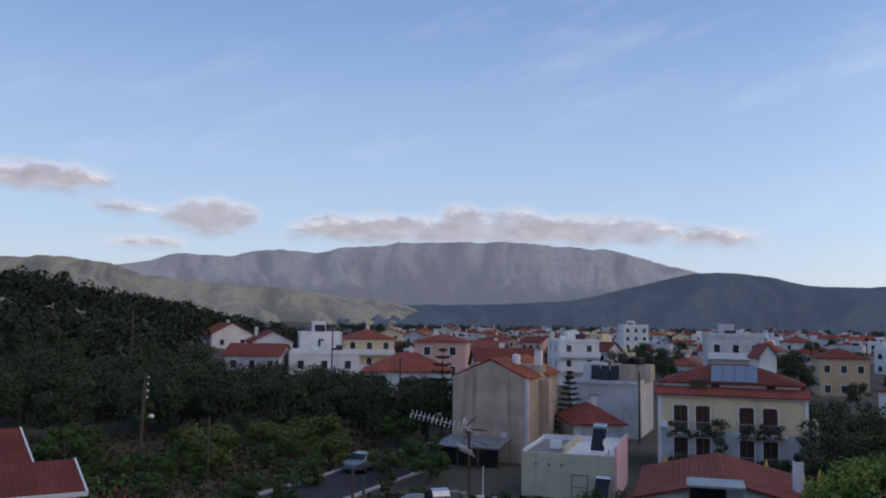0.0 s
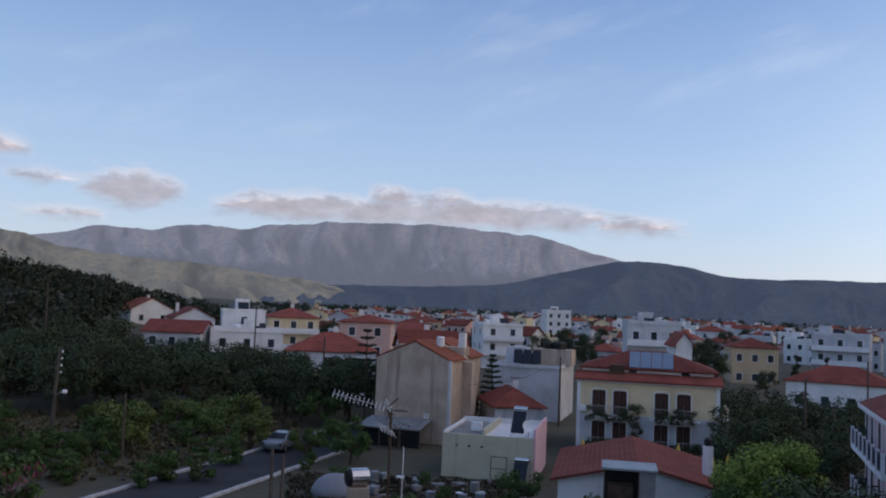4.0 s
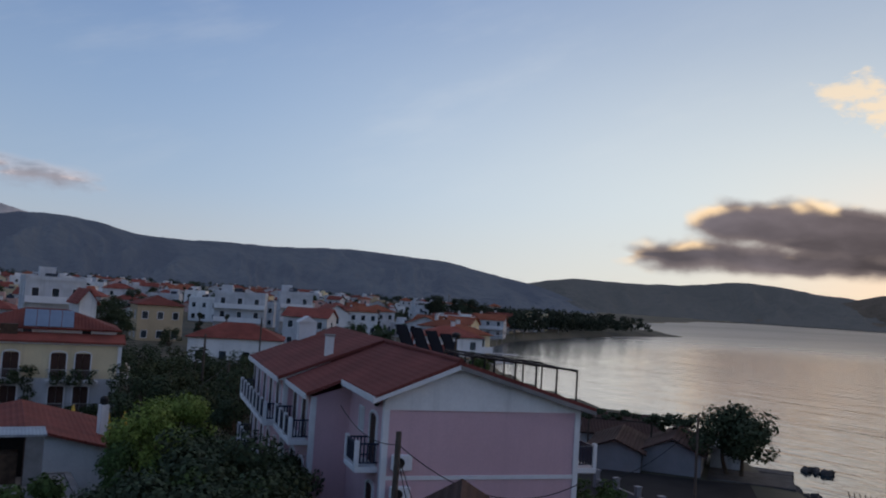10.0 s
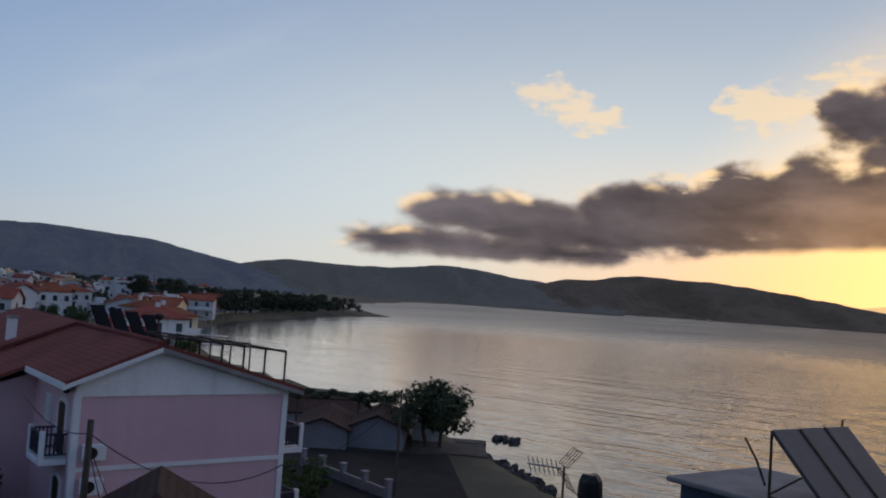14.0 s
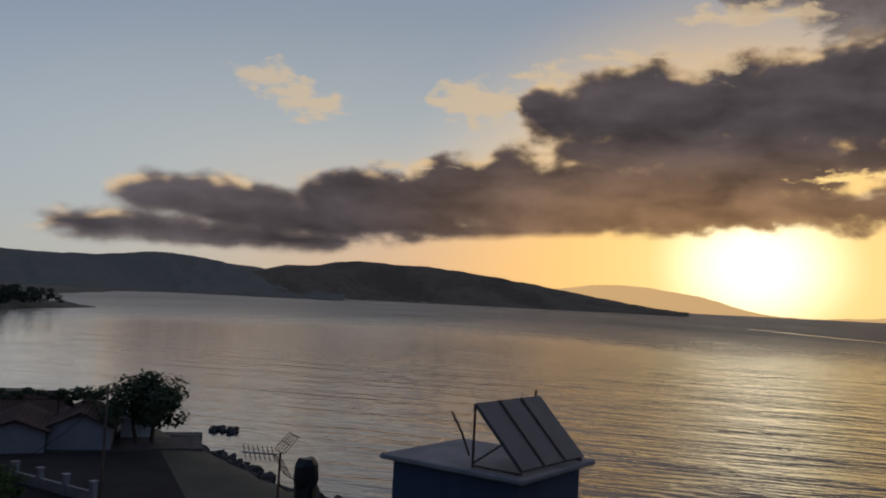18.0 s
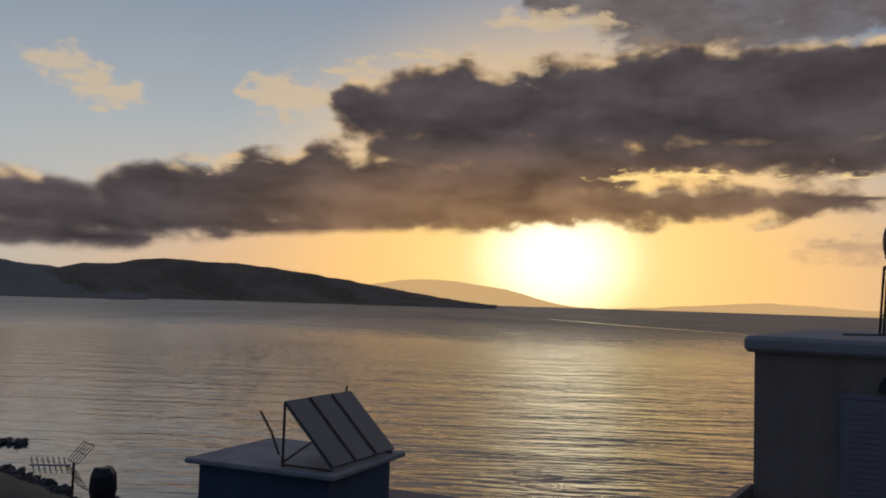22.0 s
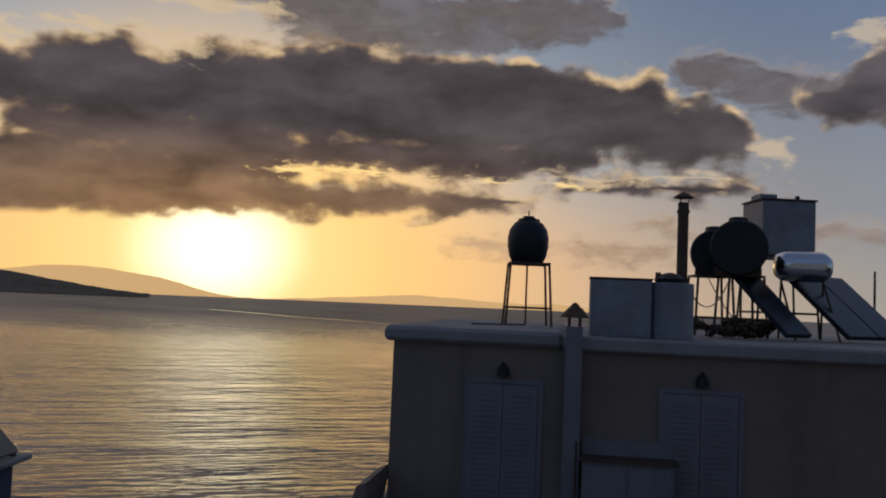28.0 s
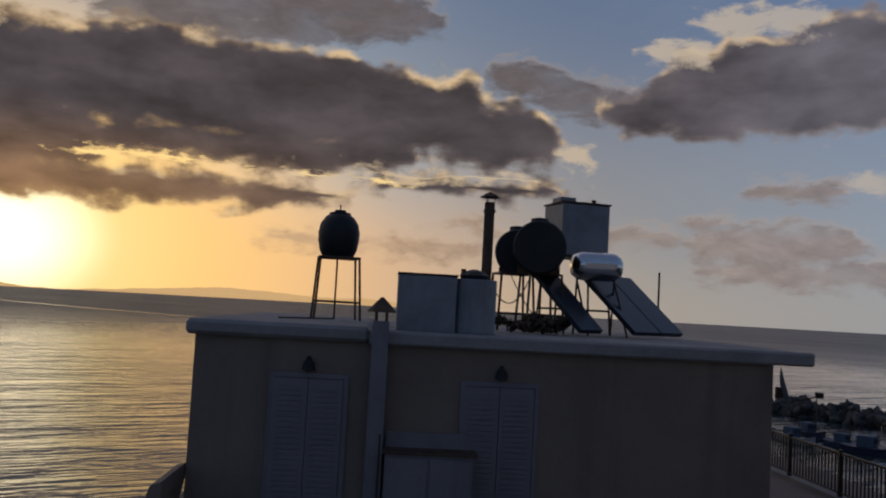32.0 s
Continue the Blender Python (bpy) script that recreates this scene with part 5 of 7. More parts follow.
def concrete_house():
    t = thing("house", pose(1.23, 78.0, 1.2, 0, 0, -20.8), "tall narrow house of bare stained render with a red tiled roof", "house")
    w, d, e, r = 6.7, 12.5, 7.6, 9.2
    bm = boxed(0, w, 0, d, 0, e)
    prism(bm, [(0, e), (w, e), (w * 0.52, r - 0.1)], 0, d)
    part("wall", bm, "concrete", t)
    bm = prism(bmesh.new(), [(-0.15, e - 0.05), (w * 0.52, r - 0.02), (w + 0.25, e - 0.1), (w + 0.25, e + 0.04), (w * 0.52, r + 0.12), (-0.15, e + 0.09)], 0.05, 5.2)
    part("roof", bm, "roof_orange", t)
    bm = prism(bmesh.new(), [(-0.15, e - 0.05), (w * 0.52, r - 0.02), (w + 0.25, e - 0.1), (w + 0.25, e + 0.04), (w * 0.52, r + 0.12), (-0.15, e + 0.09)], 7.2, d + 0.2)
    part("roof", bm, "roof_orange", t)
    part("roof_slab", boxed(0, w, 5.2, 7.2, e + 0.2, r - 0.6), "concrete", t)
    part("pilaster", boxed(w, w + 0.25, -0.02, 0.35, 0, e), "grey_white", t)
    part("pilaster", boxed(w, w + 0.9, 5.0, 7.0, 0, e - 0.3), "concrete", t)
    ch = part("chimney", boxed(w - 0.6, w, 5.4, 6.2, e, e + 2.4), "white", t)
    part("chimney_cap", boxed(w - 0.7, w + 0.1, 5.3, 6.3, e + 2.4, e + 2.5), "slab", ch)
    tk = part("roof_tank", lathe(bmesh.new(), [(0.35, 0), (0.38, 0.1), (0.38, 0.85), (0.25, 0.95)], 14), "white_paint", t)
    tk.location = (w - 1.9, 3.8, r - 0.55)
    put("window", window_mesh(0.18, 0.18, "plain"), t, pose(w * 0.72, 0, 2.6))
    # lean-to shelter at its foot
    s = thing("lean_to", pose(1.23, 78.0, 1.2, 0, 0, -20.8), "dark lean-to with a pale tin roof against the house", "shelter")
    part("roof", prism(bmesh.new(), [(-3.6, 1.9), (-0.02, 2.35), (-0.02, 2.43), (-3.6, 1.98)], -0.2, 5.4), "tin", s).matrix_local = pose(0, 0, 0, 0, 0, 90) @ Matrix.Diagonal((1, -1, 1, 1))
    for x in (-0.1, 1.7, 3.5, 5.3):
        part("post", boxed(x, x + 0.1, -3.5, -3.4, 0, 1.95), "pole", s)
    part("back_sheet", boxed(0.0, 5.2, -3.0, -2.95, 0, 1.75), "black", s)


concrete_house()


def yellow_annex():
    m = pose(*P(5.45, 62.2, 1.3), 0, 0, -17.5)
    t = thing("annex", m, "low pale yellow building with a white terrace and pink side wall", "building")
    w, d, h = 6.5, 8.0, 3.15
    part("wall", boxed(0, w, 0, d, 0, h), "yellow", t)
    part("side_wall", boxed(w, w + 0.15, 0.1, d, 0, h + 0.75), "pink", t)
    part("terrace_floor", boxed(3.0, w, 0.25, d - 0.2, h, h + 0.04), "white", t)
    part("roof_deck", boxed(0.2, 2.8, 0.25, d - 0.2, h, h + 0.03), "slab", t)
    part("deck_wall", boxed(2.8, 3.0, 0.25, d - 0.2, h, h + 0.5), "yellow", t)
    for a in ((0, w, 0, 0.2, h + 0.12), (0, 0.2, 0.2, d, h + 0.25), (0, w, d - 0.2, d, h + 0.4)):
        part("parapet", boxed(a[0], a[1], a[2], a[3], h, a[4]), "yellow" if a[4] < h + 0.2 else "white", t)
    part("air_conditioner", boxed(1.6, 2.4, 2.4, 2.75, h + 0.05, h + 0.7, bevel=0.03), "white_paint", t)
    for x in (1.0, 1.9, 2.8):
        bm = boxed(x, x + 0.12, -0.12, 0, h - 0.75, h - 0.62)
        part("bracket", bm, "rust", t)
    fr = thing("drying_frame", m @ pose(3.6, -0.5, 0), "thin metal frame leaning by the yellow wall", "frame")
    bm = bmesh.new()
    for x in (0, 1.1):
        tube(bm, (x, 0, 0), (x, 0.2, 1.9), 0.03, seg=6)
    tube(bm, (0, 0.2, 1.9), (1.1, 0.2, 1.9), 0.03, seg=6)
    tube(bm, (0, 0.1, 1.1), (1.1, 0.1, 1.1), 0.03, seg=6)
    part("bars", bm, "rust", fr)
    for x, y, z in ((5.7, -1.6, 0.0), (5.2, 1.0, h + 0.05)):
        s = thing("solar_heater", m @ pose(x, y, z, 0, 0, -6), "solar water heater with a dark collector and steel tank", "solar heater", "solar heaters of the annex")
        part("panel", prism(bmesh.new(), [(-0.48, 0), (0.48, 0), (0.48, 0.08), (-0.48, 0.08)], 0, 1.7), "collector", s).matrix_local = pose(0, 0, 0.25, 58)
        tk = part("tank", tube(bmesh.new(), (-0.5, 1.15, 1.85), (0.5, 1.15, 1.85), 0.2, seg=16), "bright_steel", s)
        for xx in (-0.55, 0.55):
            part("leg", tube(bmesh.new(), (xx, 1.25, 0), (xx, 1.15, 1.7), 0.03, seg=6), "steel", s)
            part("foot", tube(bmesh.new(), (xx, 0.0, 0), (xx, 1.25, 0), 0.03, seg=6), "steel", s)
    ds = thing("satellite_dish", m @ pose(6.0, 0.9, h + 0.05), "white satellite dish on the annex terrace", "dish")
    part("dish", lathe(bmesh.new(), [(0.02, 0.0), (0.25, 0.03), (0.42, 0.1), (0.43, 0.11), (0.25, 0.06), (0.02, 0.03)], 18), "white_paint", ds).matrix_local = pose(0, 0, 0.8, 70, 0, 20)
    part("pole", tube(bmesh.new(), (0, 0.1, 0), (0, 0.1, 0.85), 0.03, seg=6), "steel", ds)


yellow_annex()


# ---- tavern with a red roof and its yard ----
house(12.9, 22.9, 46.5, 1.5, 4.75, 5.75, 9.5, "gable_front", "white", "low white tavern with a wide red tiled roof", 2, 0, "plain", name="tavern", group="near houses")
cm = thing("chimney_stack", pose(*P(22.4, 50, 4.9)), "white rendered chimney with a dark cowl", "chimney")
part("shaft", boxed(-0.22, 0.22, -0.22, 0.22, -0.5, 1.6, bevel=0.02), "white", cm)
part("cowl", lathe(bmesh.new(), [(0.16, 1.6), (0.22, 1.68), (0.22, 1.95), (0.08, 2.08)], 12), "black", cm)
house(11.5, 22.0, 36, 1.5, 3.8, 4.0, 8.5, "flat", "slab", "flat grey concrete roof of a low yard building", 3, 0, "plain", name="yard_building", group="near houses")
sh = thing("roof_shack", pose(*P(17.6, 43.2, 4.0), 0, 0, -16), "open-fronted tin shack with a blue-grey roof", "shack")
part("roof", boxed(-1.3, 1.3, -1.1, 1.1, 2.15, 2.25), "tin", sh)
part("side_sheet", boxed(0.45, 1.2, -1.0, -0.92, 0, 2.14), "slab", sh)
part("back_sheet", boxed(-1.2, 1.2, 0.9, 1.0, 0, 2.14), "black", sh)
for x in (-1.2, 0.4):
    part("post", boxed(x, x + 0.08, -1.0, -0.92, 0, 2.14), "rust", sh)
part("crate", boxed(-1.0, 0.2, -0.6, 0.6, 0, 1.3), "rust", sh)
ty = thing("tyre", pose(*P(13.3, 40.5, 4.0)), "black rubber tyre lying on the flat roof", "tyre")
bm = bmesh.new()
for i in range(20):
    a0, a1 = i * math.pi / 10, (i + 1) * math.pi / 10
    tube(bm, (0.6 * math.cos(a0), 0.6 * math.sin(a0), 0.14), (0.6 * math.cos(a1), 0.6 * math.sin(a1), 0.14), 0.16, seg=8, caps=False)
part("ring", bm, "black", ty)
for i, (h, d, a) in enumerate(((12.2, 41, 10), (14.6, 39.6, 15), (16.2, 40.8, 5), (15.0, 42.6, 80))):
    pk = thing("plank", pose(*P(h, d, 4.0), 0, 0, a), "whitewashed timber plank lying on the flat roof", "plank", "planks on the yard roof")
    part("board", boxed(-0.08, 0.08, -1.4, 1.4, 0.0, 0.06), "white_paint", pk)
for h, d in ((14.6, 62), (16.7, 62.5), (18.6, 63), (20.6, 63), (22.6, 61), (23.6, 60)):
    u = thing("parasol", pose(*P(h, d, 1.5)), "closed yellow canvas parasol in the tavern garden", "parasol", "closed parasols")
    part("pole", tube(bmesh.new(), (0, 0, 0), (0, 0, 3.2), 0.035, seg=6), "steel", u)
    part("canopy", lathe(bmesh.new(), [(0.3, 1.6), (0.26, 2.0), (0.16, 2.7), (0.04, 3.15)], 10), "umbrella", u)
house(8.2, 11.4, 80, 1.5, 4.6, 6.2, 8.0, "hip", "grey_white", "low house with a red tiled hip roof behind the annex", 12, 0, "plain", group="near houses")
house(-34.0, -22.6, 49, 1.5, 4.5, 5.5, 7.0, "gable_side", "ochre", "ochre house wing with a red tiled roof and white eaves", 4, 5, "brown", "roof", group="near houses", name="cottage")
house(-37.5, -25.6, 54.2, 1.5, 5.2, 6.7, 7.0, "gable_side", "white", "white house with a red roof and a white gable edge", 6, 0, "plain", "roof", group="near houses", name="cottage")
house(40.6, 50.6, 21.5, 1.5, 6.1, 8.0, 7.0, "hip", "white", "small house with a dark brown pointed tiled roof", 0, 0, "plain", "roof_brown", group="near houses", name="cottage")
house(-7.0, 7.5, 23.0, 1.5, 5.2, 5.5, 9.0, "flat", "slab", "low grey flat-roofed house below the viewpoint", 0, 0, "plain", group="near houses", name="cottage")

# ---- road, kerbs and car ----
ROAD = pose(-12.8, 59.6, 1.52, 0, 0, -23.0)
rd = thing("road", ROAD, "narrow grey asphalt street with pale kerbs", "road", kind="structure")
part("carriageway", boxed(0.3, 6.0, -40, 75, -0.15, 0.0), "asphalt", rd)
kb = boxed(-0.14, 0.14, -0.49, 0.49, -0.1, 0.16, bevel=0.02)
kerb_mesh = bpy.data.meshes.new("kerb_stone")
kb.to_mesh(kerb_mesh)
kb.free()
kerb_mesh.materials.append(M["kerb"])
for side in (0.15, 6.15):
    for i in range(75):
        put("kerb_stone", kerb_mesh, rd, pose(side + rnd(-0.015, 0.015), -12 + i, rnd(-0.02, 0.02), 0, 0, rnd(-0.6, 0.6)))


def make_car(m, label, paint="car"):
    c = thing("car", m, label, "car")
    prof = [(-2.0, 0.35), (-2.05, 0.75), (-1.9, 0.95), (-1.2, 1.0), (-0.6, 1.42), (0.7, 1.46), (1.5, 1.0), (1.95, 0.92), (2.05, 0.6), (2.0, 0.35)]
    bm = bmesh.new()
    a = [bm.verts.new((-0.82 + (0.12 if z > 1.1 else 0), y, z)) for y, z in prof]
    b = [bm.verts.new((0.82 - (0.12 if z > 1.1 else 0), y, z)) for y, z in prof]
    bm.faces.new(a), bm.faces.new(list(reversed(b)))
    for i in range(len(prof)):
        j = (i + 1) % len(prof)
        bm.faces.new((a[j], a[i], b[i], b[j]))
    bmesh.ops.recalc_face_normals(bm, faces=bm.faces)
    bmesh.ops.bevel(bm, geom=bm.edges[:], offset=0.05, segments=2, affect="EDGES")
    body = part("body", bm, paint, c, smooth=False)
    for s in (-1, 1):
        bm = bmesh.new()
        vs = [bm.verts.new((s * (0.835 - (0.1 if z > 1.2 else 0)), y, z)) for y, z in ((-1.05, 1.03), (-0.55, 1.36), (0.62, 1.39), (1.25, 1.03))]
        bm.faces.new(vs)
        bmesh.ops.solidify(bm, geom=bm.faces[:], thickness=0.03)
        part("side_window", bm, "glass", c)
    for y0, z0, y1, z1, n in ((-1.2, 1.02, -0.62, 1.4, "windscreen"), (1.48, 1.02, 0.74, 1.44, "rear_window")):
        bm = bmesh.new()
        bm.faces.new([bm.verts.new(p) for p in ((-0.68, y0, z0 + 0.02), (0.68, y0, z0 + 0.02), (0.6, y1, z1 + 0.02), (-0.6, y1, z1 + 0.02))])
        bmesh.ops.solidify(bm, geom=bm.faces[:], thickness=0.03)
        part(n, bm, "glass", c)
    for x in (-0.75, 0.75):
        for y in (-1.25, 1.3):
            wh = part("wheel", tube(bmesh.new(), (x - 0.1, y, 0.31), (x + 0.1, y, 0.31), 0.31, seg=18), "black", c)
            part("rim", tube(bmesh.new(), (x - 0.11, y, 0.31), (x + 0.11, y, 0.31), 0.18, seg=14), "steel", wh)
        part("headlight", boxed(x - 0.15, x + 0.15, -2.07, -1.98, 0.68, 0.84, bevel=0.02), "glass", c)
        part("tail_light", boxed(x - 0.1, x + 0.1, 1.98, 2.07, 0.72, 0.92, bevel=0.02), "roof", c)
    return c


make_car(ROAD @ pose(1.6, 13.2, 0.0, 0, 0, 3), "silver hatchback parked against the kerb of the street")
make_car(pose(*P(29.6, 54.0, 1.5), 0, 0, 20), "dark car parked under the trees", "black")
make_car(pose(*P(30.3, 88.0, 1.5), 0, 0, -60), "white car parked by the low wall", "white_paint")
for h, d, z, s in ((30.9, 92, 1.5, 3.4), (31.4, 99, 1.5, 3.0)):
    v = thing("boat_trailer", pose(*P(h, d, z), 0, 0, 30), "white covered boat standing on trestles ashore", "boat", "boats ashore")
    part("hull", prism(bmesh.new(), [(-0.9, 0.7), (-0.5, 0.2), (0.5, 0.2), (0.9, 0.7), (0.7, 1.1), (-0.7, 1.1)], -s, s), "white_paint", v)
    part("trestle", boxed(-0.6, 0.6, -0.2, 0.2, 0, 0.25), "rust", v)

# ---- poles and wires ----


def pole(x, y, z0, z1, r, label, lean=0.0, arms=0, lamp=False):
    p = thing("utility_pole", pose(x, y, z0, 0, lean, 0), label, "pole", "utility poles")
    part("shaft", tube(bmesh.new(), (0, 0, -0.3), (0, 0, z1 - z0), r, r * 0.72, 10), "pole", p)
    for k in range(arms):
        z = z1 - z0 - 0.35 - 0.55 * k
        ins = part("insulator", lathe(bmesh.new(), [(0.03, 0), (0.08, 0.03), (0.08, 0.12), (0.04, 0.2)], 10), "white_paint", p)
        ins.location = (r + 0.1, -0.05, z)
        part("pin", tube(bmesh.new(), (0, 0, z), (r + 0.1, -0.05, z), 0.02, seg=5), "rust", ins).matrix_parent_inverse = ins.matrix_basis.inverted()
    if lamp:
        arm = part("lamp_arm", tube(bmesh.new(), (0, 0, lamp - z0 - 0.35), (0.75, -0.6, lamp - z0), 0.035, seg=6), "steel", p)
        part("lamp_head", lathe(bmesh.new(), [(0.06, 0), (0.2, 0.05), (0.24, 0.18), (0.12, 0.32)], 12), "white_paint", arm).location = (0.95, -0.7, lamp - z0 - 0.12)
    return p


pole(-24.6, 71.9, 1.5, 9.0, 0.17, "weathered wooden utility pole with white insulators and a street lamp", 2.0, 4, 5.6)
pole(-16.8, 63.8, 1.5, 6.4, 0.10, "thin wooden utility pole beside the road")
for h, d, top in ((-19.6, 118, 14.6), (-23.8, 150, 11.9), (-7.1, 128, 13.3), (-2.6, 104, 9.4), (13.0, 92, 8.8), (28.0, 84, 8.5), (29.6, 78, 6.6), (31.4, 118, 9.0), (43.5, 250, 14.0)):
    q = P(h, d)
    pole(q.x, q.y, ground_z(q.x, q.y), top, 0.13, "slim wooden utility pole among the houses")
near_pole = P(41.1, 27.4)
pole(near_pole.x, near_pole.y, 1.5, 9.15, 0.13, "dark wooden utility pole in front of the pink hotel", 0.6)
shore_pole = Vector((44.9, 25.8, 0))
pole(shore_pole.x, shore_pole.y, 1.5, 7.75, 0.09, "slim dark utility pole at the shore")
wires = thing("overhead_wires", Matrix(), "thin dark overhead wires strung between the poles", "wires", kind="stuff")
bm = bmesh.new()
wire(bm, (-24.6, 71.9, 5.2), (-16.8, 63.8, 6.3), 0.5, 0.02)
wire(bm, (-24.6, 71.9, 5.2), (-60, 66, 5.6), 0.9, 0.02)
wire(bm, (-16.8, 63.8, 6.3), (-2, 70, 4.5), 0.8, 0.015)
wire(bm, (-24.4, 71.9, 8.8), (-27.2, 72.5, 3.0), 0.0, 0.02)
wire(bm, (near_pole.x, near_pole.y, 8.8), P(53.2, 33, 6.9), 1.1, 0.022)
wire(bm, (near_pole.x, near_pole.y, 8.75), P(37.2, 34, 9.0), 0.4, 0.018)
wire(bm, (near_pole.x, near_pole.y, 8.7), P(42.6, 30, 6.2), 0.1, 0.016)
wire(bm, (near_pole.x, near_pole.y, 8.7), P(42.4, 25.5, 7.0), 0.1, 0.016)
wire(bm, (shore_pole.x, shore_pole.y, 7.2), P(54, 50, 3.5), 0.6, 0.018)
wire(bm, P(13.0, 92, 8.6), P(7, 70, 7.4), 0.8, 0.018)
wire(bm, P(29.6, 78, 6.4), P(24.5, 62, 5.0), 0.8, 0.018)
part("cables", bm, "black", wires)


def yagi(m, label, length=1.8, n=9, rods="white_paint"):
    """A television aerial: a boom with cross rods and a mesh reflector."""
    a = thing("aerial", m, label, "aerial", "television aerials")
    part("boom", tube(bmesh.new(), (0, 0, 0), (-length, 0, 0), 0.02, seg=6), "steel", a)
    for i in range(n):
        x = -0.1 - (length - 0.15) * i / (n - 1)
        bm = tube(bmesh.new(), (x, -0.18, -0.12), (x, 0, 0), 0.011, seg=4)
        tube(bm, (x, 0, 0), (x, 0.18, 0.12), 0.011, seg=4)
        part("rod", bm, rods, a)
    for s in (-1, 1):
        for k in range(5):
            y = -0.3 + 0.15 * k
            part("reflector_rod", tube(bmesh.new(), (0.02, y, 0.06 * s), (0.28, y, 0.42 * s), 0.009, seg=4), "rust", a)
        for e in (0.0, 0.5, 1.0):
            part("reflector_rail", tube(bmesh.new(), (0.02 + 0.26 * e, -0.3, (0.06 + 0.36 * e) * s), (0.02 + 0.26 * e, 0.3, (0.06 + 0.36 * e) * s), 0.009, seg=4), "rust", a)
    return a


mast = thing("aerial_mast", pose(*P(2.05, 30.0, 5.2)), "thin dark mast carrying aerials on the flat roof", "mast")
part("shaft", tube(bmesh.new(), (0, 0, 0), (-0.02, 0, 4.75), 0.045, 0.04, 8), "rust", mast)
yagi(pose(*P(1.75, 29.8, 9.98), 0, 13, -4), "long pale television aerial on a thin mast", 1.95, 13)
yagi(pose(*P(2.3, 30.0, 9.1), 10, 20, 50), "short bent television aerial on a thin mast", 0.9, 5)
yagi(pose(*P(2.1, 30.0, 9.85), 0, 55, 20), "small tilted television aerial on a thin mast", 0.5, 4)
m2 = thing("aerial_mast", pose(*P(2.95, 28.5, 5.2)), "pale bent pipe mast with a hanging white cable", "mast")
part("shaft", tube(bmesh.new(), (0, 0, 0), (0, 0, 3.7), 0.014, seg=6), "white_paint", m2)
for h, z in ((-5.5, 8.35), (-4.9, 8.1)):
    ps = thing("post", pose(*P(h, 31, 5.2)), "dark leaning timber post", "post", "dark posts")
    part("shaft", tube(bmesh.new(), (0, 0, 0), (0.12 * (h + 5.2), 0, z - 5.2), 0.06, seg=7), "pole", ps)

# ---- yard between the flat roof and the annex ----
pier = thing("pier", pose(*P(0.05, 41.0, 1.5)), "square rendered pier with a steel drum on top", "pier")
part("shaft", boxed(-0.5, 0.5, -0.5, 0.5, 0, 3.5, bevel=0.03), "concrete", pier)
dr = thing("water_drum", pose(*P(0.1, 41.0, 5.42), 0, 0, 20), "small steel drum lying on a rendered pier", "drum")
part("barrel", tube(bmesh.new(), (-0.45, 0, 0), (0.4, 0, 0), 0.42, seg=18), "bright_steel", dr)
part("end", tube(bmesh.new(), (-0.62, 0, 0), (-0.45, 0, 0), 0.35, 0.43, seg=18), "black", dr)
tp = thing("tarpaulin", pose(*P(-1.4, 55, 1.5), 0, 0, 15), "pale tarpaulin draped over a rounded heap", "tarpaulin")
part("sheet", lathe(bmesh.new(), [(1.6, 0), (1.5, 0.5), (1.2, 0.95), (0.7, 1.25), (0.1, 1.36)], 24), "shutter_white", tp, smooth=True)
random.seed(21)
JUNK = (("crate", "slab", 0.35, 0.4, 0.45), ("crate", "rust", 0.4, 0.3, 0.5), ("box", "pole", 0.5, 0.3, 0.4), ("crate", "white_paint", 0.3, 0.3, 0.4), ("barrel", "steel", 0.3, 0.3, 0.8), ("crate", "shutter_white", 0.7, 0.4, 0.4), ("box", "rust", 0.6, 0.5, 0.5), ("box", "slab", 0.9, 0.5, 0.35), ("crate", "tin", 0.4, 0.4, 0.9))
for i in range(64):
    nm, mt, a, b, c = random.choice(JUNK)
    q = P(rnd(-1.5, 9.0), rnd(48, 60))
    s = rnd(0.35, 0.75)
    k = thing("scrap_" + nm, pose(q.x, q.y, 1.5, 0, 0, rnd(0, 90)), {"white_paint": "white plastic", "steel": "dull steel", "shutter_white": "pale painted", "rust": "rusty iron", "pole": "brown wooden", "slab": "grey concrete", "tin": "grey tin"}[mt] + f" {nm} lying about in the yard", nm, "yard clutter")
    if nm == "barrel":
        part("body", lathe(bmesh.new(), [(a, 0), (a * 1.04, 0.3 * c), (a, 0.35 * c), (a * 1.04, 0.7 * c), (a, c)], 14), mt, k)
    else:
        part("body", boxed(-a * s, a * s, -b * s, b * s, 0, c * s, bevel=0.04), mt, k)
        part("lid", boxed(-a * s * 1.05, a * s * 1.05, -b * s * 1.05, b * s * 1.05, c * s, c * s + 0.05), mt, k)
for i in range(26):
    q = P(rnd(0, 8.0), rnd(49, 59))
    k = thing("plank", pose(q.x, q.y, 1.5, rnd(-4, 4), rnd(-3, 3), rnd(0, 180)), "weathered board lying in the yard", "plank", "boards in the yard")
    part("board", boxed(-0.09, 0.09, -1.1, 1.1, 0.1, 0.15), random.choice(("shutter_white", "pole", "slab")), k)
grove(["bush"], -3.5, 10, 48, 66, 11, 0.35, 0.9, "yard bushes", 1.2)
grove(["bush", "mid"], -4.5, 0.5, 62, 76, 8, 0.45, 0.7, "yard bushes", 1.5)
grove(["bush"], -30, -8, 56, 74, 34, 0.6, 1.2, "roadside bushes", 1.3)
M["flower"] = leaf_material("pink_oleander_flowers", (0.30, 0.08, 0.15), 0.35)
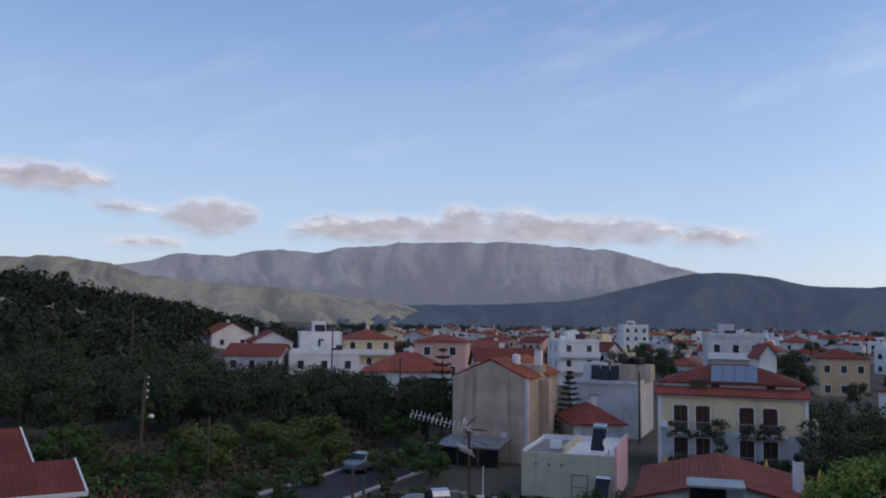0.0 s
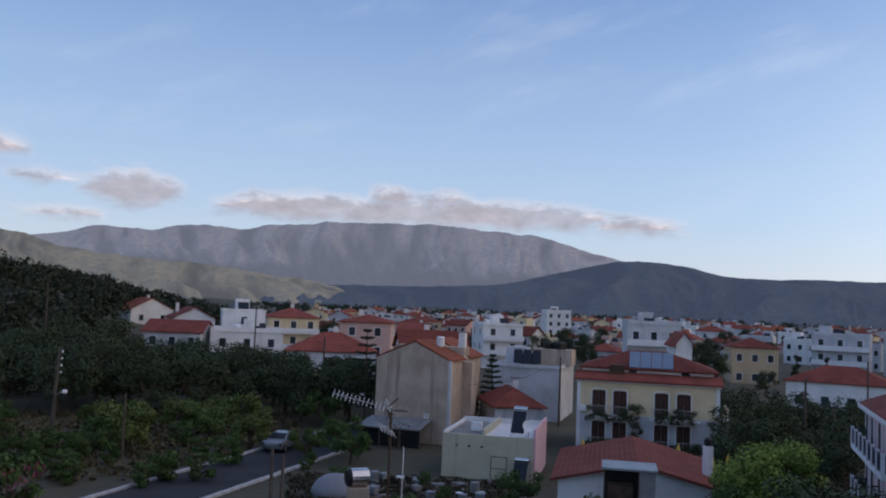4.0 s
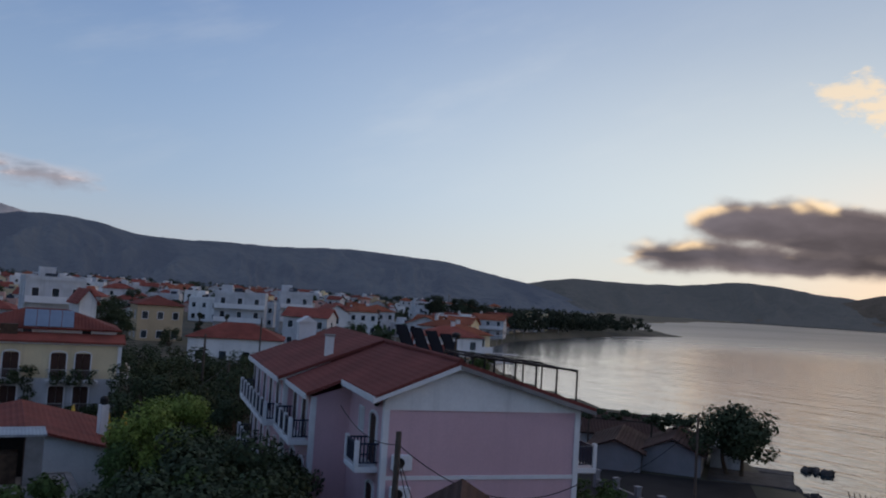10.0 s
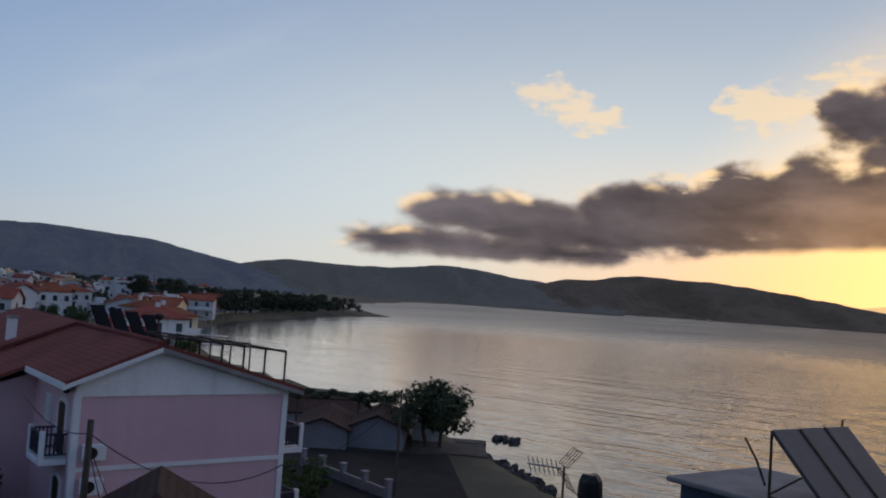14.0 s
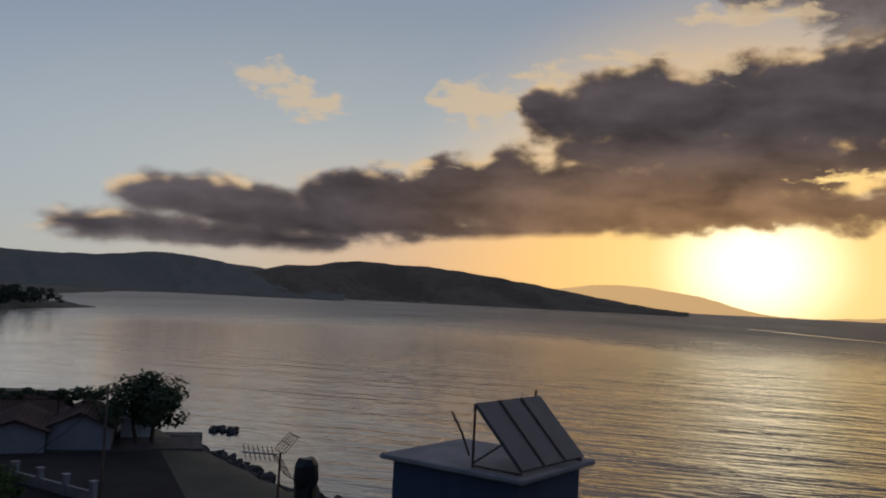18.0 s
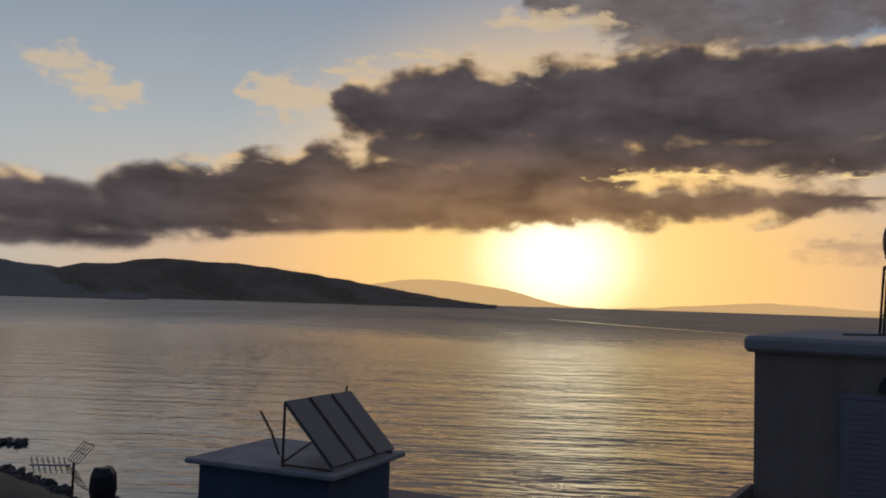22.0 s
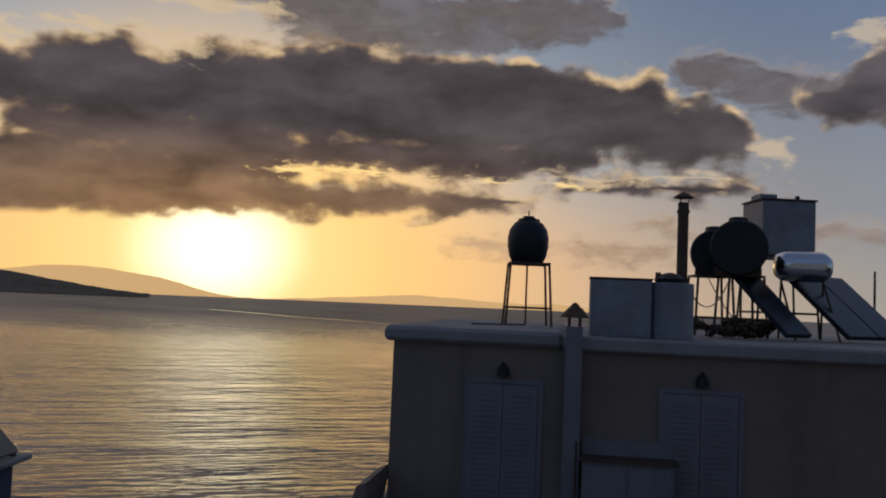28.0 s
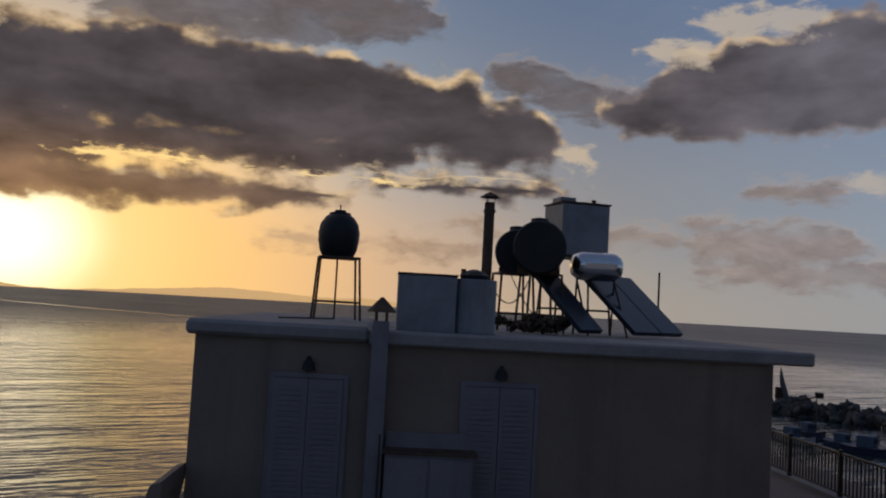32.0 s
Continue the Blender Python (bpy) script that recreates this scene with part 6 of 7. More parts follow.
M["weed"] = leaf_material("dark_dry_weeds", (0.050, 0.046, 0.030), 0.6)
M["grass"] = leaf_material("dry_grass_blades", (0.10, 0.085, 0.045), 0.4)
for h, d, s in ((-20.8, 51, 1.5), (-22.6, 47.5, 1.1), (-26.0, 45.5, 1.2)):
    q = P(h, d)
    o = plant("bush", q.x, q.y, s * 1.2, 1.5, "oleanders")
    o["label"] = "green oleander bush covered in pink flowers"
    put("flowers", crown_mesh("flowers", [(rnd(-0.8, 0.8), rnd(-0.8, 0.8), rnd(0.7, 1.7), 0.35) for _ in range(9)], 14, 0.07, "flower"), o, Matrix())
gr = []
for _ in range(2600):
    q = P(rnd(-34, -4), rnd(60, 94))
    if q.x > -13.5 + (q.y - 59.6) * 0.42:
        continue
    gr.append((q.x, q.y, 1.5 + rnd(0.1, 0.4), rnd(0.2, 0.6)))
g_ob = new("dry_grass", crown_mesh("dry_grass", gr, 5, 0.22, "grass", 0.6))
weeds = []
for _ in range(1500):
    q = P(rnd(-4.5, 9.5), rnd(44, 61))
    weeds.append((q.x, q.y, 1.5 + rnd(0.05, 0.2), rnd(0.15, 0.45)))
w_ob = new("weeds", crown_mesh("weeds", weeds, 6, 0.15, "weed", 0.45))
tagged(w_ob, "low dark weeds and litter covering the yard", "weeds", kind="stuff")
tagged(g_ob, "tufts of dry grass on the verge behind the kerb", "grass", kind="stuff")


def araucaria(x, y, z, h, spread, label):
    """A star pine: a straight stem with level whorls of branches that shorten upwards."""
    t = thing("star_pine", pose(x, y, z), label, "tree", "star pines")
    part("trunk", tube(bmesh.new(), (0, 0, 0), (0, 0, h), 0.14, 0.03, 8), "bark", t)
    cl = []
    levels = 11
    for k in range(levels):
        zz = h * (0.25 + 0.73 * k / (levels - 1))
        rr = spread * (1.0 - k / levels) * 0.5 + 0.1
        for i in range(7):
            a = i * 0.9 + k
            for f in (0.3, 0.55, 0.8, 1.0):
                cl.append((math.cos(a) * rr * f, math.sin(a) * rr * f, zz + 0.12 * f, 0.14))
    put("crown", crown_mesh("crown", cl, 12, 0.11, "leaf_pine", 0.6), t, Matrix())


q = P(0.2, 83)
araucaria(q.x, q.y, 1.5, 9.6, 5.0, "dark star pine with level branches beside the house")
q = P(8.55, 88)
araucaria(q.x, q.y, 1.5, 7.4, 3.4, "young dark star pine with level branches")

# roof tanks of the bare white house
q = P(12.6, 101)
for i, (dx, dy) in enumerate(((-0.9, 0), (0.0, 0.3), (0.9, 0), (0.4, -0.7))):
    k = thing("water_tank", pose(q.x + dx, q.y + dy, 9.2), "round black water tank on a roof room", "tank", "black roof tanks")
    part("body", lathe(bmesh.new(), [(0.4, 0), (0.45, 0.1), (0.45, 0.6), (0.3, 0.8), (0.1, 0.85)], 14), "black", k)
rr = thing("roof_room", pose(q.x, q.y, 7.4, 0, 0, -22), "brown rendered roof room carrying black tanks", "building")
part("wall", boxed(-2.2, 2.2, -1.6, 1.6, 0, 1.8), "concrete", rr)
for i in range(3):
    c = thing("solar_collector", pose(*P(10.2 + 0.62 * i, 97.5, 7.6), 0, 0, -12), "dark tilted solar collector on a white house", "solar panel", "house collectors")
    part("panel", prism(bmesh.new(), [(-0.48, 0), (0.48, 0), (0.48, 0.08), (-0.48, 0.08)], 0, 1.9), "collector", c).matrix_local = pose(0, 0, 0, 50)

# ---- shore: tree, sheds, wall, rocks, jetty ----
random.seed(8)
TREES["shore"] = make_tree("shore_tree", 4.9, 7.0, "leaf_dark", "dark spreading tree with two leaning trunks on the sea wall", 230, 0.15, trunks=2, bare=0.32, clumps=30)
TREES["shore"].matrix_world = pose(60.8, 31.8, 1.5, 0, 0, -62)
house(53.6, 56.9, 65.5, 1.5, 3.0, 3.75, 8.0, "gable_front", "shutter_white", "low white shed with a brown tiled gable roof", -4, 0, "plain", "roof_brown", group="shore sheds", name="shed")
house(57.0, 60.6, 66.5, 1.5, 3.1, 4.05, 8.0, "gable_front", "shutter_white", "dim white shed with a brown tiled gable roof", -4, 0, "plain", "roof_brown", group="shore sheds", name="shed")
house(60.9, 62.8, 71.0, 1.5, 2.9, 3.2, 5.0, "flat", "grey_white", "small grey shed behind the shore tree", 0, 0, "plain", group="shore sheds", name="shed")
house(49.0, 57.5, 74.5, 1.5, 2.9, 4.1, 7.0, "gable_side", "grey_white", "long low hall with a brown tiled roof by the shore", 6, 0, "plain", "roof_brown", group="shore sheds", name="hall")
vp = thing("vine_pergola", pose(*P(56.6, 72, 1.5), 0, 0, -56), "timber pergola overgrown with a dark trailing vine", "pergola")
for x in (-4.2, 0.8, 3.4):
    part("post", tube(bmesh.new(), (x, 0, 0), (x, 0, 2.9), 0.08, seg=7), "pole", vp)
part("beam", boxed(-4.6, 4.0, -0.06, 0.06, 2.8, 2.95), "pole", vp)
cl = [(rnd(-4.8, 4.2), rnd(-0.9, 0.9), 3.2 + rnd(-0.25, 0.35), rnd(0.3, 0.55)) for _ in range(46)] + [(rnd(1.0, 4.3), rnd(-0.3, 0.3), rnd(2.4, 2.9), 0.22) for _ in range(10)]
put("vine", crown_mesh("vine", cl, 60, 0.12, "leaf_dark", 0.6), vp, Matrix())
lot = thing("yard", pose(50.5, 29.5, 1.5, 0, 0, -57), "dark trodden yard above the shore", "yard", kind="structure")
part("paving", boxed(-7.5, 4.5, -9, 7, -0.1, 0.03), "trodden", lot)
sw = thing("sea_wall", pose(61.0, 30.2, -1.0, 0, 0, -62), "dark concrete sea wall below the shore tree", "wall", kind="structure")
part("wall", boxed(-3.4, 2.6, -2.0, 3.2, 0, 2.6, bevel=0.06), "rock", sw)
for i in range(5):
    gx, gy = 47.6 - 0.95 * i, 34.6 - 2.25 * i
    gp = thing("garden_post", pose(gx, gy, 1.5, 0, 0, -23), "white rendered garden wall post", "post", "white garden posts")
    part("shaft", boxed(-0.16, 0.16, -0.16, 0.16, 0, 1.1, bevel=0.02), "shutter_white", gp)
    part("cap", boxed(-0.2, 0.2, -0.2, 0.2, 1.1, 1.18), "shutter_white", gp)
    if i:
        wl = thing("garden_wall", pose(gx + 0.475, gy + 1.125, 1.5, 0, 0, -23), "low pale garden wall between white posts", "wall", "garden walls")
        part("wall", boxed(-0.1, 0.1, -1.06, 1.06, 0, 0.6), "slab", wl)
grove(["bush", "mid"], 52.5, 55.6, 50, 56, 7, 0.5, 0.8, "garden bushes", 1.6)


def rock_mesh(seed):
    bm = bmesh.new()
    bmesh.ops.create_icosphere(bm, subdivisions=2, radius=1.0)
    for v in bm.verts:
        v.co *= 0.75 + 0.5 * noise.noise(v.co * 1.3 + Vector((seed, 0, 0)))
        v.co.z *= 0.6
    me = bpy.data.meshes.new("rock")
    bm.to_mesh(me)
    bm.free()
    me.materials.append(M["rock"])
    return me


ROCKS = [rock_mesh(s * 7.3) for s in range(6)]


def scatter_rocks(name, count, spot, s0, s1, label):
    """Rocks joined as one heap."""
    verts, faces = [], []
    for _ in range(count):
        x, y, z = spot()
        m = pose(x, y, z, rnd(0, 360), rnd(0, 360), rnd(0, 360)) @ Matrix.Scale(rnd(s0, s1), 4)
        me = random.choice(ROCKS)
        k = len(verts)
        verts += [tuple(m @ v.co) for v in me.vertices]
        faces += [tuple(k + i for i in p.vertices) for p in me.polygons]
    me = bpy.data.meshes.new(name)
    me.from_pydata(verts, [], faces)
    ob = part_of(name, me, "rock", label="")
    tagged(ob, label, "rocks", kind="stuff")


COAST = [(66.0, 29.5), (62.0, 25.5), (57.5, 21.5), (51, 12), (45, 1)]


def on_coast():
    k = random.randrange(len(COAST) - 1)
    (x0, y0), (x1, y1) = COAST[k], COAST[k + 1]
    t = random.random()
    return x0 + (x1 - x0) * t + random.gauss(0, 0.9), y0 + (y1 - y0) * t + random.gauss(0, 0.9), rnd(-0.25, 0.2)


scatter_rocks("shore_rocks", 260, on_coast, 0.25, 0.8, "dark wet boulders along the water's edge")
scatter_rocks("islet_rocks", 14, lambda: (77.6 + rnd(-0.7, 0.7), 32.8 + rnd(-1.0, 1.0), 0.1), 0.3, 0.6, "low dark rock standing in the shallow water")
jt = thing("jetty", pose(72.8, 35.2, -0.6, 0, 0, -65), "flat dark concrete slip running into the water", "jetty")
part("slab", boxed(-3.2, 2.2, -1.0, 1.0, 0, 0.85, bevel=0.05), "rock", jt)

# ---- the blue stair house with its collectors ----
BLUE = pose(20.6, 1.03, 0.5, 0, 0, -116)


def blue_house():
    t = thing("stair_house", BLUE, "blue-walled roof building with a pale worn concrete roof", "building")
    h = 8.9
    part("wall", boxed(-3.95, -0.2, 0.2, 3.4, 0, h - 0.12), "blue_wall", t)
    part("roof_slab", boxed(-4.2, 0.1, -0.1, 3.75, h - 0.13, h, bevel=0.03), "slab", t)
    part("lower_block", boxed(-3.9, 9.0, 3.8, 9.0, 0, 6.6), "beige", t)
    s = thing("collector_stand", pose(20.8, 1.08, 9.5, 0, 0, -28.0), "tilted row of three grey solar collectors on a rusty frame", "solar panel")
    for i in range(3):
        p = part("panel", prism(bmesh.new(), [(i * 1.02, 0), (i * 1.02 + 0.98, 0), (i * 1.02 + 0.98, 0.09), (i * 1.02, 0.09)], 0, 2.0), "collector_grey", s)
        p.matrix_local = pose(0, 0, 0, 45)
        if i:
            part("joint_strip", boxed(i * 1.02 - 0.05, i * 1.02 + 0.01, 0, 2.0, 0.08, 0.12), "rust", s).matrix_local = pose(0, 0, 0, 45)
    for x in (0.04, 3.0):
        part("leg", tube(bmesh.new(), (x, 1.4, -0.1), (x, 1.4, 1.45), 0.035, seg=6), "rust", s)
        part("rail", tube(bmesh.new(), (x, 0.0, -0.05), (x, 1.4, -0.05), 0.03, seg=6), "rust", s)
        part("brace", tube(bmesh.new(), (x, 0.6, 0.55), (x, 1.4, 0.0), 0.025, seg=6), "rust", s)
    part("pipe", tube(bmesh.new(), (-0.45, 1.75, 1.25), (-0.2, 1.6, 0.75), 0.03, seg=6), "rust", s)
    part("pipe", tube(bmesh.new(), (-0.2, 1.6, 0.75), (-0.05, 1.45, 0.2), 0.03, seg=6), "rust", s)
    part("vent_pipe", tube(bmesh.new(), (2.95, 1.45, 1.4), (2.95, 1.45, 1.62), 0.03, seg=6), "rust", s)


M["collector_grey"] = material("grey_collector_glass", (0.075, 0.073, 0.078), 0.4, vary=0.25, scale=1.0, bump=0.0, spec=0.3)
blue_house()
# rods take the dark rust material to stand in for their backlit silhouette
yagi(pose(*P(71.3, 22.0, 9.45), 0, 6, -52) @ Matrix.Scale(1.2, 4), "television aerial with a mesh reflector on a thin mast", 0.75, 7, "rust")
am = thing("aerial_mast", pose(*P(71.45, 22.0, 7.0)), "thin steel mast carrying an aerial", "mast")
part("shaft", tube(bmesh.new(), (0, 0, 0), (0, 0, 2.5), 0.03, seg=6), "rust", am)
st = thing("chimney_stump", pose(*P(73.2, 21.3, 7.0)), "rough dark blackened chimney stump", "chimney")
bm = lathe(bmesh.new(), [(0.3, 0), (0.27, 1.0), (0.25, 1.8), (0.3, 2.0), (0.29, 2.35), (0.2, 2.5)], 12)
for v in bm.verts:
    v.co += Vector((rnd(-0.03, 0.03), rnd(-0.03, 0.03), rnd(-0.03, 0.03)))
part("shaft", bm, "black", st)
lr = thing("lower_roof", pose(*P(72.0, 20.5, 1.0), 0, 0, -72), "dark flat roof below the aerial", "building")
part("wall", boxed(-3.0, 2.0, -2.0, 3.0, 0, 6.0), "beige", lr)

# ---- the terrace house with the roof tanks: local x along its wall, y behind it ----
TANKS = pose(11.43, -5.04, 10.3, 0, 0, -123.7)


def louvre_leaf(w, h):
    bm = boxed(0, w, -0.05, 0.0, 0, h)
    k = int(h / 0.075)
    for i in range(k):
        z = 0.08 + i * (h - 0.16) / k
        box(bm, 0.06, w - 0.06, -0.068, -0.045, z, z + 0.045)
    return bm


def terrace_house():
    t = thing("terrace_house", TANKS, "beige roof-terrace rooms with white louvred doors", "building")
    w, d, e = 7.98, 7.5, 2.67
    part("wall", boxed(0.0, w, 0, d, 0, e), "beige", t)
    part("roof_slab", boxed(-0.12, 2.32, -0.12, d + 0.1, e, e + 0.21, bevel=0.05), "slab", t)
    part("roof_slab", boxed(2.32, w + 0.55, -0.12, d + 0.1, e - 0.02, e + 0.17, bevel=0.03), "slab", t)
    part("flue", boxed(2.36, 2.58, -0.24, -0.0, 0, e + 0.3), "door_paint", t)
    cap = part("flue_cap", lathe(bmesh.new(), [(0.2, 0.0), (0.1, 0.12), (0.02, 0.2)], 8), "rust", t)
    cap.location = (2.47, -0.12, e + 0.42)
    for x in (2.38, 2.52):
        part("cap_leg", boxed(x, x + 0.04, -0.14, -0.1, e + 0.3, e + 0.44), "rust", t)
    for x0, x1 in ((1.08, 2.02), (3.66, 4.62)):
        f = bmesh.new()
        loops = []
        for dx, y in ((0.06, 0.02), (0.06, -0.04), (0.0, -0.04), (0.0, 0.02)):
            loops.append([f.verts.new(p) for p in ((x0 - dx, y, 0.02), (x1 + dx, y, 0.02), (x1 + dx, y, 2.16 + dx), (x0 - dx, y, 2.16 + dx))])
        for a, b in zip(loops, loops[1:]):
            for i in range(4):
                f.faces.new((a[i], a[(i + 1) % 4], b[(i + 1) % 4], b[i]))
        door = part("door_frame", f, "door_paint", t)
        half = (x1 - x0) / 2
        for i in range(2):
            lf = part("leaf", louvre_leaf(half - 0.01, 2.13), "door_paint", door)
            lf.location = (x0 + i * half, 0, 0.02)
    for x in (1.54, 4.14):
        lp = part("wall_lamp", lathe(bmesh.new(), [(0.02, 0.0), (0.09, 0.02), (0.07, 0.12), (0.03, 0.17), (0.03, 0.2)], 10), "black", t)
        lp.location = (x, -0.1, 2.25)
        part("bracket", boxed(x - 0.02, x + 0.02, -0.1, 0.0, 2.36, 2.4), "black", t)
    cb = thing("cupboard", TANKS @ pose(2.62, -0.46, 0), "pale metal cupboard with two doors against the wall", "cupboard")
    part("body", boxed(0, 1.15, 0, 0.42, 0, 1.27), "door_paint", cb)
    part("top", boxed(-0.04, 1.2, -0.04, 0.44, 1.27, 1.3), "rust", cb)
    part("upstand", boxed(0.0, 1.15, 0.38, 0.43, 1.3, 1.5), "door_paint", cb)
    for i in range(2):
        dd = part("door", boxed(0.03 + i * 0.56, 0.55 + i * 0.56, -0.02, 0.0, 0.05, 1.22), "door_paint", cb)
        part("handle", boxed(0.48 + i * 0.12, 0.5 + i * 0.12, -0.04, -0.02, 0.6, 0.72), "black", dd)
    part("stake", tube(bmesh.new(), (-0.08, 0.1, 0), (-0.08, 0.1, 1.5), 0.015, seg=5), "rust", cb)
    # sloping parapet running down from the corner
    pr = thing("parapet", TANKS, "pale rounded parapet running down beside the rooms", "wall")
    part("wall", prism(bmesh.new(), [(-0.5, -0.2), (-0.2, -0.2), (-0.02, 0.75), (-0.02, 0.95), (-0.15, 0.9)], -1.2, 0.1), "beige", pr)


def tank_stand(x, y, z, w, h, label, group=""):
    s = thing("tank_stand", TANKS @ pose(x, y, z, 0, 0, 8), label, "stand", group)
    for sx in (-1, 1):
        for sy in (-1, 1):
            part("leg", tube(bmesh.new(), (sx * w * 0.56, sy * w * 0.56, 0), (sx * w * 0.47, sy * w * 0.47, h), 0.022, seg=5), "rust", s)
    for zz, k in ((h * 0.3, 0.53), (h, 0.48)):
        for a in range(4):
            p = [(-k, -k), (k, -k), (k, k), (-k, k)]
            q, r = p[a], p[(a + 1) % 4]
            part("rail", tube(bmesh.new(), (q[0] * w, q[1] * w, zz), (r[0] * w, r[1] * w, zz), 0.02, seg=5), "rust", s)
    return s


def roof_kit():
    top = 2.86
    tank_stand(1.64, 3.72, top, 0.72, 1.12, "rusty four-legged stand for a water tank")
    k = thing("water_tank", TANKS @ pose(1.62, 3.72, top + 1.13), "round dark water tank with a stepped lid on a tall stand", "tank")
    part("body", lathe(bmesh.new(), [(0.27, 0.0), (0.33, 0.12), (0.365, 0.3), (0.37, 0.45), (0.34, 0.6), (0.26, 0.72), (0.2, 0.76)], 26), "black", k, smooth=True)
    part("lid", lathe(bmesh.new(), [(0.2, 0.76), (0.19, 0.8), (0.11, 0.8), (0.1, 0.85), (0.02, 0.86)], 20), "black", k)
    part("pipe", tube(bmesh.new(), (0, 0, 0.86), (0, 0, 0.95), 0.012, seg=5), "rust", k)
    part("down_pipe", tube(bmesh.new(), (0.0, 0.0, -1.1), (0.0, 0.0, 0.0), 0.018, seg=6), "rust", k)
    # square box and round cistern at the front edge
    b = thing("roof_cistern", TANKS @ pose(2.68, 0.55, 2.83), "square grey metal cistern at the roof edge", "tank")
    part("body", boxed(0, 0.85, 0, 0.6, 0, 0.82, bevel=0.015), "tin_flat", b)
    part("lid", boxed(-0.01, 0.86, -0.01, 0.61, 0.82, 0.845), "rust", b)
    c = thing("roof_cistern", TANKS @ pose(3.8, 0.85, 2.83), "round grey metal cistern with a dark valve on top", "tank")
    part("body", lathe(bmesh.new(), [(0.33, 0), (0.34, 0.02), (0.34, 0.78), (0.33, 0.8)], 22), "tin_flat", c)
    part("hatch", lathe(bmesh.new(), [(0.2, 0.8), (0.22, 0.86), (0.14, 0.92), (0.05, 0.95)], 12), "black", c)
    part("valve", boxed(-0.2, -0.13, -0.03, 0.03, 0.8, 0.95), "rust", c)
    f = thing("flue_pipe", TANKS @ pose(4.15, 2.34, top), "tall dark metal flue with a conical cowl", "flue")
    part("pipe", tube(bmesh.new(), (0, 0, 0), (0, 0, 2.12), 0.085, seg=14), "rust", f)
    part("collar", tube(bmesh.new(), (0, 0, 1.95), (0, 0, 2.0), 0.1, seg=14), "rust", f)
    part("cowl", lathe(bmesh.new(), [(0.17, 2.2), (0.1, 2.25), (0.02, 2.29)], 14), "rust", f)
    for a in (0, 2.1, 4.2):
        part("strut", tube(bmesh.new(), (0.07 * math.cos(a), 0.07 * math.sin(a), 2.1), (0.1 * math.cos(a), 0.1 * math.sin(a), 2.22), 0.008, seg=4), "rust", f)
    # two horizontal drums on a stand
    tank_stand(4.75, 3.4, top, 0.6, 1.0, "rusty stand under the black drums", "drum stands")
    tank_stand(5.2, 3.1, top, 0.6, 1.0, "rusty stand under the black drums", "drum stands")
    for x, y, r, l in ((5.14, 3.1, 0.45, 0.9), (4.84, 3.6, 0.39, 0.75)):
        k = thing("drum", TANKS @ pose(x, y, top + 1.0 + r, 0, 0, -8), "black drum tank lying on a steel stand", "tank", "black drums")
        part("shell", tube(bmesh.new(), (0, -l / 2, 0), (0, l / 2, 0), r, seg=26), "black", k)
        part("rim", tube(bmesh.new(), (0, -l / 2 - 0.03, 0), (0, -l / 2, 0), r * 0.96, r * 1.02, seg=26), "black", k)
        part("cap", lathe(bmesh.new(), [(0.16, 0), (0.15, 0.08), (0.06, 0.1)], 12), "black", k).location = (0, 0, r)
        part("cradle", boxed(-r * 0.8, r * 0.8, -l * 0.4, l * 0.4, -r, -r * 0.72), "rust", k)
    # square tank on tall legs
    tank_stand(6.16, 4.8, top, 1.0, 1.45, "tall rusty stand under a square tank", "drum stands")
    k = thing("square_tank", TANKS @ pose(6.16, 4.8, top + 1.46, 0, 0, 12), "square grey sheet-metal tank raised on legs", "tank")
    part("body", boxed(-0.48, 0.5, -0.45, 0.45, 0, 1.0, bevel=0.02), "tin_flat", k)
    part("rim", boxed(-0.5, 0.52, -0.47, 0.47, 1.0, 1.03), "rust", k)
    part("hatch", boxed(-0.47, -0.16, -0.3, 0.1, 1.03, 1.12), "tin_flat", k)
    part("valve", boxed(0.3, 0.36, -0.1, -0.04, 1.03, 1.14), "black", k)
    # steel heater with its collectors
    k = thing("solar_heater", TANKS @ pose(6.25, 3.4, top, 0, 0, 6), "solar heater with a polished steel tank and two dark collectors", "solar heater")
    tk = part("tank", lathe(bmesh.new(), [(0.06, -0.47), (0.18, -0.44), (0.25, -0.34), (0.26, -0.25), (0.26, 0.25), (0.25, 0.34), (0.18, 0.44), (0.06, 0.47)], 24), "bright_steel", k, smooth=True)
    tk.matrix_local = pose(0, 0, 1.22, 0, 90, 0)
    for x in (-0.35, 0.35):
        part("leg", tube(bmesh.new(), (x, 0.1, 0), (x, 0, 1.0), 0.02, seg=5), "rust", k)
        part("leg", tube(bmesh.new(), (x, -0.7, 0), (x, 0.0, 0.95), 0.02, seg=5), "rust", k)
    for i, (xa, xb) in enumerate(((0.0, 0.76), (0.80, 1.5))):
        p = part("collector", prism(bmesh.new(), [(xa, 0), (xb, 0), (xb, 0.08), (xa, 0.08)], 0, 1.55), "collector", k)
        p.matrix_local = pose(0.42, -0.78, 0.04, 40, 0, 33)
    s = thing("solar_collector", TANKS @ pose(5.95, 2.45, top + 0.02, 0, 0, 40), "narrow dark collector leaning under the drums", "solar panel")
    part("panel", prism(bmesh.new(), [(-0.3, 0), (0.3, 0), (0.3, 0.08), (-0.3, 0.08)], 0, 1.5), "collector", s).matrix_local = pose(0, 0, 0.02, 42)
    part("leg", tube(bmesh.new(), (0.0, 1.1, 0), (0.0, 1.1, 1.0), 0.02, seg=5), "rust", s)
    cl = [(4.4 + rnd(0, 1.2), 2.6 + rnd(-0.2, 0.4), top + 0.1 + rnd(0, 0.16), 0.16) for _ in range(14)]
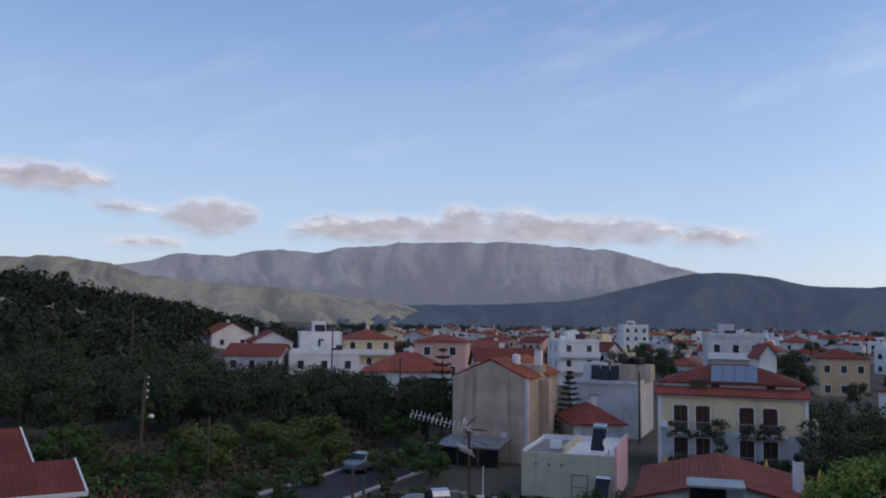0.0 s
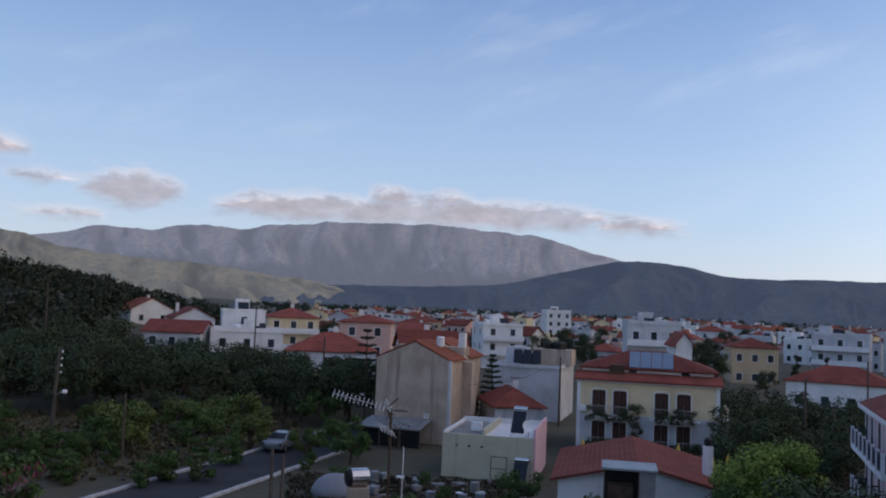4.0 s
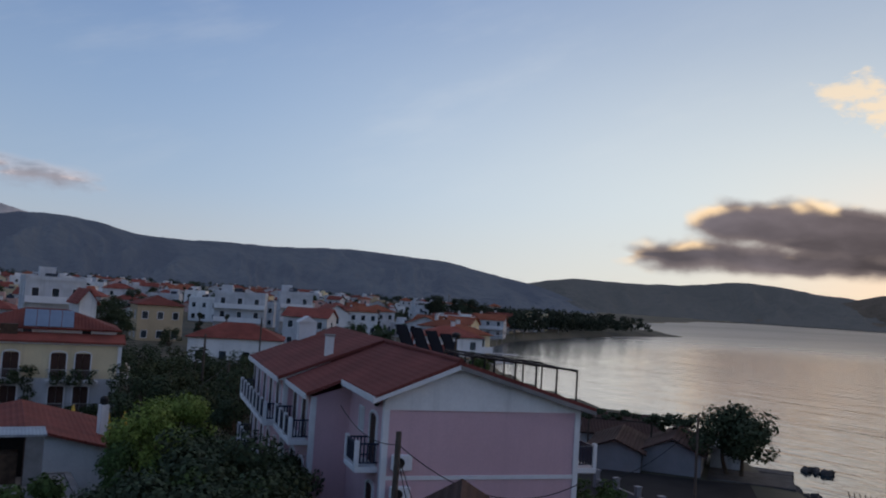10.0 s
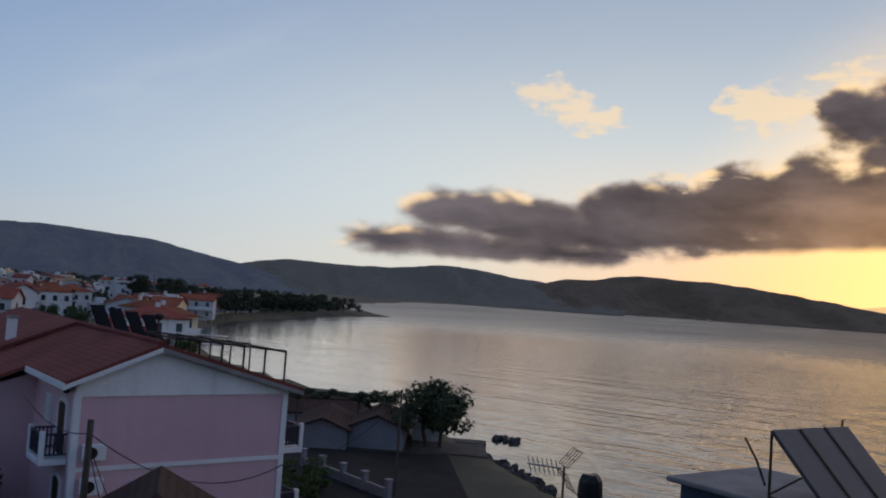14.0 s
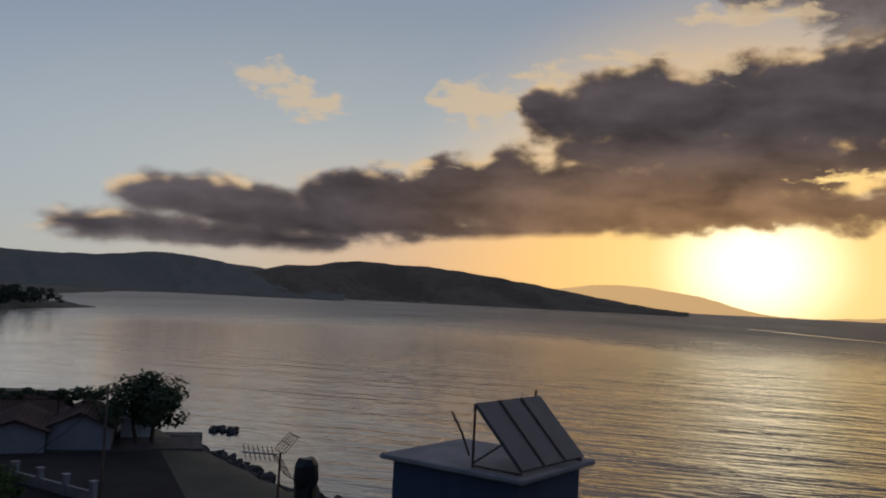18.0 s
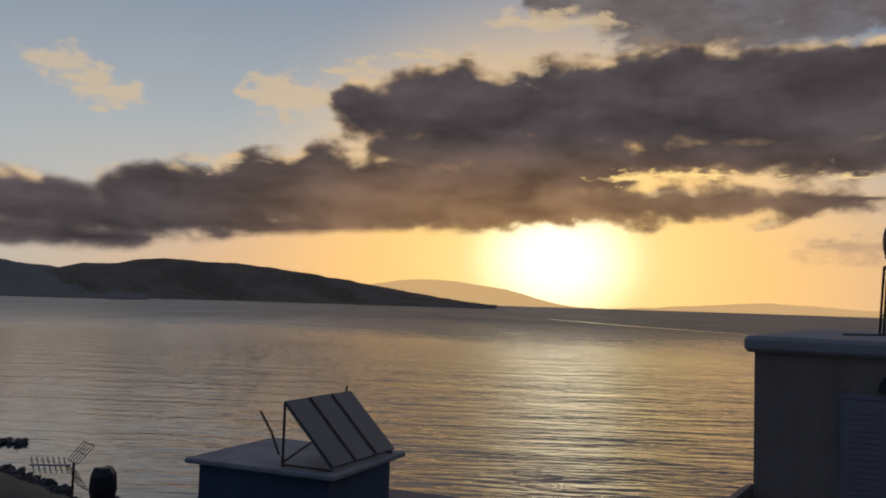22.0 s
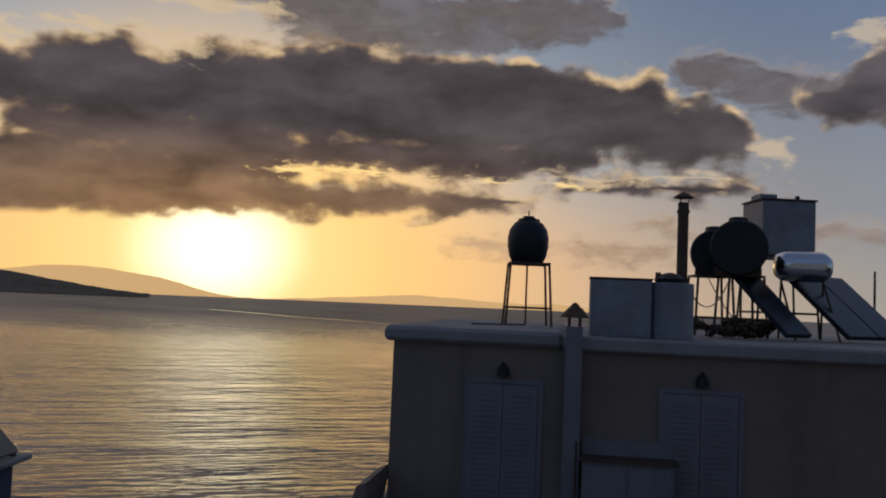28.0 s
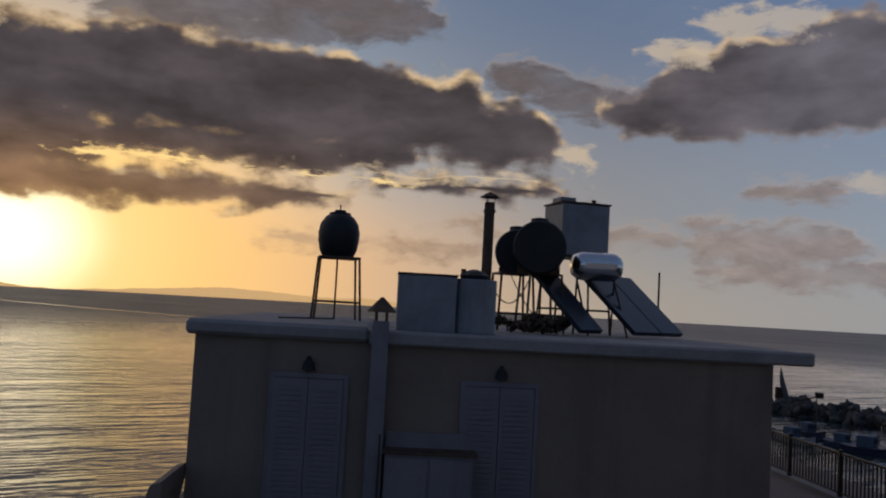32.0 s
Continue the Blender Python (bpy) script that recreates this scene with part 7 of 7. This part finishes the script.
    hp = thing("roof_heap", TANKS, "dark heap of netting and pipes on the roof", "heap")
    put("netting", crown_mesh("netting", cl, 90, 0.045, "rust", 0.7), hp, Matrix())
    pl = thing("roof_pole", TANKS @ pose(8.42, 6.5, top), "thin dark pole on the roof", "pole")
    part("shaft", tube(bmesh.new(), (0, 0, 0), (0, 0, 1.35), 0.022, seg=6), "rust", pl)
    w = thing("roof_cables", TANKS, "loose dark cables between the roof tanks", "cables", kind="stuff")
    bm = bmesh.new()
    wire(bm, (4.1, 1.1, top + 0.7), (5.0, 3.0, top + 0.95), 0.35, 0.01)
    wire(bm, (4.7, 3.2, top + 0.95), (5.6, 2.6, top + 0.1), 0.3, 0.01)
    wire(bm, (0.8, 2.5, top + 0.03), (1.6, 3.7, top + 0.03), 0.0, 0.02)
    wire(bm, (5.6, 4.3, top + 1.4), (5.8, 3.4, top + 0.3), 0.2, 0.01)
    part("cable", bm, "black", w)
    ds = thing("satellite_dish", TANKS @ pose(8.0, -0.05, 2.35, 0, 0, 0), "grey satellite dish on an arm at the wall corner", "dish")
    part("dish", lathe(bmesh.new(), [(0.02, 0.0), (0.16, 0.02), (0.3, 0.07), (0.31, 0.08), (0.16, 0.04), (0.02, 0.02)], 18), "tin_flat", ds).matrix_local = pose(0.1, 0.05, -0.05, 0, 74, -25)
    part("arm", tube(bmesh.new(), (0.12, 0.0, -0.22), (0.42, -0.35, -0.08), 0.012, seg=5), "rust", ds)
    part("receiver", boxed(0.4, 0.48, -0.4, -0.32, -0.1, -0.02), "black", ds)
    part("bracket", boxed(0.0, 0.1, -0.02, 0.02, -0.15, 0.0), "rust", ds)


terrace_house()
roof_kit()
tb = thing("terrace", TANKS @ pose(0, 0, -9.8), "lower roof terrace on a beige block", "terrace", kind="structure")
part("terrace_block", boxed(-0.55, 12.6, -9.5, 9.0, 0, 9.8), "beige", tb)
rl = thing("terrace_railing", TANKS @ pose(11.2, 0, 0), "black iron terrace railing with thin upright bars", "railing")
part("kerb", boxed(-0.1, 0.1, -6.0, 8.0, 0.0, 0.08), "slab", rl)
part("top_rail", boxed(-0.025, 0.025, -6.0, 8.0, 0.86, 0.9), "black", rl)
part("bottom_rail", boxed(-0.02, 0.02, -6.0, 8.0, 0.14, 0.17), "black", rl)
bar = boxed(-0.012, 0.012, -0.012, 0.012, 0.16, 0.87)
bar_mesh = bpy.data.meshes.new("bar")
bar.to_mesh(bar_mesh)
bar.free()
bar_mesh.materials.append(M["black"])
for i in range(112):
    put("bar", bar_mesh, rl, pose(0, -5.95 + i * 0.125, 0))
for y in (-6.0, -4.0, -2.0, 0.0, 2.0, 4.0, 6.0, 8.0):
    part("post", boxed(-0.035, 0.035, y - 0.035, y + 0.035, 0, 0.95), "black", rl)
random.seed(33)
scatter_rocks("breakwater", 420, lambda: (rnd(20, 84), -126 + rnd(-2.5, 2.5), rnd(-0.4, 1.9)), 0.8, 1.7, "long breakwater of dark piled boulders")


def fishing_boat(x, y, turn, s, label, paint):
    b = thing("fishing_boat", pose(x, y, -0.15, 0, 0, turn) @ Matrix.Scale(s, 4), label, "boat", "moored boats")
    bm = bmesh.new()
    st = []
    for y0, wd, kz, gz in ((-3.0, 0.75, 0.1, 0.85), (-1.5, 1.05, 0.0, 0.75), (0.5, 1.1, 0.0, 0.8), (2.2, 0.7, 0.1, 1.0), (3.2, 0.06, 0.5, 1.3)):
        st.append([bm.verts.new(p) for p in ((-wd, y0, gz), (-wd * 0.7, y0, kz), (wd * 0.7, y0, kz), (wd, y0, gz))])
    for a, c in zip(st, st[1:]):
        for i in range(3):
            bm.faces.new((a[i], a[i + 1], c[i + 1], c[i]))
        bm.faces.new((a[3], a[0], c[0], c[3]))
    bm.faces.new(st[0]), bm.faces.new(list(reversed(st[-1])))
    bmesh.ops.recalc_face_normals(bm, faces=bm.faces)
    part("hull", bm, paint, b)
    cab = part("cabin", boxed(-0.6, 0.6, -1.4, 0.3, 0.75, 1.9, bevel=0.05), "blue_wall", b)
    part("cabin_window", boxed(-0.5, 0.5, 0.28, 0.33, 1.25, 1.65), "glass", cab)
    part("mast", tube(bmesh.new(), (0, 0.6, 0.8), (0, 0.6, 3.4), 0.04, seg=6), "rust", b)


for x, y, a, s, c in ((55, -96, 70, 1.0, "shutter_white"), (50.5, -99, 80, 0.9, "blue_wall"), (46.5, -97, 95, 1.1, "navy"), (57, -103, 60, 1.0, "navy"), (44, -104, 85, 0.9, "shutter_white"), (62, -100, 75, 0.8, "blue_wall")):
    fishing_boat(x, y, a, s, {"white_paint": "white", "blue_wall": "blue", "navy": "dark blue", "shutter_white": "pale grey"}[c] + " wooden fishing boat moored in the harbour", c)
for x, y in ((64, -117), (40, -120)):
    bp = thing("harbour_pole", pose(x, y, 0), "thin dark mooring pole in the harbour", "pole", "harbour poles")
    part("shaft", tube(bmesh.new(), (0, 0, -1), (0, 0, 4.5), 0.09, seg=6), "pole", bp)

# the block that carries the viewpoint; the unseen tall box behind is added to block sky light
hb = thing("apartment_block", pose(0, -3.5, 0), "plain rendered apartment block under the viewpoint", "building", kind="structure")
part("wall", boxed(-14, 3.5, -10, 5.5, 0.5, 11.6), "grey_white", hb)
part("sky_blocker", boxed(-14, -2.2, -14, -1.0, 11.6, 19.5), "grey_white", hb)
